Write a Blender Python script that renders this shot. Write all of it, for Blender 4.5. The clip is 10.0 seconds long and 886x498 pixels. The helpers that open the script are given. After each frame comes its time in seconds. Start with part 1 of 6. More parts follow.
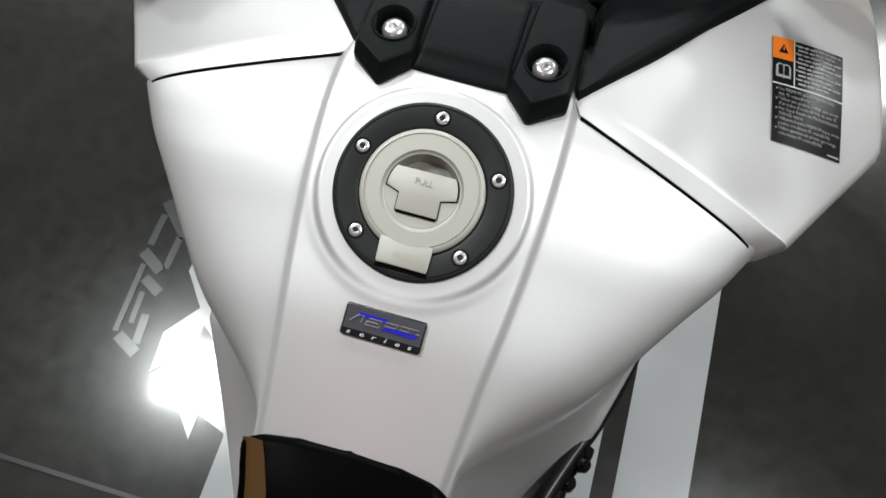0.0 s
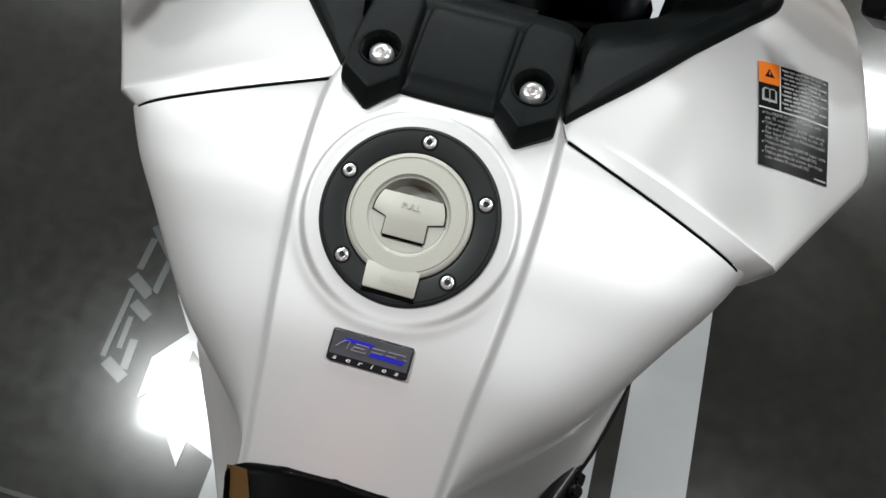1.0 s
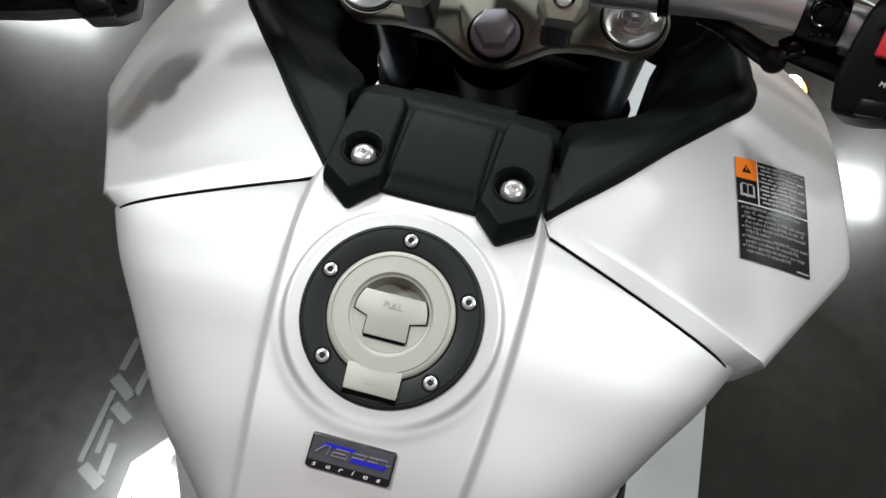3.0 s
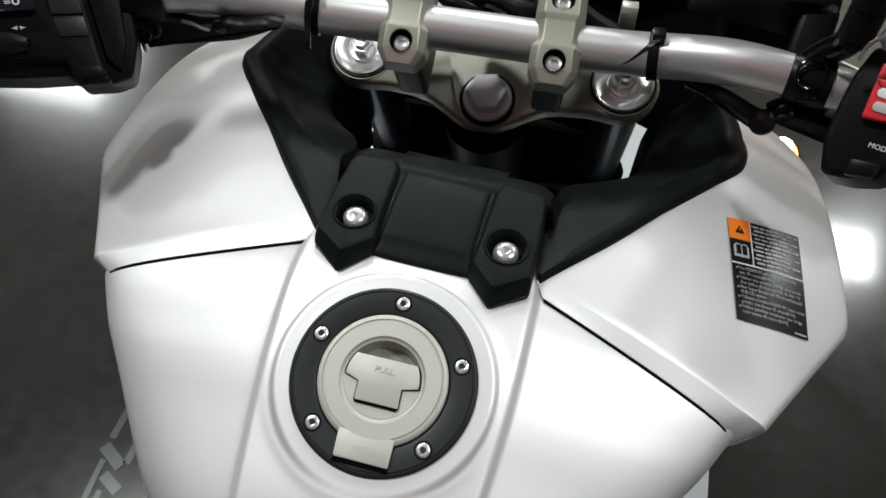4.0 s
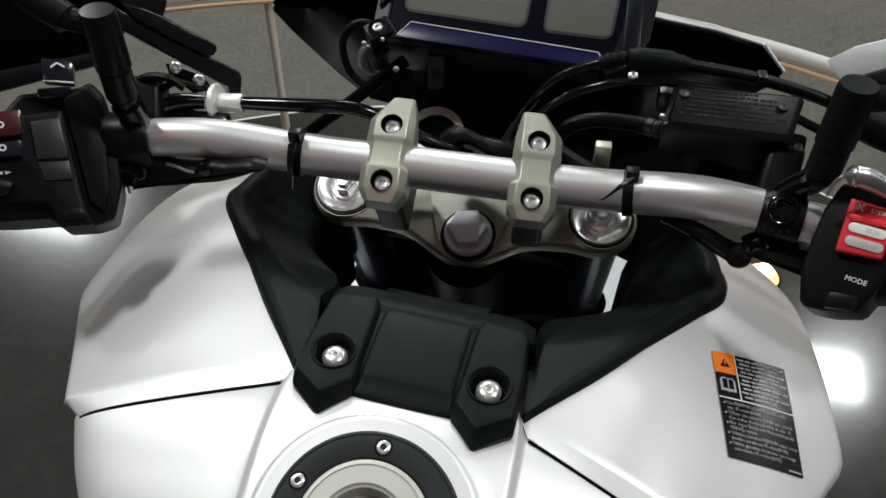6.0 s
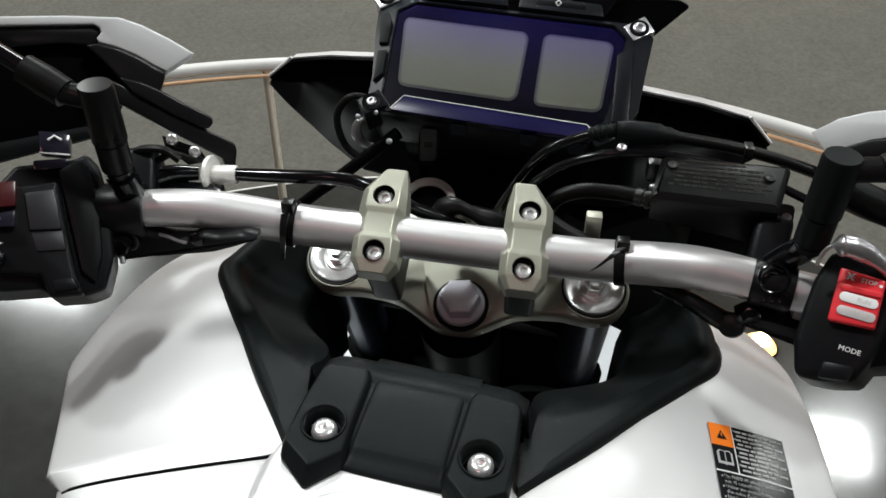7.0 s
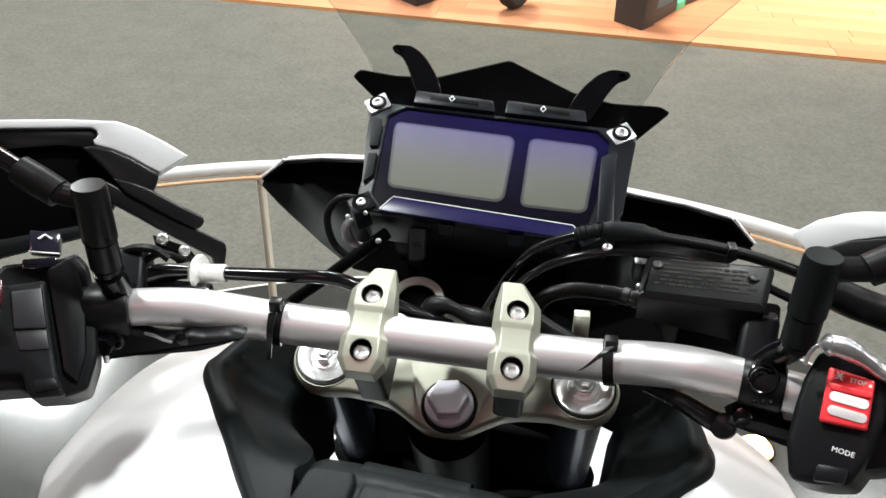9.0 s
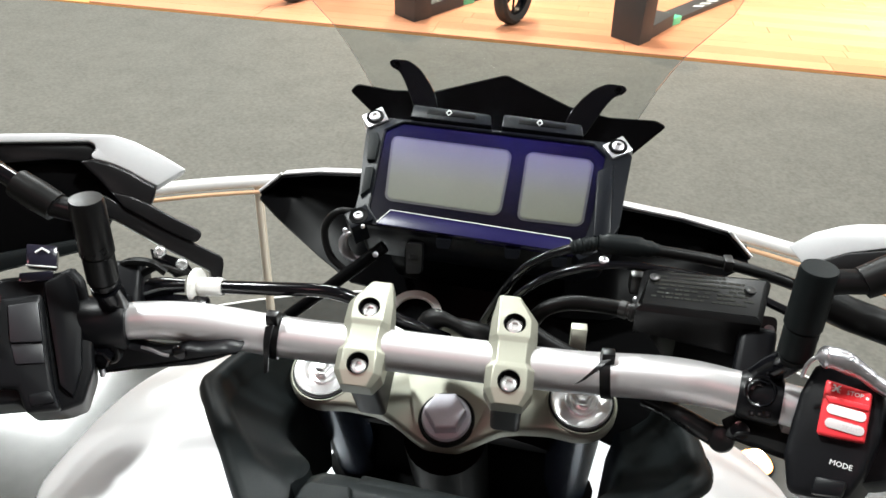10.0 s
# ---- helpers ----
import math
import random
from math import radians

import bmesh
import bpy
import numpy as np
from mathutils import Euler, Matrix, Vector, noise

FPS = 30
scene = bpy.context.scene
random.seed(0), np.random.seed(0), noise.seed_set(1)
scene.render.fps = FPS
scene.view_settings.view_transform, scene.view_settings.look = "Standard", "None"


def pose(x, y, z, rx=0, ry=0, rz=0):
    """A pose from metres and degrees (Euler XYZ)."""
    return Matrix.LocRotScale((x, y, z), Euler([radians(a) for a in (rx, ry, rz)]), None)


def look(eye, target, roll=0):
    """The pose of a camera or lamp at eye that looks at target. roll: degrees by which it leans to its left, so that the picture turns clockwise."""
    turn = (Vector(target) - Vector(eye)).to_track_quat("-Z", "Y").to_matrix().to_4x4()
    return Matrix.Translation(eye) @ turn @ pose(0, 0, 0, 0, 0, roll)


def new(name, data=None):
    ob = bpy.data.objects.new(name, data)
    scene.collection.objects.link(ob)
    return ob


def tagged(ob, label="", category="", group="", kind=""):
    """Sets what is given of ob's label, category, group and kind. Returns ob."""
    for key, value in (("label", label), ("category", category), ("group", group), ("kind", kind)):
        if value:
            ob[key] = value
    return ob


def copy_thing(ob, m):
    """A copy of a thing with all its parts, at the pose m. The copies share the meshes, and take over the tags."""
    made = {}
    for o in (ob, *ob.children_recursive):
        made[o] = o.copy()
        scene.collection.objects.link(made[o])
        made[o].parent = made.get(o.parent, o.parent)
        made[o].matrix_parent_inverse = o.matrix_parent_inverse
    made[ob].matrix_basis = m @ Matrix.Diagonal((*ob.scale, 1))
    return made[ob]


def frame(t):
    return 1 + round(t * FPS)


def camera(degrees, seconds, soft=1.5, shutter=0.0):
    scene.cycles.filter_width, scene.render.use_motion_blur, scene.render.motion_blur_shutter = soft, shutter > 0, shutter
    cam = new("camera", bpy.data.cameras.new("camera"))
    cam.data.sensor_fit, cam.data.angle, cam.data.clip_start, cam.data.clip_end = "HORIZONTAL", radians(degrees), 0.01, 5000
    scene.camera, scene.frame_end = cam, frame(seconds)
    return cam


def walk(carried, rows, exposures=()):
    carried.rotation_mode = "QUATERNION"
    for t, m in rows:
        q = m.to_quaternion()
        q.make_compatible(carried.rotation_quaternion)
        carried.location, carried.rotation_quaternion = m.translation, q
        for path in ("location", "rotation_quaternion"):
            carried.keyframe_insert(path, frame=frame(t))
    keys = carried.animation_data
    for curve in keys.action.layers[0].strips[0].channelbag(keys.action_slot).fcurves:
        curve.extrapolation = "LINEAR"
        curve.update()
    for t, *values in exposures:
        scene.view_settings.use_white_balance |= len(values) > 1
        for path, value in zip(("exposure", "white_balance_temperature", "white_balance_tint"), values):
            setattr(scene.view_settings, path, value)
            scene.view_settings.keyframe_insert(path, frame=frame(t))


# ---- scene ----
# the camera and its walk
cam = camera(59.7, 10.0, soft=1.6)
walk(cam, [
    (0, pose(0.0642, -0.1874, 1.3980, 22.222, -0.329, 16.191)),
    (0.5, pose(0.0657, -0.1857, 1.3966, 22.900, -0.554, 16.007)),
    (1, pose(0.0666, -0.1848, 1.3954, 23.959, -0.788, 15.859)),
    (1.5, pose(0.0669, -0.1842, 1.3944, 25.359, -0.958, 15.590)),
    (2, pose(0.0664, -0.1857, 1.3927, 27.278, -1.289, 15.316)),
    (3.5, pose(0.0714, -0.1770, 1.3908, 33.151, -0.995, 14.655)),
    (4, pose(0.0720, -0.1768, 1.3883, 35.656, -1.070, 14.441)),
    (4.5, pose(0.0721, -0.1743, 1.3889, 37.736, -1.180, 14.146)),
    (5, pose(0.0730, -0.1725, 1.3888, 40.156, -1.186, 13.830)),
    (5.5, pose(0.0731, -0.1706, 1.3893, 42.582, -1.257, 13.470)),
    (7, pose(0.0770, -0.1677, 1.3897, 50.227, -1.402, 12.998)),
    (7.5, pose(0.0782, -0.1685, 1.3900, 52.651, -1.517, 12.856)),
    (8, pose(0.0784, -0.1691, 1.3897, 54.818, -1.683, 12.686)),
    (8.5, pose(0.0789, -0.1688, 1.3900, 56.468, -1.787, 12.592)),
    (9, pose(0.0796, -0.1685, 1.3901, 57.639, -1.824, 12.512)),
    (9.5, pose(0.0809, -0.1685, 1.3902, 58.388, -1.781, 12.476)),
    (10, pose(0.0808, -0.1693, 1.3898, 58.713, -1.835, 12.376)),
], exposures=[(0, 0.1), (2.0, 0.1), (4.5, -0.02), (5.5, -0.06), (7.0, 0.33), (8.0, 0.81), (8.5, 1.08), (9.0, 1.27), (10.0, 1.46)])

# world, lamps of the hall, and added fill lamps at the rear
world = bpy.data.worlds.new("hall_air")
scene.world = world
world.use_nodes = True
world.node_tree.nodes["Background"].inputs[0].default_value = (0.9, 0.95, 1.0, 1)
world.node_tree.nodes["Background"].inputs[1].default_value = 0.05
CEILING = 5.6
LAMPS = [(-6.45, 6.25), (-1.4, 5.7), (3.22, 5.72), (8.1, 5.9), (-7.2, 0.95), (-2.50, 0.70), (2.20, 0.28), (7.3, 0.2), (-7.2, -5.6), (-0.8, -3.9), (2.5, -6.0), (7.3, -6.2)]
for lx, ly in LAMPS:
    lamp_data = bpy.data.lights.new("hall_and_fill_lamp", "AREA")
    front, side = ly > 3, 0 < ly < 3
    lamp_data.shape, lamp_data.size = "SQUARE", (0.60 if 3 < lx < 4 else 1.45) if front else 0.56 if -3 < lx < 0 else 0.42
    watts = (212 if lx < 0 else 130) if front else (160 if -3 < lx < 0 else 92) if side else 10
    # rear row is added unseen; its pink lamp imitates a reflection on the tank
    lamp_data.energy, lamp_data.color = watts, (0.95, 1.0, 0.985) if front or side else (1.0, 0.42, 0.46) if -1 < lx < 0 else (1.0, 0.84, 0.82)
    lamp = new("hall_and_fill_lamp", lamp_data)
    lamp.matrix_world = look((lx, ly, CEILING - 0.16), (lx, ly, 0))
# warm spotlights of the neighbouring wooden stand
for lx, ly, lz, tx, ty, watts in ((4.3, 6.2, 3.2, 2.4, 6.1, 36), (-1.5, 7.5, 3.6, -0.5, 5.6, 16)):
    spot_data = bpy.data.lights.new("stand_lamp", "AREA")
    spot_data.shape, spot_data.size, spot_data.energy, spot_data.color = "DISK", 0.22, watts, (1.0, 0.79, 0.57)
    spot_data.spread = radians(55)
    spot = new("stand_lamp", spot_data)
    spot.matrix_world = look((lx, ly, lz), (tx, ty, 0))

# ---- materials ----
def material(name, colour, rough=0.5, metal=0.0, grain=0.0, grain_size=400.0, stain=0.0, stain_size=6.0, coat=0.0, bump=0.0, spec=0.5, rough_var=0.0):
    """A principled surface with variation at a fine and a coarse scale, in metres."""
    m = bpy.data.materials.new(name)
    m.use_nodes = True
    t, n = m.node_tree, m.node_tree.nodes
    b = n["Principled BSDF"]
    b.inputs["Roughness"].default_value, b.inputs["Metallic"].default_value = rough, metal
    b.inputs["Coat Weight"].default_value, b.inputs["Coat Roughness"].default_value = coat, 0.08
    b.inputs["Specular IOR Level"].default_value = spec
    place = n.new("ShaderNodeTexCoord")
    fine, coarse = n.new("ShaderNodeTexNoise"), n.new("ShaderNodeTexNoise")
    fine.inputs["Scale"].default_value, coarse.inputs["Scale"].default_value = grain_size, stain_size
    fine.inputs["Detail"].default_value, coarse.inputs["Detail"].default_value = 3, 5
    for tex in (fine, coarse):
        t.links.new(place.outputs["Object"], tex.inputs["Vector"])
    mix = n.new("ShaderNodeMath")
    mix.operation = "MULTIPLY_ADD"
    t.links.new(fine.outputs["Fac"], mix.inputs[0])
    mix.inputs[1].default_value = 2 * grain
    add = n.new("ShaderNodeMath")
    add.operation = "MULTIPLY_ADD"
    t.links.new(coarse.outputs["Fac"], add.inputs[0])
    add.inputs[1].default_value, add.inputs[2].default_value = 2 * stain, 1 - grain - stain
    t.links.new(add.outputs[0], mix.inputs[2])
    tint = n.new("ShaderNodeMix")
    tint.data_type, tint.blend_type = "RGBA", "MULTIPLY"
    tint.inputs[0].default_value = 1
    tint.inputs[6].default_value = (*colour, 1)
    t.links.new(mix.outputs[0], tint.inputs[7])
    t.links.new(tint.outputs[2], b.inputs["Base Color"])
    if rough_var:
        r = n.new("ShaderNodeMapRange")
        t.links.new(coarse.outputs["Fac"], r.inputs[0])
        r.inputs[3].default_value, r.inputs[4].default_value = rough - rough_var, rough + rough_var
        t.links.new(r.outputs[0], b.inputs["Roughness"])
    if bump:
        u = n.new("ShaderNodeBump")
        u.inputs["Strength"].default_value, u.inputs["Distance"].default_value = 1.0, bump
        t.links.new(fine.outputs["Fac"], u.inputs["Height"])
        t.links.new(u.outputs[0], b.inputs["Normal"])
    return m


SILVER = material("satin_silver_paint", (0.75, 0.742, 0.75), 0.45, 0.54, grain=0.03, grain_size=2500, stain=0.02, stain_size=9, rough_var=0.03)
BLACK = material("grained_black_plastic", (0.0058, 0.0074, 0.0078), 0.48, 0, grain=0.15, grain_size=900, stain=0.1, stain_size=14, bump=0.00005, spec=0.095, rough_var=0.06)
DULL = material("dull_black_rubber", (0.0045, 0.0045, 0.0045), 0.42, 0, spec=0.14, grain=0.2, grain_size=700, stain=0.15, stain_size=20, bump=0.00006)
GLOSS = material("gloss_black_paint", (0.003, 0.003, 0.004), 0.14, 0, spec=0.35, grain=0.05, stain=0.1, stain_size=10, rough_var=0.05)
# black plastic parts, and the shade put into panel joints and clamp recesses
HOLLOW = material("black_plastic_and_gap_shade", (0.0014, 0.0014, 0.0016), 0.45, 0, spec=0.035, grain=0.2, stain=0.2, stain_size=12)
BAR = material("anodised_aluminium", (0.66, 0.648, 0.655), 0.41, 0.72, grain=0.04, grain_size=1800, stain=0.04, stain_size=12, rough_var=0.05)
BEIGE = material("champagne_cast_alloy", (0.375, 0.373, 0.308), 0.40, 0.58, grain=0.05, grain_size=1500, stain=0.05, stain_size=14, bump=0.00003)
CHROME = material("bright_steel", (0.93, 0.925, 0.93), 0.25, 0.80, grain=0.04, stain=0.08, stain_size=80, rough_var=0.06)
STEEL = material("zinc_steel", (0.45, 0.44, 0.46), 0.32, 0.9, grain=0.06, stain=0.08, stain_size=60)
CAPMETAL = material("champagne_brushed_cap", (0.50, 0.49, 0.445), 0.54, 0.4, grain=0.04, grain_size=1500, stain=0.03, stain_size=30)
RED = material("red_plastic", (0.72, 0.035, 0.045), 0.3, 0, grain=0.04, stain=0.05, stain_size=40)
WHITE = material("white_plastic", (0.80, 0.80, 0.79), 0.4, 0, grain=0.03, stain=0.04, stain_size=30)
GREY_PRINT = material("grey_print", (0.42, 0.42, 0.42), 0.4, 0)
ORANGE = material("orange_print", (0.85, 0.20, 0.02), 0.3, 0, stain=0.04, stain_size=40)
INK = material("black_label_film", (0.012, 0.012, 0.014), 0.22, 0, grain=0.08, stain=0.15, stain_size=40)
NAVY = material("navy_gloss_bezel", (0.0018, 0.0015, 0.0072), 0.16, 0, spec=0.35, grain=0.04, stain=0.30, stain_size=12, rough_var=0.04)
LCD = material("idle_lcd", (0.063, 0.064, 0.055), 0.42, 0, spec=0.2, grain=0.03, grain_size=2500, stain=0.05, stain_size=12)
CAPSTEEL = material("machined_fork_cap", (0.90, 0.895, 0.90), 0.32, 0.80, grain=0.04, stain=0.06, stain_size=80, rough_var=0.05)
NUT = material("satin_nickel_nut", (0.66, 0.65, 0.72), 0.40, 0.30, grain=0.05, stain=0.08, stain_size=60, rough_var=0.05)
IVORY = material("pale_anodised_alloy", (0.78, 0.77, 0.74), 0.42, 0.3, grain=0.04, stain=0.05, stain_size=60)
FORKBLUE = material("dark_blue_fork_coating", (0.055, 0.075, 0.120), 0.22, 0.6, stain=0.1, stain_size=20)
SATIN = material("satin_black_paint", (0.0045, 0.0045, 0.0050), 0.30, 0, spec=0.28, grain=0.1, grain_size=900, stain=0.15, stain_size=18, rough_var=0.08)
PITCH = material("polished_black_lining", (0.0015, 0.0015, 0.0017), 0.32, 0, spec=0.03, grain=0.1, stain=0.2, stain_size=8, rough_var=0.03)
SEATMAT = material("black_vinyl_seat", (0.0012, 0.0012, 0.0012), 0.32, 0, spec=0.025, grain=0.2, grain_size=600, stain=0.1, bump=0.00003)
TYRE = material("tyre_rubber", (0.02, 0.02, 0.02), 0.7, 0, grain=0.2, grain_size=200, stain=0.2)
BLUE = material("blue_badge_print", (0.03, 0.03, 0.55), 0.2, 0.2, stain=0.05)
BADGE = material("smoky_badge_resin", (0.105, 0.103, 0.120), 0.16, 0.3, stain=0.2, stain_size=60)
BADGEGREY = material("silver_badge_print", (0.38, 0.36, 0.42), 0.2, 0.5)


RINGBLACK = material("satin_black_flange", (0.0150, 0.0170, 0.0180), 0.44, 0, spec=0.3, grain=0.08, grain_size=1200, stain=0.08, stain_size=30, rough_var=0.04)
SLATE = material("slate_black_frame", (0.0035, 0.0042, 0.0062), 0.34, 0, spec=0.10, grain=0.08, grain_size=900, stain=0.1, stain_size=20)


def hue_ramp(m, low, high, start=0.60):
    """Multiplies a hue ramp into the base colour, from the lower to the upper edge."""
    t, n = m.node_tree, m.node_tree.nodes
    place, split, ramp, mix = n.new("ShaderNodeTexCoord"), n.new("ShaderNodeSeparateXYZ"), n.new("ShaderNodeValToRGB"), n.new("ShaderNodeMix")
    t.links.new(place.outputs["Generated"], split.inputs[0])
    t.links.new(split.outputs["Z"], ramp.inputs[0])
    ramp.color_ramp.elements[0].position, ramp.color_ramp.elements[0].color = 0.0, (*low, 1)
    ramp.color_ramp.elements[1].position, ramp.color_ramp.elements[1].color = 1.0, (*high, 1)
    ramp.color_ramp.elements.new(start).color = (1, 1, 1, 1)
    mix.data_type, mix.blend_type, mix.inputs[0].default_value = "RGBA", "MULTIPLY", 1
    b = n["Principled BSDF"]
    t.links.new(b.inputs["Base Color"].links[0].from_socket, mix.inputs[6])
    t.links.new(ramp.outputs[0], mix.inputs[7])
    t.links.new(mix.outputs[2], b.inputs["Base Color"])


def turned(m):
    """Fine turning marks round the piece draw its highlights out into rays."""
    t, n = m.node_tree, m.node_tree.nodes
    way = n.new("ShaderNodeTangent")
    way.direction_type, way.axis = "RADIAL", "Z"
    b = n["Principled BSDF"]
    b.inputs["Anisotropic"].default_value = 0.85
    t.links.new(way.outputs[0], b.inputs["Tangent"])


turned(CAPSTEEL)
hue_ramp(LCD, (0.92, 0.95, 0.80), (0.94, 0.82, 1.95), 0.45)
# blue reflection along the bezel's upper part, painted into its colour
hue_ramp(NAVY, (0.6, 0.8, 0.3), (1.6, 1.5, 3.4), 0.55)
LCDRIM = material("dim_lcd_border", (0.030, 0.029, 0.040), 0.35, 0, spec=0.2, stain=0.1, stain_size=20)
hue_ramp(LCDRIM, (0.9, 0.9, 0.7), (0.95, 0.85, 1.9))
# the lip's blue is a reflection, put into its base colour
LIPSHEEN = material("lip_blue_reflection", (0.008, 0.0065, 0.040), 0.26, 0, spec=0.2, grain=0.04, stain=0.35, stain_size=14, rough_var=0.05)


# ---- building helpers ----
LIFT = Matrix.Translation((0, 0, 1.0))       # the filler cap stands one metre over the platform


def part(name, bm, mat, parent, label="", m=None, smooth=40, mats=()):
    """Links a bmesh as one mesh object under a thing or part."""
    if m is not None:
        bm.transform(m)
    bmesh.ops.recalc_face_normals(bm, faces=bm.faces)
    me = bpy.data.meshes.new(name)
    bm.to_mesh(me)
    bm.free()
    me.materials.append(mat)
    for extra in mats:
        me.materials.append(extra)
    if smooth:
        me.polygons.foreach_set("use_smooth", [True] * len(me.polygons))
        me.set_sharp_from_angle(angle=radians(smooth))
    ob = new(name, me)
    ob.parent = parent
    if label:
        tagged(ob, label)
    return ob


def frame_of(origin, right, up):
    """A matrix whose x runs along right, y along up, z out of both."""
    x = Vector(right).normalized()
    z = x.cross(Vector(up)).normalized()
    y = z.cross(x)
    return Matrix(((x.x, y.x, z.x, origin[0]), (x.y, y.y, z.y, origin[1]), (x.z, y.z, z.z, origin[2]), (0, 0, 0, 1)))


def along(a, b):
    """A matrix at a whose z runs to b."""
    d = (Vector(b) - Vector(a)).normalized()
    return Matrix.Translation(a) @ d.to_track_quat("Z", "Y").to_matrix().to_4x4()


def lathe(profile, segs=32, m=None, bm=None, close=True):
    """Turns rows of (radius, height) round z."""
    bm = bm or bmesh.new()
    rings = []
    for r, h in profile:
        if r < 1e-6:
            rings.append([bm.verts.new((0, 0, h))])
        else:
            rings.append([bm.verts.new((r * math.cos(2 * math.pi * i / segs), r * math.sin(2 * math.pi * i / segs), h)) for i in range(segs)])
    made = [v for ring in rings for v in ring]
    for a, b in zip(rings, rings[1:]):
        for i in range(segs):
            j = (i + 1) % segs
            if len(a) == 1 and len(b) == 1:
                continue
            if len(a) == 1:
                bm.faces.new((a[0], b[i], b[j]))
            elif len(b) == 1:
                bm.faces.new((a[i], a[j], b[0]))
            else:
                bm.faces.new((a[i], a[j], b[j], b[i]))
    if close:
        for ring in (rings[0], rings[-1]):
            if len(ring) > 2:
                bm.faces.new(ring)
    if m is not None:
        bmesh.ops.transform(bm, matrix=m, verts=made)
    return bm


def prism(outline, low, high, bevel=0.0, m=None, segs=2, bm=None, taper=0.0):
    """A plate with the given outline from z=low to z=high, its edges rounded."""
    own = bmesh.new()
    c = Vector((sum(p[0] for p in outline) / len(outline), sum(p[1] for p in outline) / len(outline)))
    bot = [own.verts.new((p[0], p[1], low)) for p in outline]
    top = [own.verts.new((*(c + (Vector(p[:2]) - c) * (1 - taper)), high)) for p in outline]
    n = len(outline)
    own.faces.new(bot[::-1])
    own.faces.new(top)
    for i in range(n):
        own.faces.new((bot[i], bot[(i + 1) % n], top[(i + 1) % n], top[i]))
    bmesh.ops.recalc_face_normals(own, faces=own.faces)
    if bevel:
        bmesh.ops.bevel(own, geom=list(own.edges), offset=bevel, segments=segs, profile=0.6, affect="EDGES", clamp_overlap=True)
    if m is not None:
        own.transform(m)
    if bm is None:
        return own
    return join(bm, own)


def join(bm, other):
    me = bpy.data.meshes.new("joined")
    other.to_mesh(me)
    other.free()
    bm.from_mesh(me)
    bpy.data.meshes.remove(me)
    return bm


def box(x, y, z, bevel=0.002, m=None, bm=None, segs=2, taper=0.0):
    """A rounded block of that size, centred, in the pose m."""
    return prism([(-x / 2, -y / 2), (x / 2, -y / 2), (x / 2, y / 2), (-x / 2, y / 2)], -z / 2, z / 2, bevel, m, segs, bm, taper)


def spline(points, steps=8):
    """A smooth curve through the points."""
    p = [Vector(q) for q in points]
    p = [2 * p[0] - p[1]] + p + [2 * p[-1] - p[-2]]
    out = []
    for a, b, c, d in zip(p, p[1:], p[2:], p[3:]):
        for k in range(steps):
            t = k / steps
            out.append(0.5 * (2 * b + (c - a) * t + (2 * a - 5 * b + 4 * c - d) * t * t + (3 * b - a - 3 * c + d) * t ** 3))
    return out + [p[-2]]


def tube(points, radius, segs=14, steps=8, bm=None, straight=False, caps=True):
    """A pipe along a smooth curve; radius is a number or a function of 0..1."""
    bm = bm or bmesh.new()
    path = [Vector(q) for q in points] if straight else spline(points, steps)
    side, rings = None, []
    for i, p in enumerate(path):
        d = (path[min(i + 1, len(path) - 1)] - path[max(i - 1, 0)]).normalized()
        if side is None:
            side = d.orthogonal().normalized()
        side = (side - d * side.dot(d)).normalized()
        other = d.cross(side)
        r = radius(i / (len(path) - 1)) if callable(radius) else radius
        rings.append([bm.verts.new(p + r * (math.cos(2 * math.pi * k / segs) * side + math.sin(2 * math.pi * k / segs) * other)) for k in range(segs)])
    for a, b in zip(rings, rings[1:]):
        for k in range(segs):
            bm.faces.new((a[k], a[(k + 1) % segs], b[(k + 1) % segs], b[k]))
    if caps:
        bm.faces.new(rings[0][::-1])
        bm.faces.new(rings[-1])
    return bm


def sheet(rows, thick=0.0, bm=None, closed=False):
    """A skin over a grid of points; with thickness it gets a back and a rim."""
    bm = bm or bmesh.new()
    grid = [[bm.verts.new(p) for p in row] for row in rows]
    faces = []
    for a, b in zip(grid, grid[1:]):
        for i in range(len(a) - 1):
            faces.append(bm.faces.new((a[i], a[i + 1], b[i + 1], b[i])))
    if thick:
        bmesh.ops.recalc_face_normals(bm, faces=faces)
        bmesh.ops.solidify(bm, geom=faces, thickness=thick)
    return bm


def lerp(x, xs, ys):
    return float(np.interp(x, xs, ys))


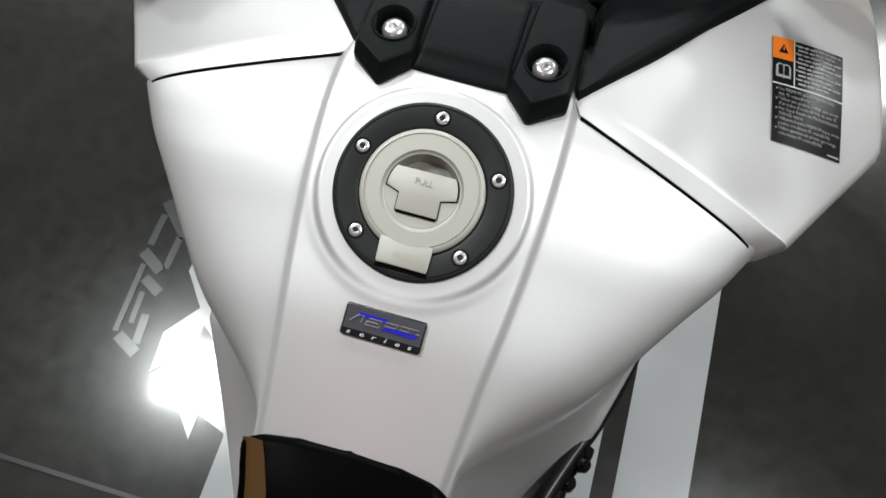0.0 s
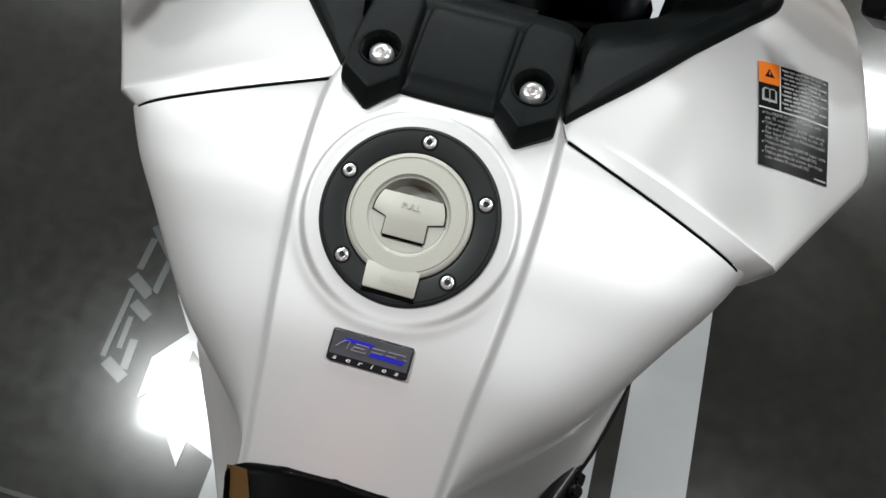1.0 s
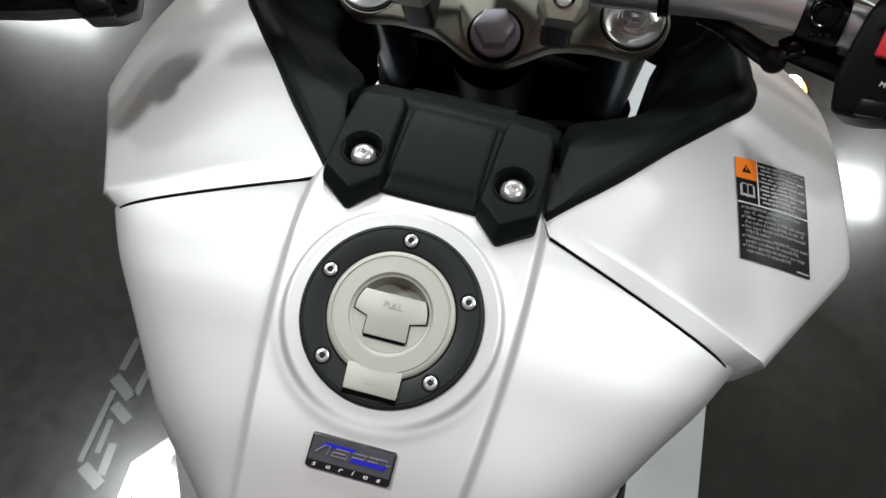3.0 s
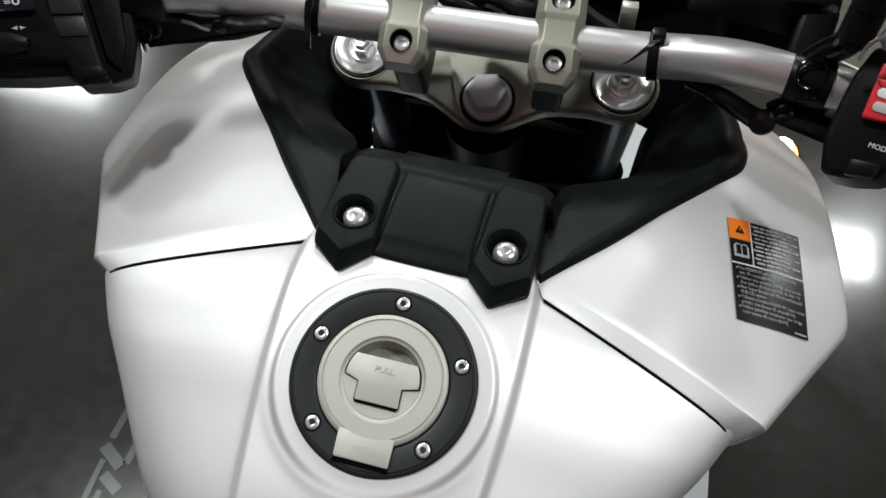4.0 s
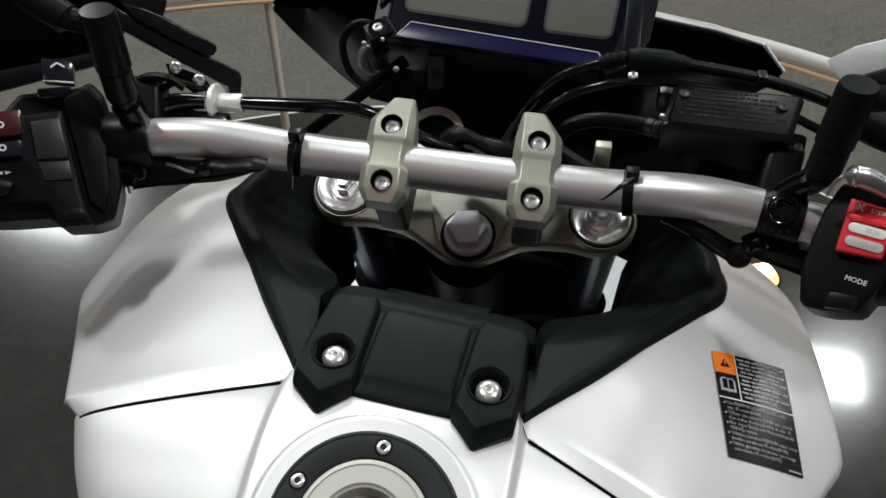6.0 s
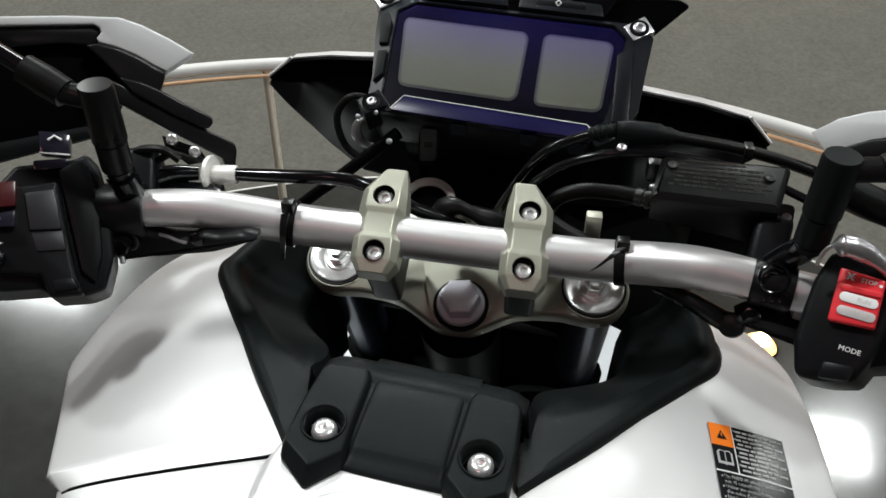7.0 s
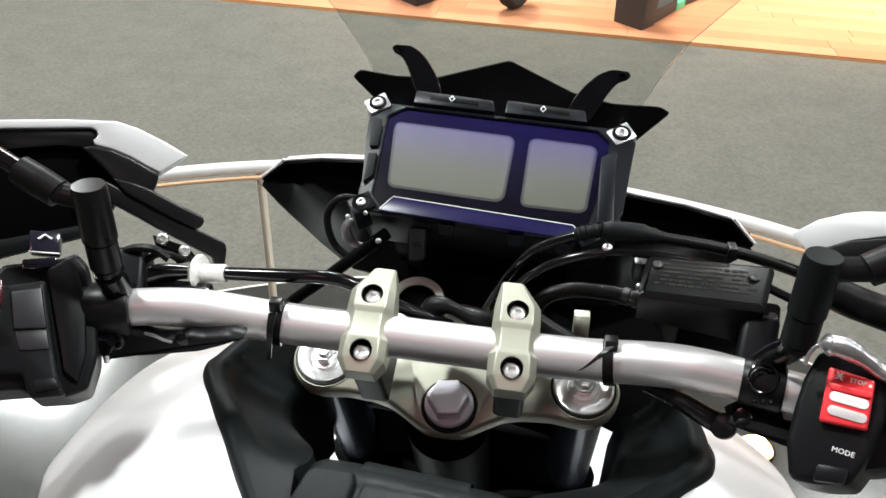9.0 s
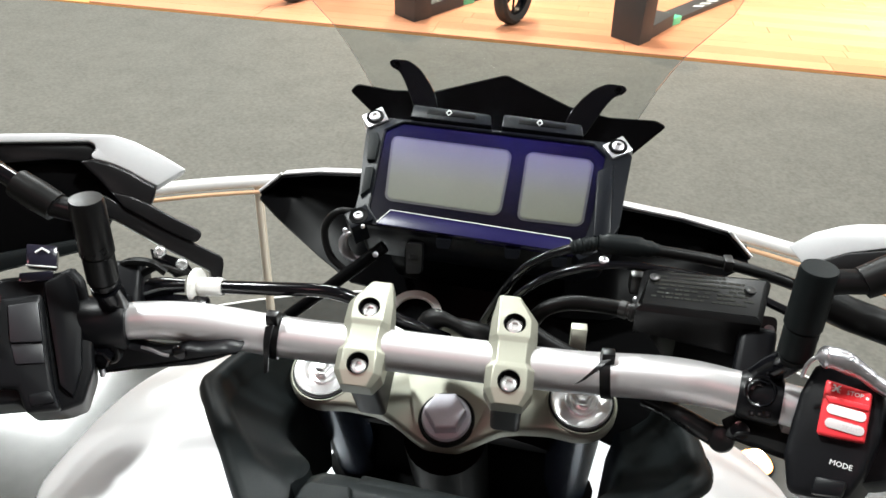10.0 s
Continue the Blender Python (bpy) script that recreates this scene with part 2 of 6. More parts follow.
def socket_bolt(name, parent, m, radius, label="", mat=None, dome=0.35, socket=0.36):
    """A round-headed bolt with a six-sided socket, head up along z."""
    r = radius
    prof = [(r, -r * 0.8), (r, r * 0.15), (r * 0.93, r * (0.15 + dome * 0.5)), (r * 0.7, r * (0.15 + dome * 0.9)), (r * (socket + 0.10), r * (0.15 + dome))]
    bm = lathe(prof, 24, close=False)
    ring = [v for v in bm.verts if abs(v.co.z - r * (0.15 + dome)) < 1e-7]
    ring.sort(key=lambda v: math.atan2(v.co.y, v.co.x))
    hexa, floor_ring = [], []
    for i in range(24):
        a = 2 * math.pi * i / 24
        k = socket * r / math.cos((a % (math.pi / 3)) - math.pi / 6)
        hexa.append(bm.verts.new((k * math.cos(a), k * math.sin(a), r * (0.13 + dome))))
        floor_ring.append(bm.verts.new((k * math.cos(a), k * math.sin(a), r * (dome - 0.16))))
    ring = sorted(ring, key=lambda v: math.atan2(v.co.y, v.co.x) % (2 * math.pi))
    for i in range(24):
        j = (i + 1) % 24
        bm.faces.new((ring[i], ring[j], hexa[j], hexa[i]))
        bm.faces.new((hexa[i], hexa[j], floor_ring[j], floor_ring[i]))
    bm.faces.new(floor_ring)
    return part(name, bm, mat or CHROME, parent, label, m, smooth=35)


def letters(name, words, size, m, mat, parent, label="", depth=0.0002):
    """Raised writing, from the built-in font, as a mesh."""
    curve = bpy.data.curves.new(name, "FONT")
    curve.body, curve.size, curve.extrude = words, size, depth
    curve.align_x, curve.align_y, curve.resolution_u = "CENTER", "CENTER", 2
    text = bpy.data.objects.new(name, curve)
    scene.collection.objects.link(text)
    me = bpy.data.meshes.new_from_object(text.evaluated_get(bpy.context.evaluated_depsgraph_get()))
    bpy.data.objects.remove(text)
    bm = bmesh.new()
    bm.from_mesh(me)
    bpy.data.meshes.remove(me)
    return part(name, bm, mat, parent, label, m, smooth=0)


def carve(bm, cutter):
    """Cuts one closed bmesh out of another."""
    shapes = []
    for source in (bm, cutter):
        bmesh.ops.recalc_face_normals(source, faces=source.faces)
        me = bpy.data.meshes.new("shape")
        source.to_mesh(me)
        source.free()
        shapes.append(bpy.data.objects.new("shape", me))
        scene.collection.objects.link(shapes[-1])
    tool = shapes[0].modifiers.new("cut", "BOOLEAN")
    tool.operation, tool.object, tool.solver = "DIFFERENCE", shapes[1], "EXACT"
    me = bpy.data.meshes.new_from_object(shapes[0].evaluated_get(bpy.context.evaluated_depsgraph_get()))
    out = bmesh.new()
    out.from_mesh(me)
    bpy.data.meshes.remove(me)
    for ob in shapes:
        data = ob.data
        bpy.data.objects.remove(ob)
        bpy.data.meshes.remove(data)
    return out


def rounded(outline, radius, n=4):
    """An outline with its corners rounded off."""
    pts, m = [Vector(p) for p in outline], len(outline)
    out = []
    for i in range(m):
        p, a, b = pts[i], pts[i - 1], pts[(i + 1) % m]
        r = min(radius, (a - p).length * 0.45, (b - p).length * 0.45)
        s, e = p + (a - p).normalized() * r, p + (b - p).normalized() * r
        out += [(1 - k) ** 2 * s + 2 * k * (1 - k) * p + k * k * e for k in (j / n for j in range(n + 1))]
    return out


def inset(outline, by):
    """The outline moved inwards by a distance; it runs counter-clockwise."""
    pts, m = [Vector(p) for p in outline], len(outline)
    out = []
    for i in range(m):
        p = pts[i]
        a, b = (p - pts[i - 1]).normalized(), (pts[(i + 1) % m] - p).normalized()
        na, nb = Vector((-a.y, a.x)), Vector((-b.y, b.x))
        n = na + nb
        out.append(p + n * (by / max(n.dot(na), 0.3)))
    return out


def stack(layers, top=True):
    """A skin through outlines of equally many points, each (points, z or a function of x and y), closed at both ends."""
    bm = bmesh.new()
    rings = [[bm.verts.new((p[0], p[1], z(p[0], p[1]) if callable(z) else z)) for p in pts] for pts, z in layers]
    for a, b in zip(rings, rings[1:]):
        for i in range(len(a)):
            j = (i + 1) % len(a)
            bm.faces.new((a[i], a[j], b[j], b[i]))
    bm.faces.new(rings[0][::-1])
    if top:
        bm.faces.new(rings[-1])
    return bm


def empty(name, parent=None, m=None):
    ob = new(name)
    ob.parent = parent
    if m is not None:
        ob.matrix_basis = m
    return ob

# ---- the hall ----
CARPET = material("grey_carpet", (0.104, 0.099, 0.0865), 0.95, 0, grain=0.36, grain_size=64, stain=0.16, stain_size=5.0, bump=0.002, spec=0.1)
VINYL = material("dark_glossy_vinyl", (0.026, 0.0268, 0.0246), 0.20, 0, spec=0.21, grain=0.18, grain_size=420, stain=0.20, stain_size=30, rough_var=0.06, bump=0.00008, coat=0.40)
VINYLGREY = material("grey_vinyl_print", (0.042, 0.047, 0.049), 0.22, 0, grain=0.06, grain_size=90, stain=0.15, stain_size=5, rough_var=0.05)
VINYLWHITE = material("white_vinyl_print", (0.50, 0.52, 0.54), 0.15, 0, grain=0.03, grain_size=260, stain=0.05, stain_size=14, rough_var=0.05, bump=0.00006)
TRIM = material("pale_edge_trim", (0.62, 0.61, 0.58), 0.4, 0.3, stain=0.1, stain_size=8)
WALLPAINT = material("hall_wall_paint", (0.42, 0.41, 0.40), 0.8, 0, grain=0.04, grain_size=40, stain=0.1, stain_size=0.5)
CEILPAINT = material("hall_ceiling_paint", (0.24, 0.24, 0.24), 0.9, 0, stain=0.1, stain_size=0.5)
WOOD = material("orange_oak_floor", (0.62, 0.30, 0.11), 0.35, 0, grain=0.1, grain_size=30, stain=0.15, stain_size=1.5, rough_var=0.06)

HX, HY0, HY1 = 12.0, -9.0, 14.0
floor = part("floor", box(2 * HX, HY1 - HY0, 0.1, 0, Matrix.Translation((0, (HY0 + HY1) / 2, -0.072))), CARPET, None, smooth=0)
tagged(floor, "grey short-pile carpet of the exhibition hall", "floor", kind="structure")
ceiling = part("ceiling", box(2 * HX, HY1 - HY0, 0.1, 0, Matrix.Translation((0, (HY0 + HY1) / 2, CEILING + 0.05))), CEILPAINT, None, smooth=0)
tagged(ceiling, "plain dark grey ceiling of the exhibition hall", "ceiling", kind="structure")
for wall_name, wx, wy, sx, sy in (("wall_north", 0, HY1 + 0.1, 2 * HX, 0.2), ("wall_south", 0, HY0 - 0.1, 2 * HX, 0.2), ("wall_east", HX + 0.1, (HY0 + HY1) / 2, 0.2, HY1 - HY0), ("wall_west", -HX - 0.1, (HY0 + HY1) / 2, 0.2, HY1 - HY0)):
    wall = part(wall_name, box(sx, sy, CEILING + 0.1, 0, Matrix.Translation((wx, wy, CEILING / 2 - 0.05))), WALLPAINT, None, smooth=0)
    tagged(wall, "plain pale wall of the exhibition hall", "wall", kind="structure")

# lamp housings over the area lamps, the added fill lamps included
HOUSING = material("lamp_housing", (0.5, 0.5, 0.5), 0.5)
lamp_first = None
for lx, ly in LAMPS:
    if lamp_first is None:
        lamp_first = part("ceiling_lamp", prism([(-0.75, -0.75), (0.75, -0.75), (0.75, 0.75), (-0.75, 0.75)], -0.15, 0.0, 0.01), HOUSING, None)
        tagged(lamp_first, "square white ceiling lamp housing", "lamp", group="hall lamps")
        lamp_first.matrix_basis = Matrix.Translation((lx, ly, CEILING))
    else:
        copy_thing(lamp_first, Matrix.Translation((lx, ly, CEILING)))

# the round platform under the motorcycle
platform = empty("platform")
tagged(platform, "round dark glossy vinyl display platform with white graphics", "platform", kind="structure")
PC, PR = (0.0, 0.05), 1.80
part("deck", lathe([(0, -0.022), (PR - 0.010, -0.022), (PR - 0.010, 0.0), (0, 0.0)], 160, Matrix.Translation((*PC, 0)), close=False), VINYL, platform, smooth=30)
part("edge_trim", lathe([(PR - 0.010, -0.022), (PR + 0.003, -0.022), (PR, -0.003), (PR - 0.003, 0.002), (PR - 0.010, 0.002), (PR - 0.010, -0.022)], 160, Matrix.Translation((*PC, 0)), close=False), TRIM, platform, "pale edge trim")


def decal(name, outline, mat, label, z=0.0025):
    part(name, prism(outline, z * 0.5 - 0.0005, z * 0.5), mat, platform, label, smooth=0)


decal("stripe", [(0.325, -1.2), (0.452, -1.2), (0.448, 0.62), (0.322, 0.62)], VINYLWHITE, "white printed stripe")
decal("printed_field", [(-0.36, -1.2), (0.285, -1.2), (0.284, 0.9), (0.345, 1.45), (-0.42, 1.45), (-0.436, 0.107), (-0.361, -0.093)], VINYLWHITE, "white printed field")
decal("printed_flash", [(-0.544, 0.211), (-0.544, 0.181), (-0.494, 0.118), (-0.541, 0.055), (-0.535, -0.021), (-0.494, 0.019), (-0.488, -0.032), (-0.419, -0.115), (-0.419, -0.068), (-0.345, -0.093), (-0.400, 0.107)], VINYLWHITE, "white printed jagged flash", 0.0045)
decal("printed_fleck", [(-0.474, 0.089), (-0.448, 0.070), (-0.459, 0.014), (-0.473, 0.030)], VINYL, "dark printed fleck", 0.0065)


def stroke(points, width):
    """A printed letter stroke as a strip along the points."""
    for (ax, ay), (bx, by) in zip(points, points[1:]):
        d = Vector((bx - ax, by - ay)).normalized() * width / 2
        n = Vector((-d.y, d.x))
        decal("letter_stroke", [(ax - d.x - n.x, ay - d.y - n.y), (bx + d.x - n.x, by + d.y - n.y), (bx + d.x + n.x, by + d.y + n.y), (ax - d.x + n.x, ay - d.y + n.y)], VINYLGREY, "dark grey printed letter stroke")


stroke([(-0.637, 0.300), (-0.587, 0.252)], 0.022)
stroke([(-0.589, 0.235), (-0.590, 0.180)], 0.014)
stroke([(-0.606, 0.171), (-0.636, 0.189)], 0.022)
stroke([(-0.638, 0.218), (-0.637, 0.272)], 0.014)
stroke([(-0.634, 0.165), (-0.630, 0.038)], 0.011)
stroke([(-0.612, 0.022), (-0.585, 0.008)], 0.022)
stroke([(-0.583, 0.028), (-0.587, 0.070)], 0.016)
stroke([(-0.612, 0.140), (-0.590, 0.128)], 0.020)
stroke([(-0.612, 0.112), (-0.608, 0.060)], 0.011)
TYREJOINT = material("dark_joint_strip", (0.03, 0.03, 0.03), 0.3, 0.4, stain=0.2, stain_size=20)
decal("seam", [(-1.72, -0.236), (1.72, -0.236), (1.72, -0.228), (-1.72, -0.228)], TYREJOINT, "dark joint strip between deck panels", 0.0085)

# ---- the motorcycle ----
bike = empty("motorcycle")
tagged(bike, "silver-white touring motorcycle with black trim standing on a dark platform", "motorcycle")

CAP_TILT = 17.28                                   # the filler cap's plane rises to the front
CAP = LIFT @ Matrix.Rotation(radians(CAP_TILT), 4, "X")


# the tank: a raised middle strip, a crease, and shoulders that roll down to the sides
def mellow(y, ys, zs, reach=0.014):
    """A table's value at y with its corners rounded off."""
    return sum(lerp(y + reach * k / 6, ys, zs) * (7 - abs(k)) for k in range(-6, 7)) / 49


def spine(y):
    return mellow(y, (-0.30, -0.16, -0.12, -0.08, -0.04, 0.045, 0.07, 0.13), (-0.125, -0.058, -0.040, -0.0235, -0.0122, 0.0140, 0.0150, 0.002), 0.025)


def crease(y):
    return mellow(y, (-0.30, -0.147, -0.12, -0.09, -0.06, -0.03, 0.0, 0.03, 0.07, 0.13), (0.046, 0.0525, 0.0552, 0.0580, 0.0620, 0.0655, 0.0680, 0.0690, 0.0690, 0.066))


def flank(y):
    """Half width and height of the tank's widest line."""
    ys = (-0.30, -0.15, -0.14, -0.13, -0.12, -0.11, -0.10, -0.09, -0.08, -0.07, -0.047, -0.015, 0.012, 0.055, 0.13)
    half = mellow(y, ys, (0.050, 0.056, 0.061, 0.068, 0.077, 0.088, 0.099, 0.110, 0.121, 0.1295, 0.1460, 0.168, 0.188, 0.212, 0.225), 0.010)
    return max(half, crease(y) + 0.0085), mellow(y, ys, (-0.12, -0.075, -0.074, -0.074, -0.078, -0.082, -0.086, -0.086, -0.082, -0.075, -0.070, -0.062, -0.060, -0.060, -0.060), 0.010)


def soft(x):
    x = min(max(x, 0.0), 1.0)
    return x * x * (3 - 2 * x)


def tank_half(y):
    """Points of the right half's section, from the middle outwards and down."""
    pts, xc, zc = [], crease(y), spine(y)
    xs, zs = flank(y)
    plane = math.tan(radians(CAP_TILT)) * y
    for i in range(49):
        x = xc * i / 48
        r = math.hypot(x, y / math.cos(radians(CAP_TILT)))
        land = 1 - soft((r - 0.0608) / 0.0036)
        z = (zc - 0.0009 - 0.0030 * (x / xc) ** 2) * (1 - land) + (plane + 0.0003) * land - 0.016 * (1 - soft((r - 0.0300) / 0.0060)) + 0.0006 * math.exp(-((r - 0.0655) / 0.0038) ** 2)
        pts.append((x, z))
    x0, z0 = pts[-1]
    for i in range(1, 6):                           # the crease's little bank
        k = i / 5
        pts.append((xc + 0.0068 * k, z0 - 0.0052 * soft(k)))
    x1, z1 = pts[-1]
    n = lerp(y, (-0.12, 0.03), (2.0, 8.0))
    fall = lerp(y, (-0.14, 0.0), (0.25, 0.20))
    rest = z1 - fall * (xs - x1) - zs
    for i in range(1, 31):                          # the shoulder: nearly flat, then a firm roll
        f = 0.88 * i / 18
        if i > 18:                                  # even steps along the flat, even angles in the roll
            a0 = math.asin(0.88 ** (n / 2))
            f = math.sin(a0 + (math.pi / 2 - a0) * (i - 18) / 12) ** (2 / n)
        x = x1 + (xs - x1) * f
        pts.append((x, z1 - fall * (x - x1) - rest * (1 - max(1 - f ** n, 0) ** (1 / n))))
    for i in range(1, 8):                           # the side, drawn in below
        k = i / 7
        pts.append((xs - (0.030 + 0.10 * (xs - 0.07)) * k ** 1.6, zs - (0.20 + 0.0 * xs) * k))
    return [(x, z - 0.026 * soft((y - 0.0734 + 0.3057 * (x - 0.0740) - 0.006) / 0.012) * soft((x - xc - 0.004) / 0.012)) for x, z in pts]


def tank_z(x, y):
    """The tank's height under a point of its right half."""
    half = tank_half(y)[:84]
    return lerp(x, [q[0] for q in half], [q[1] for q in half])


rows = []
ys_tank = [-0.178 + 0.0016 * i for i in range(191)]
for y in ys_tank:
    half = tank_half(y)
    rows.append([(-x, y, z) for x, z in half[:0:-1]] + [(x, y, z) for x, z in half])
part("tank_cover", sheet(rows), SILVER, bike, "satin silver-white painted tank", LIFT, smooth=60)

# the lower side covers below the tank
for sx in (-1, 1):
    rows = []
    for i in range(31):
        y = -0.22 + 0.30 * i / 30
        w = lerp(y, (-0.22, -0.14, -0.10, -0.04, 0.02, 0.08), (0.106, 0.1345, 0.1440, 0.1665, 0.184, 0.19) if sx > 0 else (0.124, 0.1600, 0.1770, 0.2030, 0.212, 0.215))
        xs, zs = flank(y)
        x0, z0, low = xs - 0.012, zs - 0.012, lerp(y, (-0.22, -0.14, -0.10, -0.04, 0.02, 0.08), (-0.395, -0.366, -0.342, -0.305, -0.298, -0.297)) + (0.022 if sx > 0 else 0.0)
        row = [(sx * (x0 + (w - x0) * (0.2 * k + 0.8 * k ** 2.2)), y, z0 + (low - z0) * (1 - (1 - k) ** 1.7)) for k in np.linspace(0, 1, 17)]
        rows.append(row + [(sx * (w + 0.0025), y, low - 0.003), (sx * (w + 0.003), y, low - 0.010), (sx * (w + 0.001), y, low - 0.03)])
    part("side_cover", sheet(rows, 0.004), SILVER, bike, "silver-white lower side cover", LIFT, smooth=60)

# the filler cap
cap = empty("filler_cap", bike)
tagged(cap, "round fuel filler cap with black ring and champagne lid")
bm = lathe([(0.0352, -0.004), (0.0520, -0.004), (0.0524, 0.0012), (0.0516, 0.0021), (0.0506, 0.0024), (0.0502, 0.0017), (0.0496, 0.0017), (0.0492, 0.0024), (0.0385, 0.0024), (0.0374, 0.0020), (0.0368, 0.0008), (0.0352, 0.0004), (0.0352, -0.004)], 96, close=False)
part("ring", bm, RINGBLACK, cap, "satin black flange ring", CAP)
bm = lathe([(0.0362, -0.003), (0.0362, 0.0032), (0.0354, 0.0040), (0.0338, 0.0042), (0.0334, 0.0034), (0.0328, 0.0034), (0.0324, 0.0042), (0.0240, 0.0043), (0.0232, 0.0036), (0.0226, 0.0030), (0.0217, 0.0029), (0.0208, 0.0010), (0.0192, -0.0060), (0.0150, -0.0085), (0, -0.0090)], 96, close=False)
part("lid", bm, CAPMETAL, cap, "champagne metal cap lid", CAP)


def arc(r, a, b, n):
    return [(r * math.cos(radians(a + (b - a) * i / n)), r * math.sin(radians(a + (b - a) * i / n))) for i in range(n + 1)]


part("lid_floor", prism(arc(0.0216, 168, 372, 30), 0.0005, 0.0030, 0.0002, segs=1), CAPMETAL, cap, "", CAP)
flap = arc(0.0206, -3, 33, 5) + arc(0.0206, 147, 183, 5) + [(-0.0125, -0.0037), (-0.0123, -0.0138), (0.0123, -0.0138), (0.0118, -0.0033)]
part("flap_gap", prism([(x * 1.035, y - 0.0003 if y < 0 else y) for x, y in flap], 0.0030, 0.0039), HOLLOW, cap, "dark gap round the flap", CAP, smooth=0)
part("key_flap", prism(flap, 0.0030, 0.0046, 0.0004, segs=2), CAPMETAL, cap, "folded key cover flap", CAP)
part("flap_slot", prism([(-0.0120, -0.0152), (0.0120, -0.0152), (0.0120, -0.0139), (-0.0120, -0.0139)], 0.0036, 0.0042), HOLLOW, cap, "dark finger slot", CAP, smooth=0)
letters("embossing", "PULL", 0.0050, CAP @ Matrix.Translation((0.0, 0.0048, 0.0046)), CAPMETAL, cap, "embossed word", 0.0005)
hinge = [(-0.0160, -0.0300), (0.0152, -0.0300), (0.0152, -0.0440), (0.0146, -0.0452), (-0.0146, -0.0452), (-0.0152, -0.0440)]
part("hinge_cover", prism(hinge, 0.0004, 0.0042, 0.0006), CAPMETAL, cap, "champagne hinge cover", CAP)
part("hinge_gap", prism([(-0.0155, -0.0478), (0.0155, -0.0478), (0.0152, -0.0453), (-0.0152, -0.0453)], 0.0016, 0.0026), HOLLOW, cap, "dark hinge gap", CAP, smooth=0)
for k in range(5):                                  # a worn emblem on the hinge, as a row of small bars
    part("hinge_print", box(0.0016, 0.0030, 0.0003, 0, Matrix.Translation((-0.0052 + 0.0026 * k, -0.0385, 0.0043))), CAPMETAL, cap, "faint embossed bar", CAP, smooth=0)
for a in (0, 67.3, 135.1, -135.1, -67.3):
    p = Vector((0.044 * math.sin(radians(a)), 0.044 * math.cos(radians(a)), 0.0))
    part("bolt_seat", lathe([(0.0050, 0.0024), (0.0046, 0.0028), (0.0040, 0.0018), (0, 0.0018)], 24, close=False), HOLLOW, cap, "", CAP @ Matrix.Translation(p))
    socket_bolt("bolt", cap, CAP @ Matrix.Translation(p + Vector((0, 0, 0.0022))), 0.0038, "bright socket bolt", dome=0.12, socket=0.44)

# the badge behind the cap
BADGE_M = frame_of((0, -0.0783, 1.0 + spine(-0.0783) + 0.0002), (1, 0, 0), (0, 0.0148, 0.0046))
badge = empty("badge", bike)
tagged(badge, "dark resin badge with blue and silver print")
plate = rounded([(-0.0240, -0.0082), (0.0234, -0.0082), (0.0234, 0.0104), (-0.0240, 0.0104)], 0.0020, 5)
part("badge_plate", stack([(plate, -0.001), (plate, 0.0003), (inset(plate, 0.0003), 0.0008), (inset(plate, 0.0008), 0.0011)]), INK, badge, "black edge of the badge", BADGE_M)
face = inset(plate, 0.0008)
part("badge_face", stack([(face, 0.0008), (inset(face, 0.0004), 0.0013)]), BADGE, badge, "smoky grey badge face", BADGE_M, smooth=0)
for x0, x1, y, h in ((-0.0176, 0.0002, 0.0040, 0.0022), (-0.0012, 0.0186, -0.0006, 0.0024)):
    part("badge_bar", prism([(x0, y), (x1, y), (x1 + 0.0014, y + h), (x0 + 0.0024, y + h)], 0.0012, 0.0017), BLUE, badge, "blue printed bar", BADGE_M, smooth=0)
for line in (((-20, 0.2), (-15.5, 4.6), (-12.5, 4.6), (-13.5, 0.2)), ((-11, 0.2), (-9.8, 2.3), (-3.4, 2.3)), ((-9.2, 4.2), (-1.6, 4.2), (-2.8, 0.2), (-11, 0.2)), ((0.4, 4.4), (8.2, 4.4), (6.4, 2.2), (0.2, 2.2)), ((8.8, 2.4), (14.6, 2.4), (13.4, 4.6)), ((9.4, 4.6), (19.8, 4.6), (18.8, 2.4), (21.0, 2.4))):
    part("badge_glyph", tube([(x / 1000, y / 1000, 0.0016) for x, y in line], 0.00042, 6, straight=True), BADGEGREY, badge, "silver printed outline", BADGE_M, smooth=0)
part("badge_strip", prism([(-0.0225, -0.0074), (0.0219, -0.0074), (0.0225, -0.0040), (-0.0231, -0.0040)], 0.0012, 0.0016), INK, badge, "black strip", BADGE_M, smooth=0)
for x, letter in ((-0.0183, "s"), (-0.0104, "e"), (-0.0034, "r"), (0.0034, "i"), (0.0106, "e"), (0.0178, "s")):
    letters("badge_letter", letter, 0.0037, BADGE_M @ Matrix.Translation((x - 0.0004, -0.0057, 0.0017)) @ Matrix.Shear("XZ", 4, (0.35, 0)) @ Matrix.Scale(1.7, 4, (1, 0, 0)), WHITE, badge, "small white letter", 0.0001)


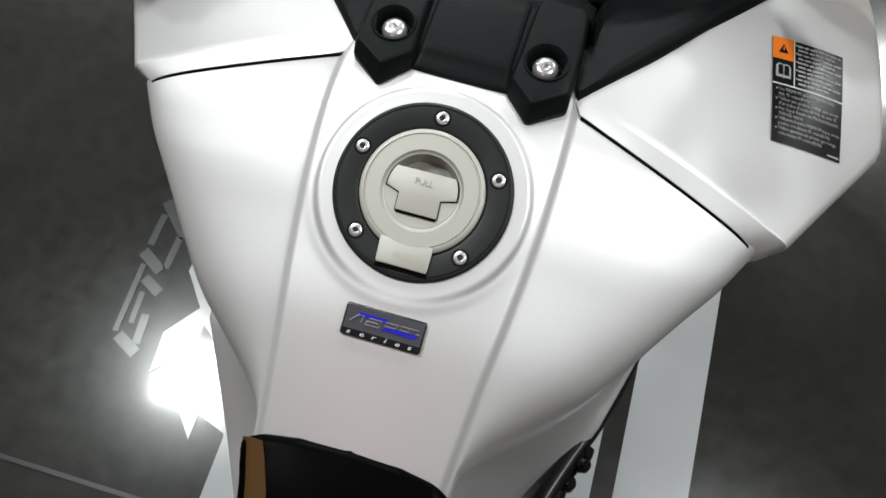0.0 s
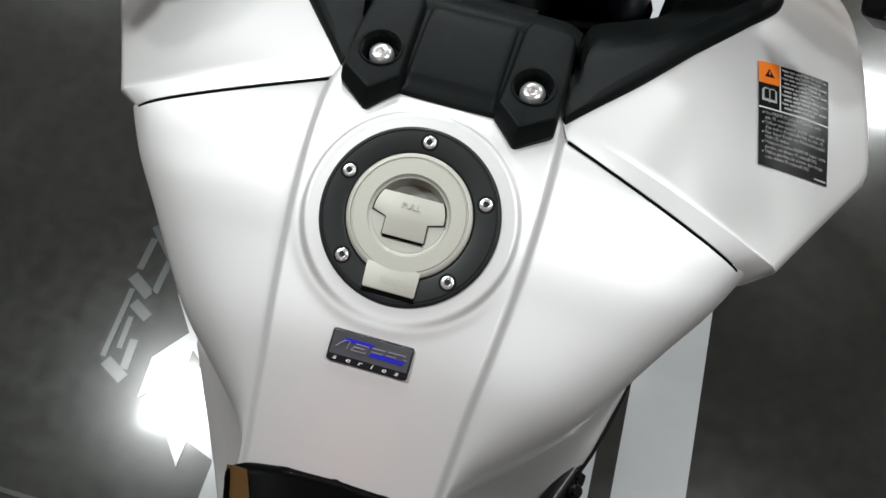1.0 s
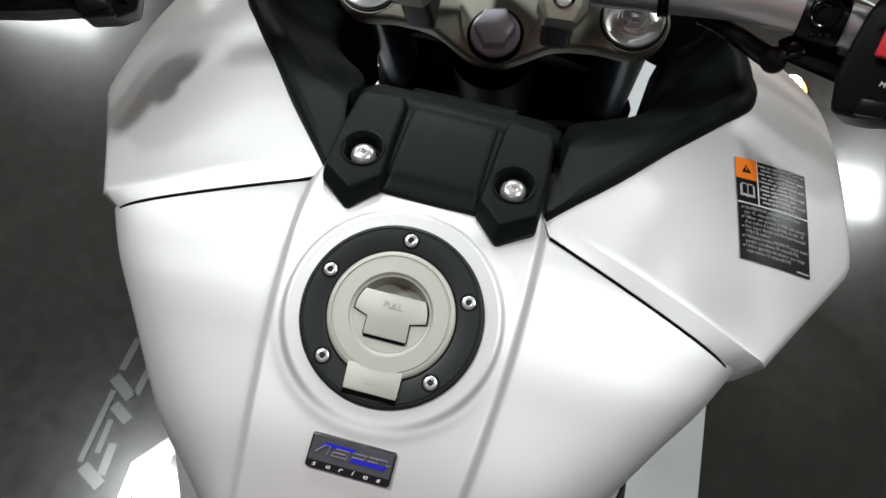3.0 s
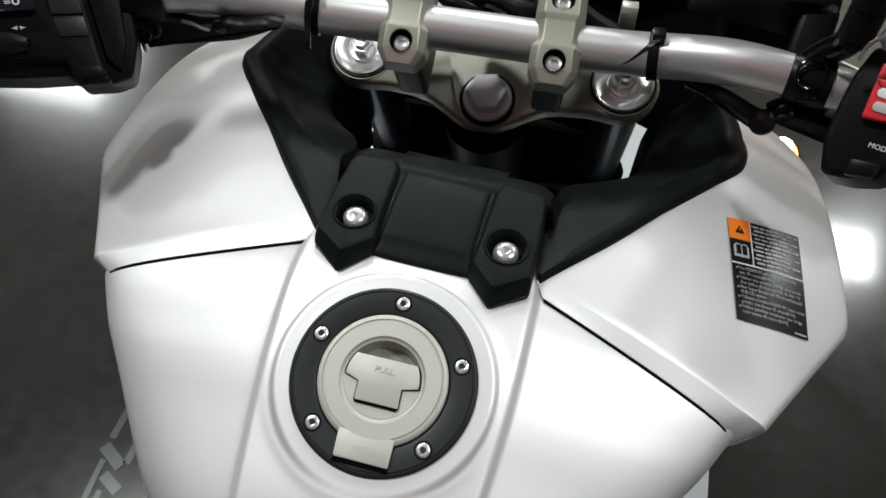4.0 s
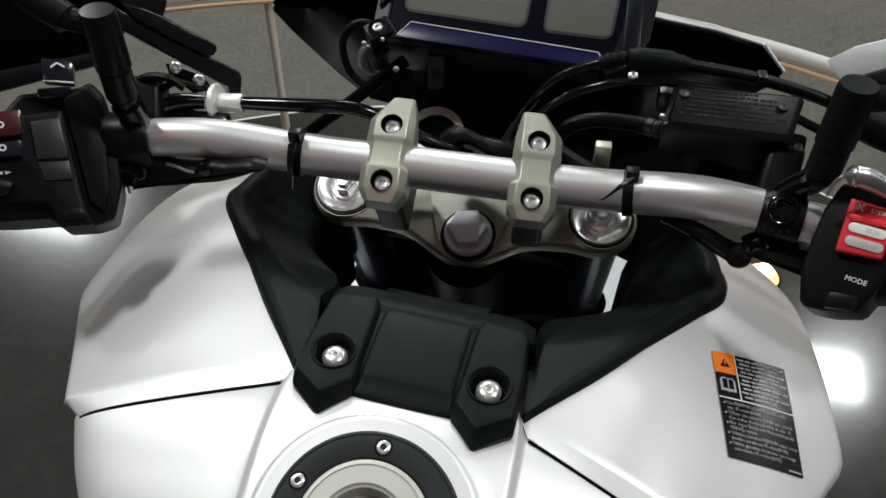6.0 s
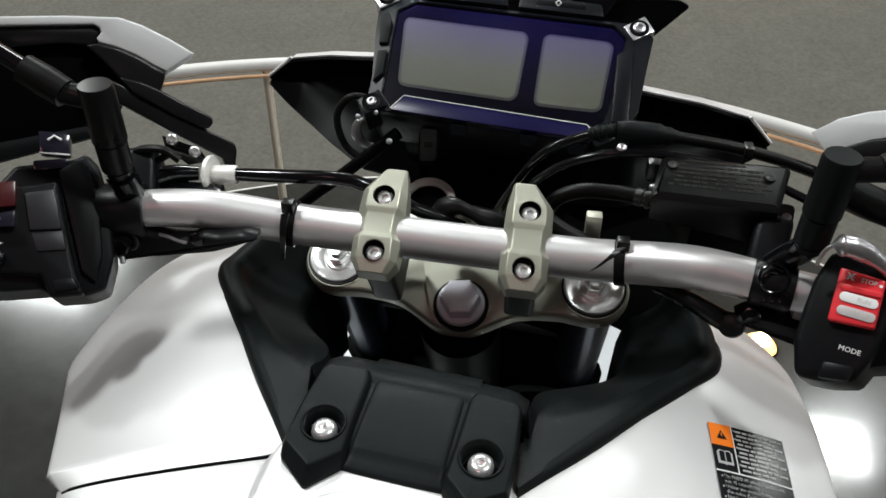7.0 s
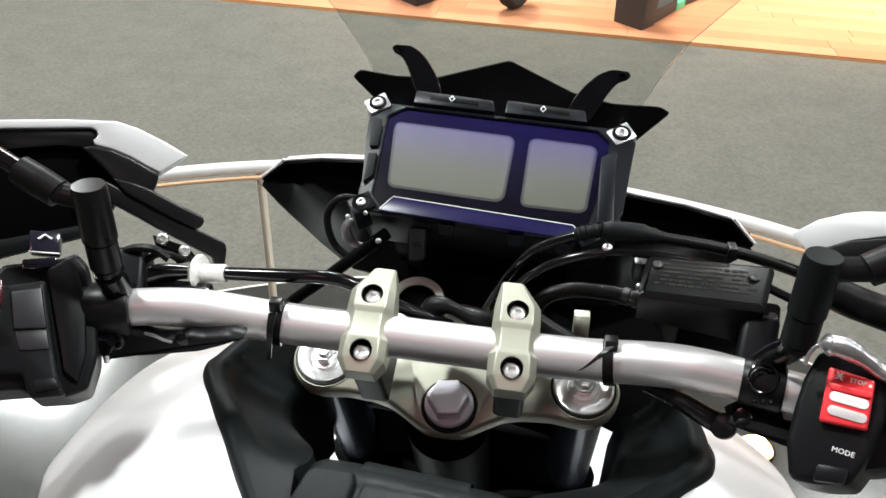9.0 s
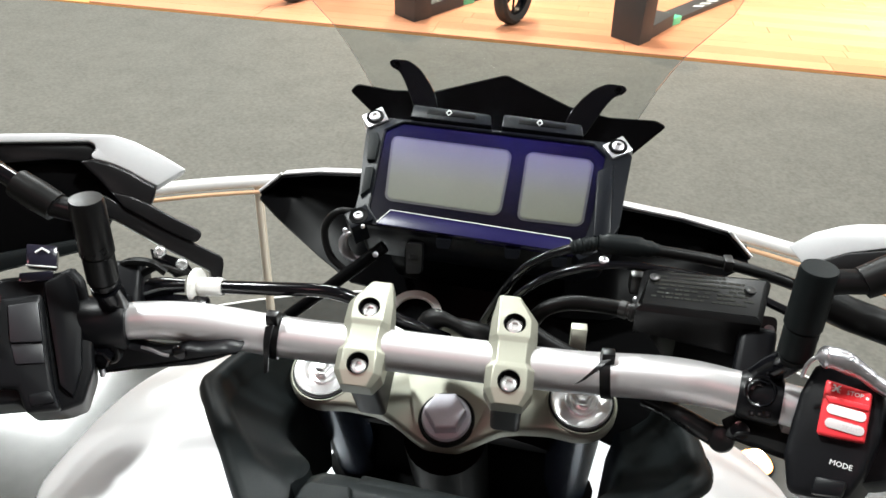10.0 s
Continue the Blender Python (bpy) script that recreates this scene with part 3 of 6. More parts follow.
# the side panels
def ease(v, vs, pts):
    """A smooth curve through points given at the values vs."""
    i = max(k for k in range(len(vs) - 1) if v >= vs[k] or k == 0)
    t = (v - vs[i]) / (vs[i + 1] - vs[i])
    p = [Vector(q) for q in pts]

    def slope(k):
        a, b = max(k - 1, 0), min(k + 1, len(p) - 1)
        return (p[b] - p[a]) / (vs[b] - vs[a])
    h = vs[i + 1] - vs[i]
    return (2 * t ** 3 - 3 * t ** 2 + 1) * p[i] + (t ** 3 - 2 * t ** 2 + t) * h * slope(i) + (3 * t ** 2 - 2 * t ** 3) * p[i + 1] + (t ** 3 - t ** 2) * h * slope(i + 1)


def panel_frame(u, v):
    """The ruled base of the right panel: u from the inner to the outer edge, v from rear to front."""
    a = ease(v, (0, 0.62, 1), ((0.0682, 0.0837, 0.0062), (0.1868, 0.2292, -0.0072), (0.1720, 0.3000, -0.0300)))
    vs = (0, 0.41, 0.43, 0.80, 1)
    b = Vector([mellow(v, vs, c, 0.035) for c in ((0.2105, 0.2690, 0.2690, 0.2460, 0.2220), (0.0450, 0.1420, 0.1500, 0.2740, 0.3300), (-0.0260, -0.0435, -0.0440, -0.0500, -0.0600))])
    if v < 0.05:
        b = Vector((lerp(v, (0, 0.05), (0.2105, b.x)), lerp(v, (0, 0.05), (0.0450, b.y)), lerp(v, (0, 0.05), (-0.0260, b.z))))
    p = a.lerp(b, u)
    p.z += (0.024 + 0.006 * max(0.0, 1 - v / 0.3)) * u * (1 - u) * (1 + 0.6 * v)
    return p



# one smooth sheet through the ruled base
nodes, heights, weights = [], [], []
for i in range(13):
    for j in range(19):
        p = panel_frame(i / 12, j / 18)
        w = 3.0 if i == 0 or j == 0 else 1.5 if i == 12 else 0.6
        nodes.append([w * k for k in (1, p.x, p.y, p.x * p.x, p.x * p.y, p.y * p.y, p.x * p.y * p.y, p.y ** 3)])
        heights.append(w * p.z)
PANEL_FORM = np.linalg.lstsq(np.array(nodes), np.array(heights), rcond=None)[0]


def panel_at(u, v):
    """The right panel's skin."""
    p, e = panel_frame(u, v), panel_frame(u, 0)
    fit, fit_edge = (float(np.dot(PANEL_FORM, (1, q.x, q.y, q.x * q.x, q.x * q.y, q.y * q.y, q.x * q.y * q.y, q.y ** 3))) for q in (p, e))
    ridge = 0.0075 - 0.0325 * u + 0.024 * u * (1 - u)
    p.z = fit + (ridge - fit_edge) * (1 - soft(v / 0.22))
    return p


def yawed(p, sx):
    """The front panels sit turned a little over one degree on the tank; p is given on the right side."""
    return Vector((p.x + sx * 0.021 * p.y, p.y - sx * 0.021 * p.x, p.z))


def lip_at(u, sx):
    """The straight lower edge of the panel's rear lip, just over the tank."""
    a, b = yawed(Vector((0.0740, 0.0734, 0.0)), sx), yawed(Vector((0.1970, 0.0358, 0.0)), sx)

    def over(k):
        q = a.lerp(b, k)
        return tank_z(q.x, q.y - 0.002)
    # it follows the tank, but runs straight on over the crease's bank
    q = a.lerp(b, u)
    z = over(u) if u >= 0.14 else over(0.14) + (over(0.24) - over(0.14)) * (u - 0.14) / 0.10
    q.z = max(z, over(u) - 0.0010) + 0.0012
    return q


def panel_rows(sx, n_u=24, n_v=36):
    rows = []
    # the rear lip first: a flat bank that ends just over the tank
    for k, tuck in ((1.0, 0.010), (1.0, 0.0), (0.97, 0.0), (0.66, 0.0), (0.33, 0.0), (0.08, 0.0), (0.03, 0.0)):
        row = []
        for i in range(n_u + 1):
            u = i / n_u
            p = yawed(panel_at(u, 0), sx)
            q = lip_at(u, sx)
            r = p.lerp(q, k)
            r.z -= tuck
            r.y += tuck
            row.append(r)
        rows.append(row)
    for j in range(n_v + 1):
        rows.append([yawed(panel_at(i / n_u, j / n_v), sx) + Vector((0.006 * i / n_u * soft((j / n_v - 0.35) / 0.4) if sx < 0 else 0.0, 0, 0)) for i in range(n_u + 1)])
    out = []
    for n, row in enumerate(rows):                  # the side rolls down and in
        e = row[-1]
        t = (row[-1] - row[-3]).normalized()
        lip = max(0.0, 1 - n / 7)
        skirt = []
        for k in range(1, 10):
            a = math.pi / 2 * min(k / 5, 1)
            d = max(k - 5, 0) / 4
            r = 0.005 * (1 - lip)
            skirt.append(e + t * r * math.sin(a) + Vector((-0.015 * d - 0.05 * d * d - 0.02 * d * lip, 0.012 * d * (1 + lip), -r * (1 - math.cos(a)) - 0.12 * d * (1 - 0.7 * lip))))
        out.append([row[0] + Vector((-0.001, 0.002, -0.012)), row[0] + Vector((0, 0, -0.002))] + row + skirt)
    return out


panels = {}
for sx in (1, -1):
    rows = [[(sx * p.x, p.y, p.z) for p in row] for row in panel_rows(sx)]
    panels[sx] = part("side_panel", sheet(rows), SILVER, bike, "satin silver-white tank side panel", LIFT, smooth=50)


# shade in the joint below each panel's rear lip, added as a black tube
for sx in (1, -1):
    seam = []
    for i in range(25):
        u = 0.01 + 0.985 * i / 24
        q = lip_at(u, sx) + Vector((-0.0003, -0.0009, 0))
        seam.append((sx * q.x, q.y, q.z - 0.0009))
    part("lip_shade_tube", tube(seam, 0.0009, 8, straight=True), HOLLOW, bike, "black tube standing in for the shade in the joint", LIFT)

# the warning label on the right panel
label_sheet = empty("warning_label", bike)
tagged(label_sheet, "black warning label with orange corner and white print")


def on_panel(x, y, u, v):
    """The panel's coordinates under a point of the plan, found step by step from a near guess."""
    for _ in range(5):
        p, pu, pv = (yawed(panel_at(*k), 1) for k in ((u, v), (u + 0.004, v), (u, v + 0.004)))
        a, b, c, d = (pu.x - p.x) / 0.004, (pv.x - p.x) / 0.004, (pu.y - p.y) / 0.004, (pv.y - p.y) / 0.004
        det = a * d - b * c
        u, v = u + ((x - p.x) * d - (y - p.y) * b) / det, v + ((y - p.y) * a - (x - p.x) * c) / det
    return u, v


corner_uv = ((0.1953, 0.4128), (0.6138, 0.5087), (0.6305, 0.1905), (0.9104, 0.2799))
corners = [yawed(panel_at(*k), 1) for k in corner_uv]
LABEL_N = 10
label_grid = []
for j in range(LABEL_N + 1):
    row = []
    for i in range(LABEL_N + 1):
        s, t = i / LABEL_N, j / LABEL_N
        flat = (corners[0].lerp(corners[1], s)).lerp(corners[2].lerp(corners[3], s), t)
        guess = [(1 - t) * ((1 - s) * corner_uv[0][k] + s * corner_uv[1][k]) + t * ((1 - s) * corner_uv[2][k] + s * corner_uv[3][k]) for k in (0, 1)]
        row.append(yawed(panel_at(*on_panel(flat.x, flat.y, *guess)), 1))
    label_grid.append(row)


def label_at(s, t, h):
    """A point of the label: s across, t down, h above the paint."""
    i, j = min(max(int(s * LABEL_N), 0), LABEL_N - 1), min(max(int(t * LABEL_N), 0), LABEL_N - 1)
    a, b = s * LABEL_N - i, t * LABEL_N - j
    p00, p10, p01, p11 = label_grid[j][i], label_grid[j][i + 1], label_grid[j + 1][i], label_grid[j + 1][i + 1]
    n = (p10 - p00).cross(p01 - p00).normalized()
    return p00.lerp(p10, a).lerp(p01.lerp(p11, a), b) + n * (h if n.z > 0 else -h)


def label_patch(name, s0, s1, t0, t1, h, mat, text="", n=6, nt=0):
    nt = nt or n
    part(name, sheet([[label_at(s0 + (s1 - s0) * i / n, t0 + (t1 - t0) * j / nt, h) for i in range(n + 1)] for j in range(nt + 1)], 0.0003), mat, label_sheet, text, LIFT, smooth=60)


def label_words(words, s0, t0, height, width=None, mat=None):
    """Printed words laid on the label's curved face; width caps the line's length."""
    curve = bpy.data.curves.new("print", "FONT")
    curve.body, curve.size, curve.resolution_u = words, 1.0, 1
    text = bpy.data.objects.new("print", curve)
    scene.collection.objects.link(text)
    me = bpy.data.meshes.new_from_object(text.evaluated_get(bpy.context.evaluated_depsgraph_get()))
    bpy.data.objects.remove(text)
    bm = bmesh.new()
    bm.from_mesh(me)
    bpy.data.meshes.remove(me)
    most = max(v.co.x for v in bm.verts)
    k = width / most
    for v in bm.verts:
        v.co = label_at(s0 + v.co.x * k, t0 - v.co.y * height, 0.0016)
    part("print", bm, mat or GREY_PRINT, label_sheet, "small pale printed line", LIFT, smooth=0)


label_patch("film", 0, 1, 0, 1, 0.0010, INK, "black label film", 12)
label_patch("orange_field", 0, 0.285, 0, 0.215, 0.0014, ORANGE, "orange field")
label_patch("rule", 0.285, 0.297, 0.0, 0.458, 0.0014, WHITE, "white rule")
label_patch("rule", 0.0, 1.0, 0.452, 0.464, 0.0014, WHITE, "white rule")
# the warning triangle and the open book
bm = bmesh.new()
bm.faces.new([bm.verts.new(label_at(s, t, 0.0017)) for s, t in ((0.075, 0.150), (0.205, 0.150), (0.14, 0.065))])
part("triangle", bm, INK, label_sheet, "black warning triangle", LIFT, smooth=0)
label_patch("mark", 0.134, 0.146, 0.092, 0.128, 0.0020, ORANGE)
def label_shape(name, pts, h, mat, text):
    bm = bmesh.new()
    bm.faces.new([bm.verts.new(label_at(a, b, h)) for a, b in pts])
    part(name, bm, mat, label_sheet, text, LIFT, smooth=0)


label_shape("book_cover", [(0.040, 0.285), (0.075, 0.258), (0.130, 0.262), (0.140, 0.272), (0.150, 0.262), (0.205, 0.258), (0.240, 0.285), (0.240, 0.392), (0.155, 0.392), (0.140, 0.402), (0.125, 0.392), (0.040, 0.392)], 0.0014, GREY_PRINT, "cover of the open book sign")
for m in (0, 1):
    page = [(0.068, 0.282), (0.085, 0.272), (0.125, 0.274), (0.132, 0.284), (0.132, 0.368), (0.068, 0.368)]
    label_shape("book_page", [(0.28 - a, b) if m else (a, b) for a, b in (page[::-1] if m else page)], 0.0017, INK, "page of the open book sign")
rng = random.Random(4)
for i in range(10):                                 # upper block: lines too fine to read
    s = 0.335 if i % 2 == 0 else 0.345
    if i % 2 == 0:
        label_patch("print_dot", 0.308, 0.322, 0.035 + 0.041 * i, 0.049 + 0.041 * i, 0.0015, GREY_PRINT, n=1)
    end = 0.94 if i % 2 == 0 else 0.72 + 0.15 * rng.random()
    while s < end:
        w = 0.05 + 0.11 * rng.random()
        label_patch("print_bar", s, min(s + w, end + 0.02), 0.035 + 0.041 * i, 0.053 + 0.041 * i, 0.0015, GREY_PRINT, n=2, nt=1)
        s += w + 0.022
LINES = ("Use PREMIUM unleaded gasoline with", "min. 95 octane(RON)", "Utiliser une essence SUPER sans plomb", "d'un indice d'octane(RON) de min. 95", "Nur Super Benzin mit Mindestoktanzahl", "95(ROZ) tanken.", "Utilizzare benzina PREMIUM super senza", "piombo con almeno 95 ottani(RON)", "Utilice gasolina sin plomo que tenga", "como minimo 95 octanos(RON)")
for i, words in enumerate(LINES):
    t = 0.520 + 0.0455 * i
    if i % 2 == 0:
        label_patch("print_dot", 0.045, 0.060, t - 0.018, t - 0.004, 0.0015, GREY_PRINT, n=1)
    label_words(words, 0.078, t, 0.046, 0.0232 * len(words))
label_patch("print_bar", 0.80, 0.97, 0.968, 0.982, 0.0015, GREY_PRINT, n=2, nt=1)

# the black cover in front of the filler cap
cover = empty("centre_cover", bike)
tagged(cover, "matt black plastic centre cover with two bolts")


def cover_plane(y):
    """The flat tops of the bolt blocks."""
    return 0.0232 + 0.02 * (y - 0.09)


BLOCK = [(0.0455, 0.0610), (0.0648, 0.0740), (0.0650, 0.1010), (0.0630, 0.1300), (0.0600, 0.1350), (0.0350, 0.1372), (0.0322, 0.1300), (0.0314, 0.0960), (0.0300, 0.0752)]
WELL = Vector((0.0470, 0.0912))
for sx in (1, -1):
    shape = [yawed(Vector((x, y, 0)), sx).xy for x, y in BLOCK]
    well = yawed(Vector((*WELL, 0)), sx)
    top = rounded(shape, 0.0016, 4)

    def foot(q):
        """How far the wall runs out at its foot: far at the pointed rear, hardly at the sides."""
        return 0.0066 * soft((0.088 - q.y) / 0.022)
    out_of = inset(top, -0.0012)
    low = [Vector((p.x, p.y - foot(p))) for p in out_of]
    layers = [(low, lambda x, y: 0.0030), (low, lambda x, y: lerp(y, (0.054, 0.075, 0.11, 0.14), (0.0142, 0.0155, 0.0165, 0.0150))), (out_of, lambda x, y: cover_plane(y) - 0.0036), (top, lambda x, y: cover_plane(y) - 0.0016), (inset(top, 0.0006), lambda x, y: cover_plane(y) - 0.0006), (inset(top, 0.0014), lambda x, y: cover_plane(y) - 0.0001), (inset(top, 0.0024), lambda x, y: cover_plane(y))]
    flat = inset(top, 0.0024)
    middle = Vector((well.x, well.y))
    for r, depth in ((0.0136, 0.0), (0.0134, 0.0006), (0.0134, 0.0118)):
        layers.append(([middle + (p - middle).normalized() * r for p in flat], lambda x, y, depth=depth: cover_plane(y) - depth))
    bm = stack(layers)
    if sx < 0:
        bm.transform(Matrix.Diagonal((-1, 1, 1, 1)))
    part("bolt_block", bm, BLACK, cover, "pointed bolt block", LIFT, smooth=38)
    at = LIFT @ Matrix.Translation((sx * well.x, well.y, cover_plane(well.y)))
    part("bolt_well", lathe([(0.0137, -0.0014), (0.0136, 0.0003), (0.0131, 0.0009), (0.0124, 0.0007), (0.0118, -0.0004), (0.0113, -0.0030), (0.0108, -0.0112), (0.0, -0.0112)], 40, close=False), BLACK, cover, "rounded rim of the bolt well", at)
    socket_bolt("bolt", cover, at @ Matrix.Translation((0, 0, -0.0086)) @ Matrix.Rotation(radians(3), 4, "X"), 0.0078, "bright domed socket bolt", dome=0.55, socket=0.27)

# the middle of the cover: a flat field that folds down to a lip, with a groove along each block
fold = [(0.0692, 0.0060), (0.0690, 0.0128), (0.0696, 0.0142), (0.0712, 0.0152), (0.0760, 0.0164), (0.0800, 0.0176), (0.0822, 0.0188), (0.0840, 0.0194), (0.0870, 0.0197), (0.1000, 0.0203), (0.1200, 0.0208), (0.1290, 0.0206), (0.1330, 0.0196), (0.1380, 0.0178), (0.1500, 0.0140), (0.1580, 0.0100), (0.1640, 0.0040), (0.1680, -0.0060), (0.1700, -0.0250), (0.1710, -0.0800)]
rows = []
for y, z in fold:
    row = []
    for k in range(-22, 23):
        x = 0.0345 * k / 22
        groove = 0.0022 * soft((abs(x) - 0.0262) / 0.0022) * soft((y - 0.072) / 0.010) * soft((0.150 - y) / 0.02)
        bow = 0.0022 * (x / 0.034) ** 2
        row.append((x + 0.0019 * y / 0.09, y - 0.021 * x + 0.55 * (bow if y < 0.08 else 0.0), z - groove))
    rows.append(row)
part("middle_pad", sheet(rows), BLACK, cover, "flat middle field of the cover", LIFT, smooth=45)
# the front of the cover, falling away to the steering head
rows = []
for y, z in ((0.1270, 0.0150), (0.1330, 0.0196), (0.1400, 0.0184), (0.1480, 0.0150), (0.1560, 0.0098), (0.1620, 0.0030), (0.1660, -0.0080), (0.1680, -0.0260), (0.1690, -0.0800)):
    rows.append([(x + 0.002, y - 0.021 * x - 0.10 * max(abs(x) - 0.052, 0), z - 0.0015 * (x / 0.07) ** 2 - 0.5 * max(abs(x) - 0.058, 0)) for x in np.linspace(-0.067, 0.067, 33)])
part("front_fall", sheet(rows, 0.003), BLACK, cover, "", LIFT, smooth=50)


# the horns that sweep round the steering head
def horn_rows(sx):
    outer_edge = [(0.0685, 0.0838, 0.0068), (0.110, 0.1335, 0.0062), (0.150, 0.1830, 0.0020), (0.1768, 0.2162, -0.0028), (0.1840, 0.2310, -0.0058), (0.1835, 0.2440, -0.0090), (0.1780, 0.2780, -0.0150), (0.1600, 0.3150, -0.0260)]
    inner_edge = [(0.0680, 0.1250, 0.0100), (0.0720, 0.1560, 0.0040), (0.0930, 0.1830, -0.0120), (0.1130, 0.2080, -0.0280), (0.1250, 0.2300, -0.0400), (0.1310, 0.2500, -0.0480), (0.1330, 0.2800, -0.0560), (0.1300, 0.3150, -0.0620)]
    a, b = spline(outer_edge, 5), spline(inner_edge, 5)
    a, b = [yawed(p, sx) for p in a], [yawed(p, sx) for p in b]
    rows = []
    for p, q in zip(a, b):
        row = []
        out = (p - q)
        out.z = 0
        out.normalize()
        row.append(p + out * 0.0015 + Vector((0, 0, -0.020)))
        row.append(p + out * 0.0015 + Vector((0, 0, -0.004)))
        broad = lerp(p.y, (0.095, 0.118, 0.155, 0.20, 0.30), (0.90, 0.74, 0.30, 0.19, 0.17))
        for t in (0, 0.02, 0.05, 0.10, 0.16, 0.22, 0.28, 0.34, 0.40, 0.46, 0.52, 0.58, 0.66, 0.75, 0.84, 0.92, 1.0):   # a flat band, then a rounded fold into a dark bowl
            r = p.lerp(q, t)
            flat = p.z + 0.0022 * soft(t / 0.05) - 0.004 * t
            k = soft((t - broad) / 0.10)
            r.z = flat * (1 - k) + (r.z - 0.0035 * math.sin(math.pi * min(max((t - broad) / (1 - broad), 0.0), 1.0))) * k
            row.append(r)
        row.append(q + Vector((-0.004, 0.002, -0.03)))
        row.append(q + Vector((-0.004, 0.004, -0.11)))
        rows.append([(sx * r.x, r.y, r.z) for r in row])
    return rows


for sx in (-1, 1):
    part("horn", sheet(horn_rows(sx), 0.003), BLACK, cover, "swept black trim horn", LIFT, smooth=60)
# the seat's nose
plan = [(0.0, -0.1425), (0.030, -0.1445), (0.052, -0.1480), (0.0645, -0.1560), (0.0655, -0.20), (0.070, -0.27), (0.090, -0.36), (0.125, -0.50), (0.15, -0.72), (0.10, -0.86)]
plan = plan[::-1] + [(-x, y) for x, y in plan[1:3]] + [(-0.0645, -0.1540), (-0.0608, -0.1680), (-0.0570, -0.1830), (-0.0545, -0.20), (-0.0600, -0.27)] + [(-x, y) for x, y in plan[6:]]
bm = prism(plan, -0.22, -0.050, 0.007, segs=3)
for v in bm.verts:
    if v.co.z > -0.10:
        v.co.z += lerp(v.co.y, (-0.86, -0.55, -0.32, -0.22, -0.15), (0.03, -0.055, -0.05, -0.022, 0.0))
part("seat", bm, SEATMAT, bike, "black vinyl seat nose", LIFT, smooth=50)
# warm reflection on the seat's side, painted as a brown band
SEATSHEEN = material("brown_side_reflection", (0.080, 0.040, 0.013), 0.36, 0, spec=0.3, grain=0.15, grain_size=600, stain=0.2, stain_size=14, bump=0.00003)
rows = []
for y, xi, xo in ((-0.1530, -0.0500, -0.0632), (-0.160, -0.0468, -0.0622), (-0.168, -0.0437, -0.0602), (-0.178, -0.0400, -0.0578), (-0.190, -0.0372, -0.0555), (-0.20, -0.035, -0.0541), (-0.235, -0.036, -0.0566), (-0.27, -0.038, -0.0595)):
    top = -0.0488 + lerp(y, (-0.32, -0.22, -0.15), (-0.05, -0.022, 0.0))
    rows.append([(xi + (xo - xi) * k / 8, y, top - 0.0062 * soft((k / 8 - 0.55) / 0.55)) for k in range(9)] + [(xo - 0.0012, y, top - 0.020), (xo - 0.0014, y, top - 0.12)])
part("seat_side_sheen", sheet(rows, 0.0012), SEATSHEEN, bike, "side band of the seat, a warm reflection in its brown", LIFT, smooth=50)

# ---- the steered front: yoke, forks, bar ----
AXIS = Vector((0, -math.sin(radians(24)), math.cos(radians(24))))
STEM = Vector((0, 0.2532, -0.0159))
STEER = LIFT @ Matrix.Translation(STEM) @ Matrix.Rotation(radians(4.52), 4, AXIS) @ Matrix.Translation(-STEM)
YOKE = frame_of((0, 0.2926, -0.0249), (1, 0, 0), (0, math.cos(radians(24)), math.sin(radians(24))))   # z along the steering axis, at the fork caps

# the top yoke, outlined in its plane
YOKE = YOKE @ Matrix.Rotation(radians(-1.5), 4, "Z")
FORK_X, FORK_Y = 0.1050, 0.0045
half_yoke = [(0.0, -0.0465), (0.0135, -0.0460), (0.0235, -0.0405), (0.0340, -0.0335), (0.0460, -0.0270), (0.0600, -0.0238), (0.0820, -0.0222)] + [(FORK_X + 0.0292 * math.cos(radians(a)), FORK_Y + 0.0292 * math.sin(radians(a))) for a in (-92, -68, -44, -20, 4, 28, 52, 76)] + [(0.090, 0.033), (0.060, 0.043), (0.030, 0.066), (0.0, 0.070)]
outline = half_yoke + [(-x, y) for x, y in half_yoke[-2:0:-1]]
edge = rounded(outline, 0.004, 3)
yoke = part("top_yoke", stack([(inset(edge, 0.004), -0.0235), (edge, -0.0195), (edge, -0.0085), (inset(edge, 0.0006), -0.0070), (inset(edge, 0.0022), -0.0054), (inset(edge, 0.0030), -0.0050)]), BEIGE, bike, "champagne cast alloy top yoke", STEER @ YOKE, smooth=30)
# a raised web between the clamps and round the stem
web = rounded([(-0.020, -0.030), (-0.0330, 0.010), (-0.036, 0.040), (0.036, 0.040), (0.0360, 0.010), (0.024, -0.030), (0.0145, -0.041), (-0.0105, -0.041)], 0.004, 3)
part("yoke_web", stack([(web, -0.006), (web, -0.0030), (inset(web, 0.0016), -0.0012)]), BEIGE, yoke, "raised web of the yoke", STEER @ YOKE, smooth=30)
part("stem_boss", lathe([(0.0222, -0.004), (0.0222, -0.0008), (0.0212, 0.0004), (0.0, 0.0004)], 40, Matrix.Translation((0.0025, -0.0255, 0)), close=False), DULL, yoke, "dark seat under the stem nut", STEER @ YOKE)
bm = lathe([(0.0192, -0.002), (0.0192, 0.003), (0.0184, 0.0042), (0.0140, 0.0045)], 36, close=False)
part("stem_washer", bm, NUT, yoke, "flanged grey steel stem nut", STEER @ YOKE @ Matrix.Translation((0.0025, -0.0255, 0)))
bm = lathe([(0.0160, 0.003), (0.0160, 0.0152), (0.0152, 0.0163), (0.0142, 0.0167), (0.0, 0.0168)], 6, close=False)
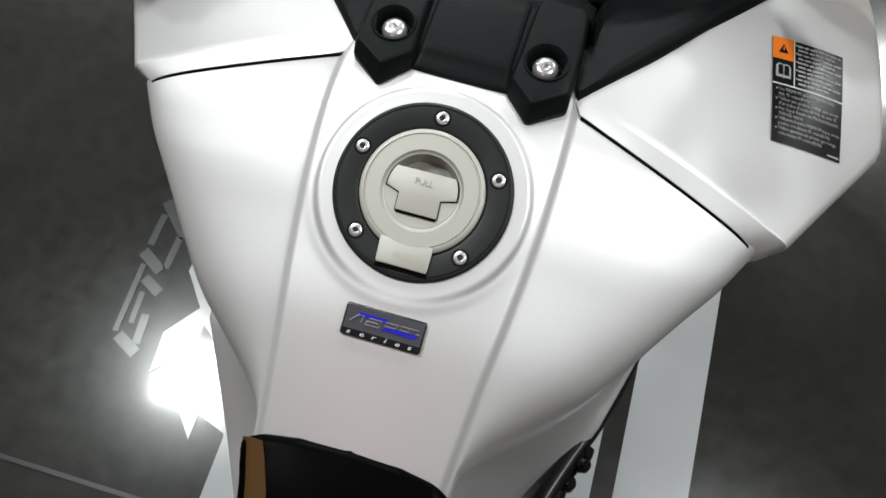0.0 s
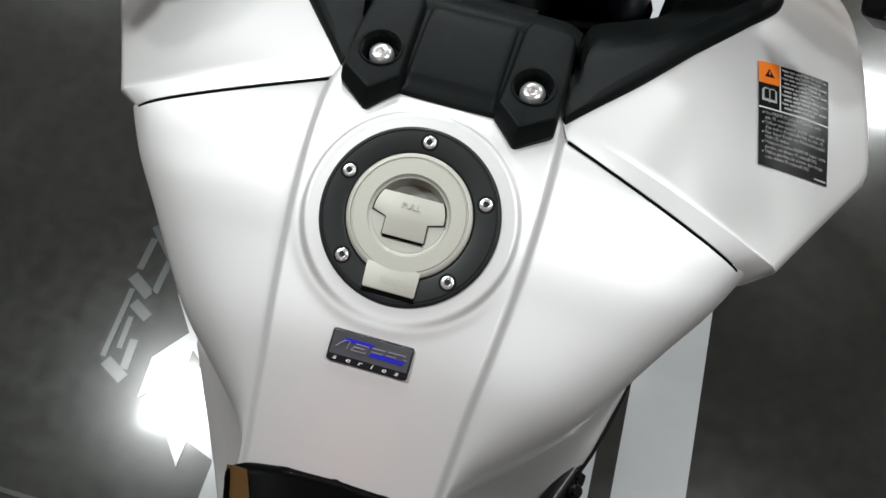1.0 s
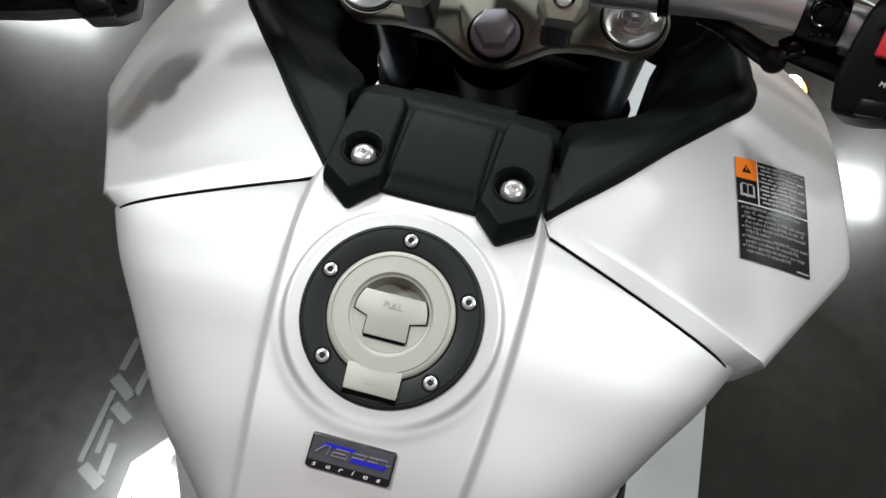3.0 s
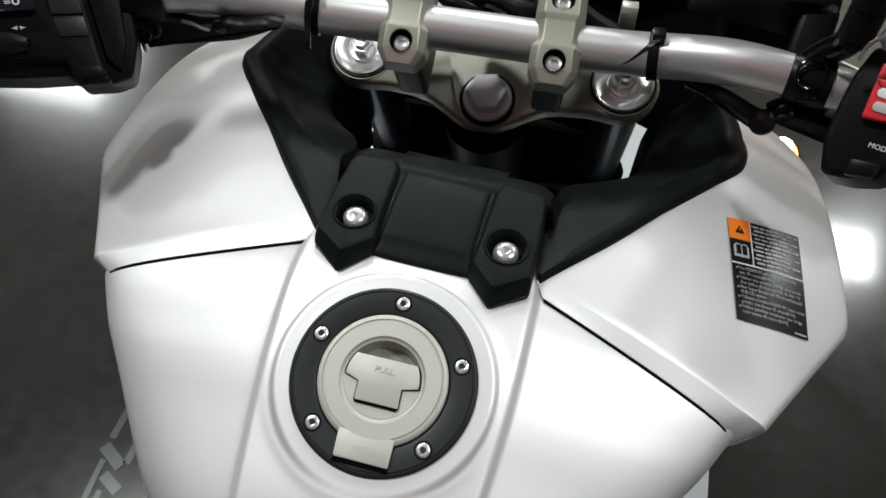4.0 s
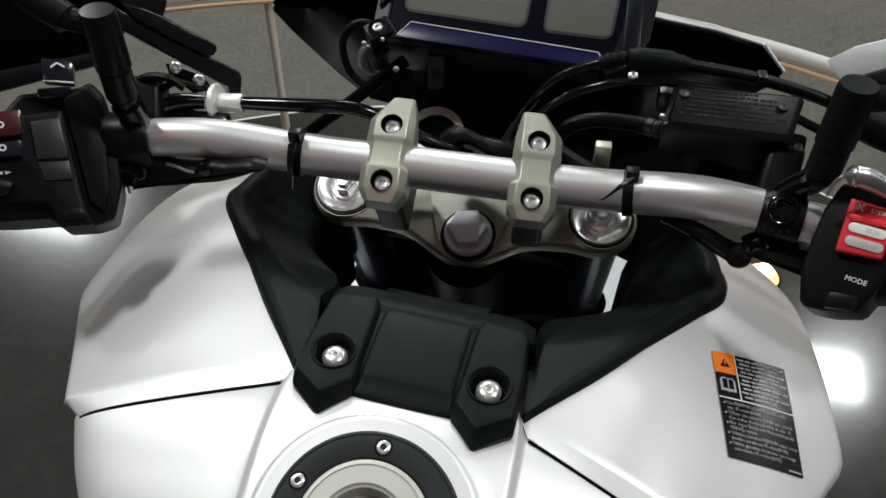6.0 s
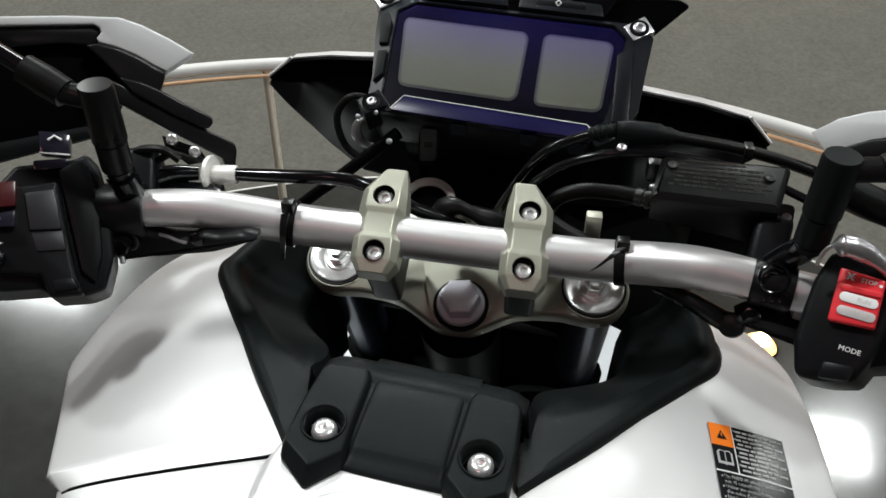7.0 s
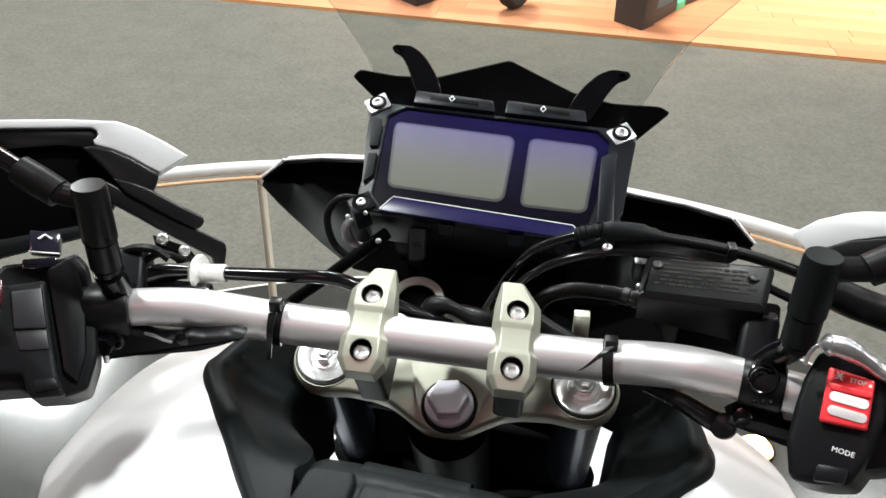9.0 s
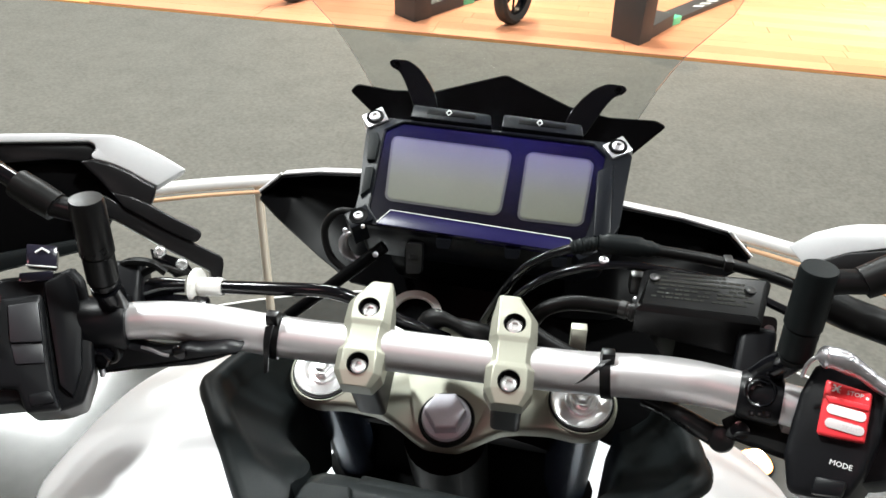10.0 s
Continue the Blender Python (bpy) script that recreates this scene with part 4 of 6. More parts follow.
part("stem_nut", bm, NUT, yoke, "hexagonal grey stem nut", STEER @ YOKE @ Matrix.Translation((0.0025, -0.0255, 0)) @ Matrix.Rotation(radians(8), 4, "Z"), smooth=0)
for sx in (-1, 1):
    at = STEER @ YOKE @ Matrix.Translation((sx * FORK_X, FORK_Y, 0))
    part("fork_socket", lathe([(0.0276, -0.02), (0.0276, -0.0052), (0.0268, -0.0040), (0.0256, -0.0042), (0.0256, -0.008)], 48, close=False), BEIGE, yoke, "", at)
    fork = part("fork_cap", lathe([(0.0240, -0.02), (0.0240, -0.0022), (0.0234, -0.0010), (0.0222, -0.0008), (0.0212, -0.0014), (0.0134, -0.0046), (0.0124, -0.0046), (0.0122, -0.0036), (0.0122, -0.0022), (0.0116, -0.0014), (0.0, -0.0018)], 64, close=False), CAPSTEEL, bike, "bright machined fork top cap", at)
    part("seal_ring", lathe([(0.0240, -0.005), (0.0242, -0.0026), (0.0254, -0.0026), (0.0258, -0.0046)], 48, close=False), DULL, fork, "thin black seal ring", at)
    part("preload_nut", lathe([(0.0092, -0.003), (0.0092, 0.0050), (0.0086, 0.0058), (0.0066, 0.0058), (0.0062, 0.0050), (0.0060, 0.0088), (0.0052, 0.0096), (0.0, 0.0096)], 6, close=False), CAPSTEEL, fork, "hexagonal preload adjuster", at, smooth=25)
    part("adjuster_slot", box(0.0080, 0.0012, 0.0006, 0, Matrix.Translation((0, 0, 0.0097))), DULL, fork, "dark screwdriver slot", at, smooth=0)
    part("fork_tube", lathe([(0.0215, -0.70), (0.0215, -0.03), (0.0235, -0.026), (0.0, -0.024)], 40, close=False), FORKBLUE, bike, "dark blue coated fork tube", at)
    part("fork_lower", lathe([(0.026, -0.78), (0.028, -0.70), (0.0295, -0.36), (0.0285, -0.33), (0.0215, -0.325)], 40, close=True), GLOSS, bike, "black fork slider", at)
low_outline = [(x, y * 0.8 - 0.004) for x, y in outline]
part("lower_yoke", prism(low_outline, -0.235, -0.200, 0.003), HOLLOW, bike, "black lower yoke", STEER @ YOKE)
part("steering_head", lathe([(0.034, -0.20), (0.034, -0.03), (0.0, -0.028)], 32, Matrix.Translation((0, -0.027, 0)), close=False), HOLLOW, bike, "black steering head", STEER @ YOKE)

# the bar
bar_mm = [(-380, 157.2, 74.5), (-300, 190, 72.8), (-250, 209.7, 71.8), (-212, 221.5, 71.3), (-187, 226.5, 70.7), (-168, 230, 67.8), (-150, 233.7, 63.2), (-132, 236.6, 58.8), (-115, 238.8, 55.4), (-87, 240, 53.0), (-50, 240, 51.7), (0, 240, 49.7), (50, 240, 47.7), (87, 240, 46.6), (105, 239.2, 47.4), (122, 237.3, 50.0), (140, 232, 55.2), (157, 227, 59.4), (175, 222.5, 61.2), (195, 217, 61.4), (219, 211.5, 60.8), (250, 202, 61.5), (300, 182.5, 63), (380, 149.5, 65.5)]
bar_xs = [p[0] / 1000 for p in bar_mm]
bar_pts = [(x, *(mellow(x, bar_xs, [p[k] / 1000 for p in bar_mm], 0.022) for k in (1, 2))) for x in np.linspace(-0.36, 0.36, 73)]
part("handlebar", tube(bar_pts, lambda k: 0.0146 - 0.0017 * soft((abs(k - 0.5) - 0.20) / 0.10), 32, 2), BAR, bike, "silver anodised handlebar tube", STEER)
CLAMPS = frame_of((0, 0.233, 0.0640), (1, 0, -0.032), (0, 0.875, 0.485))
for sx in (-1, 1):
    at = STEER @ CLAMPS @ Matrix.Translation((sx * 0.0505, 0, 0)) @ Matrix.Diagonal((sx, 1, 1, 1))
    clamp = empty("bar_clamp", bike)
    tagged(clamp, "faceted champagne alloy handlebar clamp with two bolts")
    bm = bmesh.new()
    cols = []
    # along the clamp: inner and outer half width, underside, top, chamfer
    for y, wi, wo, lo, hi, ch in ((-0.0338, 0.0104, 0.0104, -0.0185, -0.0022, 0.0028), (-0.0246, 0.0162, 0.0162, -0.0200, 0.0010, 0.0045), (-0.0095, 0.0164, 0.0164, -0.0260, 0.0030, 0.0055), (-0.0060, 0.0164, 0.0164, -0.0270, 0.0022, 0.0070), (0.0085, 0.0164, 0.0164, -0.0270, 0.0022, 0.0070), (0.0125, 0.0164, 0.0164, -0.0260, 0.0032, 0.0055), (0.0262, 0.0160, 0.0158, -0.0230, 0.0026, 0.0050), (0.0292, 0.0155, 0.0140, -0.0220, 0.0016, 0.0045), (0.0440, 0.0130, 0.0030, -0.0180, -0.0020, 0.0014), (0.0458, 0.0122, 0.0022, -0.0160, -0.0050, 0.0012)):
        cols.append([bm.verts.new(q) for q in ((-wi, y, lo), (-wi, y, hi - ch * 1.1), (-wi + ch, y, hi), (wo - ch, y, hi), (wo, y, hi - ch * 1.1), (wo, y, lo))])
    for a, b in zip(cols, cols[1:]):
        for i in range(6):
            bm.faces.new((a[i], a[(i + 1) % 6], b[(i + 1) % 6], b[i]))
    bm.faces.new(cols[0])
    bm.faces.new(cols[-1])
    bmesh.ops.bevel(bm, geom=list(bm.edges), offset=0.0005, segments=1, affect="EDGES")
    for by in (-0.0192, 0.0222):
        bm = carve(bm, lathe([(0.0, -0.0072), (0.0070, -0.0072), (0.0074, 0.0), (0.0080, 0.0040), (0.0080, 0.012), (0.0, 0.012)], 36, Matrix.Translation((0, by, 0)), close=False))
    part("clamp_body", bm, BEIGE, clamp, "", at, smooth=14)
    for by in (-0.0192, 0.0222):
        # black liner puts shade into the bored alloy recess
        part("recess_shade_liner", lathe([(0.0077, 0.0016), (0.0075, 0.0010), (0.0072, -0.0010), (0.0069, -0.0070), (0.0, -0.0070)], 36, close=False), HOLLOW, clamp, "black liner standing in for the recess's shade", at @ Matrix.Translation((0, by, 0.0)))
        socket_bolt("bolt", clamp, at @ Matrix.Translation((0, by, -0.0040)), 0.0057, "bright socket bolt", dome=0.12, socket=0.46)
    part("clamp_shadow_gap", box(0.0275, 0.050, 0.004, 0.001, Matrix.Translation((0, 0.002, -0.0225))), HOLLOW, clamp, "dark split line of the clamp", at)
    part("clamp_post", stack([(rounded([(-0.011, -0.026), (0.011, -0.026), (0.012, 0.022), (-0.012, 0.022)], 0.004), z) for z in (-0.085, -0.024)]), DULL, clamp, "black rubber-mounted post", at)

# ---- instrument, cowl, screen, fairing ----
DASH = frame_of((0, 0.4 * 0.878 + 0.0907 * 0.479, 0.4 * 0.479 - 0.0907 * 0.878), (1, 0, 0), (0, 0.878, 0.479))  # y = 0 lies 0.4 up the plane
dash = empty("instrument", bike)
tagged(dash, "rectangular black instrument with two blank grey displays")


def dpts(*pts):
    return [(x / 1000, y / 1000 - 0.4) for x, y in pts]


D = LIFT @ DASH
OUTER = dpts((-101, 452), (-109.5, 443), (-105, 410), (-98, 372), (-97, 352), (-90, 342), (88, 342), (103, 350), (112, 372), (114, 410), (116, 441), (104, 452))
INNER = dpts((-78, 448), (-92, 437), (-90, 410), (-87, 372), (-86, 358), (-76, 346), (72, 345), (87, 356), (90, 372), (93, 410), (95, 436), (84, 447))
part("housing", prism(OUTER, -0.045, -0.0015, 0.003), SLATE, dash, "", D)
bm = bmesh.new()
loops = [[bm.verts.new((x, y, z)) for x, y in pts] for pts, z in ((OUTER, -0.004), (OUTER, 0.0016), (INNER, 0.0030), (INNER, -0.002))]
for a, b in zip(loops, loops[1:]):
    for i in range(len(a)):
        bm.faces.new((a[i], a[(i + 1) % len(a)], b[(i + 1) % len(a)], b[i]))
bmesh.ops.recalc_face_normals(bm, faces=bm.faces)
bmesh.ops.bevel(bm, geom=[e for e in bm.edges if len(e.link_faces) == 2], offset=0.0008, segments=2, affect="EDGES")
part("front_frame", bm, SLATE, dash, "slate black chamfered frame", D, smooth=35)
part("bezel", prism([(x * 1.03, y * 1.03) for x, y in INNER], -0.006, 0.0004), NAVY, dash, "glossy navy bezel, blue reflection painted in", D, smooth=0)
for pts in (((-82, 433), (15, 432), (18.5, 427), (19, 372), (15, 367), (-72, 368), (-76, 372), (-84, 428)), ((35, 433), (82, 432), (86, 428), (84, 371), (80, 367), (36, 366), (33, 370), (31, 429))):
    glass = rounded([Vector(p) for p in dpts(*pts)][::-1], 0.0030, 3)
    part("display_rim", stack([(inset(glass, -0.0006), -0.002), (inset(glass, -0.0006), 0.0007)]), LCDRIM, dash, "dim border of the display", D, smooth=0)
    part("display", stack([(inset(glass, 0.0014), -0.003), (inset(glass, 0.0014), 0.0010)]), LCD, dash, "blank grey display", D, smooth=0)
# the lower lip with its fine pale line
part("lower_lip", prism(dpts((-67, 357), (76, 353), (84, 341), (-76, 343)), -0.004, 0.0034, 0.0006), LIPSHEEN, dash, "lower lip with a blue reflection in its colour", D)
line = [Vector((x, y, 0.0036)) for x, y in dpts((-76, 344), (-67.7, 357), (76, 353), (82, 346))]
part("pale_line", tube(line, 0.0004, 6, straight=True), WHITE, dash, "fine pale line", D)
for x, y, sx in ((-103.6, 448.5, -1), (103.6, 446, 1), (-91.5, 347, -1), (88, 347, 1)):
    c = Matrix.Translation((x / 1000, y / 1000 - 0.4, 0))
    part("corner_ear", prism([(-0.0125, 0), (-0.003, -0.0125), (0.0125, -0.001), (0.003, 0.0125)], -0.02, 0.0044, 0.0012), SLATE if y < 400 else STEEL, dash, "corner lug", D @ c)
    part("ear_recess", lathe([(0.0078, 0.0040), (0.0076, 0.0050), (0.0066, 0.0047), (0, 0.0047)], 28, close=False), HOLLOW, dash, "", D @ c)
    socket_bolt("screw", dash, D @ c @ Matrix.Translation((0, 0, 0.0048)), 0.0050 if y > 400 else 0.0040, "bright screw", STEEL, dome=0.2, socket=0.45)
for pts in (((-105, 432), (-97, 432), (-93.5, 424), (-92, 403), (-99, 402)), ((-98, 394), (-91, 396), (-89, 374), (-95, 366))):
    part("side_button", prism(dpts(*pts), -0.004, 0.0056, 0.0007), BLACK, dash, "black side button", D)
part("right_cheek", prism(dpts((102, 428), (90, 420), (93, 358), (106, 358)), -0.01, 0.0040, 0.0015), SLATE, dash, "", D)
for a, b in ((-73, -2), (6, 75)):
    part("top_tab", prism(dpts((a, 466), (b - 3, 464), (b, 452), (a, 452)), -0.02, 0.0060, 0.0020), SLATE, dash, "raised top button bar", D)
    part("tab_inset", prism(dpts((a + 14, 461.5), (b - 15, 460.5), (b - 15, 456.5), (a + 14, 457)), 0.003, 0.0064, 0.0003), HOLLOW, dash, "", D)
    c = Vector(((a + b) / 2000 - 0.003, 0.0600, 0.0067))
    mark = [c + Vector((0.0022 * dx, 0.0030 * dy, 0)) for dx, dy in ((0, 1), (1, 0), (0, -1), (-1, 0), (0, 1))]
    part("diamond_mark", tube(mark, 0.0004, 5, straight=True), WHITE, dash, "small white diamond mark", D)
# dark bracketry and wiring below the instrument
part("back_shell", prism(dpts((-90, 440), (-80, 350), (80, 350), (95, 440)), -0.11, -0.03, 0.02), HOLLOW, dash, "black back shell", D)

# the cowl behind the instrument
cowl_m = frame_of((0, 0.4810, 0.1460), (1, 0, 0), (0, 0.0233, 0.0161 + 0.0350))
flat_cowl = rounded([(x / 1000, y / 1000) for x, y in ((-141.2, -3.0), (-118.8, -20.0), (-45.3, -41.0), (56.4, -43.0), (117.0, -32.5), (143.2, -4.5), (134.0, -0.2), (94.3, -2.0), (59.6, 3.5), (0.4, 25.5), (-63.6, 4.2), (-102.4, 1.8), (-135.0, 4.0))], 0.0035, 3)
bm = stack([(inset(flat_cowl, 0.0012), -0.0045), (flat_cowl, -0.0035), (flat_cowl, -0.0010), (inset(flat_cowl, 0.0012), 0.0)])
part("screen_cowl", bm, PITCH, bike, "matt black angular cowl", LIFT @ cowl_m, smooth=30)
for sx in (-1, 1):
    arm = empty("screen_bracket", bike)
    tagged(arm, "black screen bracket arm")
    shape = [(-105.8, 25.4), (-103.1, 28.6), (-88.6, 29.1), (-77.9, 23.6), (-68.7, 14.0), (-60.7, 2.6), (-55.4, -11.6), (-75.0, -18.4), (-82.5, -4.0), (-89.4, 9.5), (-95.7, 18.6), (-102.9, 21.2)]
    if sx > 0:
        shape = [(-x, y - 3.0) for x, y in shape[::-1]]
    strip = rounded([(x / 1000, y / 1000) for x, y in shape[::-1]], 0.0040, 3)
    part("arm", stack([(inset(strip, 0.0007), 0.0012), (strip, 0.0018), (strip, 0.0040), (inset(strip, 0.0007), 0.0046)]), GLOSS, arm, "", LIFT @ cowl_m, smooth=40)
    tip = LIFT @ cowl_m @ Matrix.Translation((sx * 0.0985, 0.0245 if sx < 0 else 0.0215, 0.0046))
    part("arm_hole", lathe([(0.0034, 0.0), (0.0032, 0.0007), (0.0024, 0.0008), (0.0022, 0.0), (0.0, 0.0)], 20, close=False), HOLLOW, arm, "dark fixing hole", tip)

# the clear screen
GLASS = bpy.data.materials.new("clear_screen_plastic")
GLASS.use_nodes = True
g = GLASS.node_tree.nodes["Principled BSDF"]
g.inputs["Base Color"].default_value, g.inputs["Roughness"].default_value = (0.72, 0.745, 0.74, 1), 0.03
g.inputs["Transmission Weight"].default_value, g.inputs["IOR"].default_value = 1.0, 1.03
rows = []
for j in range(15):
    k = j / 14
    z = 0.120 + 0.26 * k
    w = lerp(z, (0.12, 0.145, 0.18, 0.21, 0.25, 0.30, 0.38), (0.112, 0.119, 0.130, 0.143, 0.170, 0.185, 0.16))
    y = 0.535 - 0.13 * k
    rows.append([(w * math.sin(a) / math.sin(1.1), y - 0.07 * (1 - math.cos(a)), z) for a in np.linspace(-1.1, 1.1, 23)])
screen = part("windscreen", sheet(rows, 0.0015), GLASS, bike, "lightly smoked clear plastic windscreen", LIFT, smooth=60)
screen.visible_shadow = False
SMOKE = material("smoked_edge_plastic", (0.24, 0.24, 0.24), 0.5, 0, stain=0.1, stain_size=20)
for k in (0, -1):
    part("screen_edge", tube([row[k] for row in rows], 0.0003, 6, straight=True), SMOKE, bike, "thin dark screen edge", LIFT)

# the fairing wings: black inside, silver-white outside
for sx in (-1, 1):
    top_edge = [(0.060, 0.480, 0.070), (0.117, 0.4452, 0.0775), (0.170, 0.4640, 0.0635), (0.2150, 0.4800, 0.0475), (0.2185, 0.4805, 0.0440), (0.2372, 0.4720, 0.0285)]
    low_edge = [(0.060, 0.40, -0.02), (0.117, 0.395, -0.010), (0.155, 0.4150, 0.000), (0.200, 0.4450, 0.010), (0.2150, 0.4540, 0.0150), (0.2360, 0.4680, 0.0230)]
    a, b = ([Vector(p).lerp(Vector(q), k / 6) for p, q in zip(e, e[1:]) for k in range(6)] + [Vector(e[-1])] for e in (top_edge, low_edge))
    rows = [[p.lerp(q, k / 8) + Vector((0, 0.03 * math.sin(math.pi * k / 8), 0)) for k in range(9)] for p, q in zip(a, b)]
    part("fairing_lining", sheet([[(sx * p.x, p.y, p.z) for p in row] for row in rows], 0.003), PITCH, bike, "black inner fairing lining", LIFT, smooth=60)
    rows = [[p + Vector((0.0015, 0.004 + 0.012 * k, -0.0006 - 0.0018 * k * k)) for k in range(9)] for p in a if p.x < 0.2155]
    part("fairing_edge", tube([(sx * (p.x + 0.0008), p.y + 0.0010, p.z + 0.0012) for p in a[18:]], 0.0014, 8, straight=True), SILVER, bike, "bright rim of the fairing tip", LIFT)
    part("fairing_skin", sheet([[(sx * p.x, p.y, p.z) for p in row] for row in rows], 0.003), SILVER, bike, "silver-white outer fairing skin", LIFT, smooth=60)

# ---- controls on the bar ----
def flat_piece(name, frame_m, outline_mm, low, high, mat, parent, label="", bevel=0.0015, segs=2):
    """A piece outlined in millimetres in the frame's plane."""
    return part(name, prism([(x / 1000, y / 1000) for x, y in outline_mm], low, high, bevel, segs=segs), mat, parent, label, STEER @ frame_m, smooth=40)


LS = frame_of((-0.2910, 0.1940, 0.0765), (0.09, 0.05, -0.016), (0, 0.78, 0.62)) @ Matrix.Scale(1.15, 4)
RS = frame_of((0.2720, 0.1940, 0.0765), (0.09, -0.05, 0.016), (0, 0.78, 0.62)) @ Matrix.Scale(1.15, 4)
SWITCH = material("soft_black_switch_plastic", (0.0048, 0.0050, 0.0060), 0.36, 0, spec=0.145, grain=0.12, grain_size=900, stain=0.1, stain_size=25, bump=0.00004)
SWGLOSS = material("gloss_switch_plastic", (0.015, 0.014, 0.024), 0.15, 0, stain=0.15, stain_size=60)
DARKRED = material("dark_red_plastic", (0.06, 0.008, 0.010), 0.25, 0, stain=0.1, stain_size=50)
FAINT = material("faint_grey_print", (0.56, 0.54, 0.54), 0.35, 0, stain=0.06, stain_size=40)
PILL = material("grey_pill_print", (0.50, 0.46, 0.46), 0.35, 0, stain=0.06, stain_size=40)
GREYBTN = material("slate_button_plastic", (0.0085, 0.0085, 0.0115), 0.42, 0, grain=0.08, grain_size=900, stain=0.1, stain_size=40)

# left switch housing
sw = empty("left_switchgear", bike)
tagged(sw, "black handlebar switch housing with buttons")
flat_piece("housing", LS, [(-60, 0), (-12, 8), (4, 25), (35, 27), (42, 30), (48, 22), (52, -2), (51, -33), (45, -51), (34, -54), (16, -53), (13, -47), (-12, -46), (-60, -40)], -0.035, 0.019, SWITCH, sw, "", 0.004, 3)
flat_piece("front_face", LS, [(-60, 6), (-11, 10), (26, 12.4), (28, -14), (30.6, -42), (34, -54), (16.6, -53.5), (12.7, -40), (-11, -36), (-60, -30)], 0.015, 0.027, SWITCH, sw, "", 0.003, 3)
flat_piece("back_edge", LS, [(26, 20), (38, 26), (43, 20), (46, -4), (45, -32), (40, -48), (33, -40), (30, -14)], 0.012, 0.0235, SWITCH, sw, "", 0.003)
flat_piece("button", LS, [(8.9, 6.3), (24.2, 7.6), (26, -16), (9.8, -15)], 0.025, 0.0300, GREYBTN, sw, "flat slate button")
flat_piece("button", LS, [(10, -15.4), (26, -16.4), (27.1, -27.8), (12.0, -27.1)], 0.025, 0.0285, GREYBTN, sw, "flat slate button")
flat_piece("flash_trigger", LS, [(17.5, 45.0), (34.5, 42.4), (33.3, 28.6), (17.3, 31.2)], 0.010, 0.020, SWGLOSS, sw, "gloss black trigger with a white chevron", 0.002)
flat_piece("trigger_line", LS, [(17.4, 31.8), (33.3, 29.6), (33.3, 28.7), (17.3, 30.9)], 0.0195, 0.0207, WHITE, sw, "pale line", 0.0002)
chev = [Vector((x / 1000, y / 1000, 0.0206)) for x, y in ((22.4, 38.6), (25.9, 41.0), (29.6, 38.2))]
part("chevron", tube(chev, 0.0007, 6, straight=True), WHITE, sw, "white chevron", STEER @ LS)
flat_piece("trigger_foot", LS, [(13.7, 26.8), (31.8, 27.2), (31.6, 21.0), (13.7, 20.5)], 0.012, 0.022, SWGLOSS, sw, "", 0.0015)
for pts, m_ in (([(-30, 12), (-6.7, 12.6), (5.7, 13.2), (4.5, -1.2), (-8.7, -1.7), (-30, -2)], DARKRED), ([(-30, -5), (-9.1, -4.8), (4.2, -3.4), (2.9, -12.6), (-10.3, -12.4), (-30, -13)], SWGLOSS)):
    flat_piece("rocker", LS, pts, 0.025, 0.0325, m_, sw, "gloss rocker button with a lamp sign", 0.0015)
for x, y in ((-5.0, 5.0), (-5.4, -7.6)):
    part("lamp_sign", lathe([(0.0011, 0), (0.0019, 0), (0.0019, 0.0004), (0.0011, 0.0004), (0.0011, 0)], 14, close=False), WHITE, sw, "white lamp sign", STEER @ LS @ Matrix.Translation((x / 1000, y / 1000, 0.0325)))
    for k in (-1, 0, 1):
        flat_piece("sign_ray", LS, [(x - 5.5, y + 0.9 * k), (x - 2.6, y + 0.9 * k), (x - 2.6, y + 0.9 * k + 0.4), (x - 5.5, y + 0.9 * k + 0.4)], 0.0325, 0.0329, WHITE, sw, "", 0)
for dx in (-1, 1):
    flat_piece("arrow_sign", LS, [(-7.3 + dx * 0.6, -19.3), (-7.3 + dx * 3.6, -20.3), (-7.3 + dx * 0.6, -21.3)], 0.027, 0.0276, WHITE, sw, "white arrow sign", 0)
flat_piece("turn_switch", LS, [(-30, -22), (-12, -23), (-2, -27), (-4, -33), (-14, -34), (-30, -33)], 0.025, 0.036, SWITCH, sw, "black turn signal switch", 0.003)
flat_piece("horn_button", LS, [(18, -44), (29, -43), (32, -50), (19, -51)], 0.025, 0.0288, SWITCH, sw, "round-cornered horn button", 0.002)

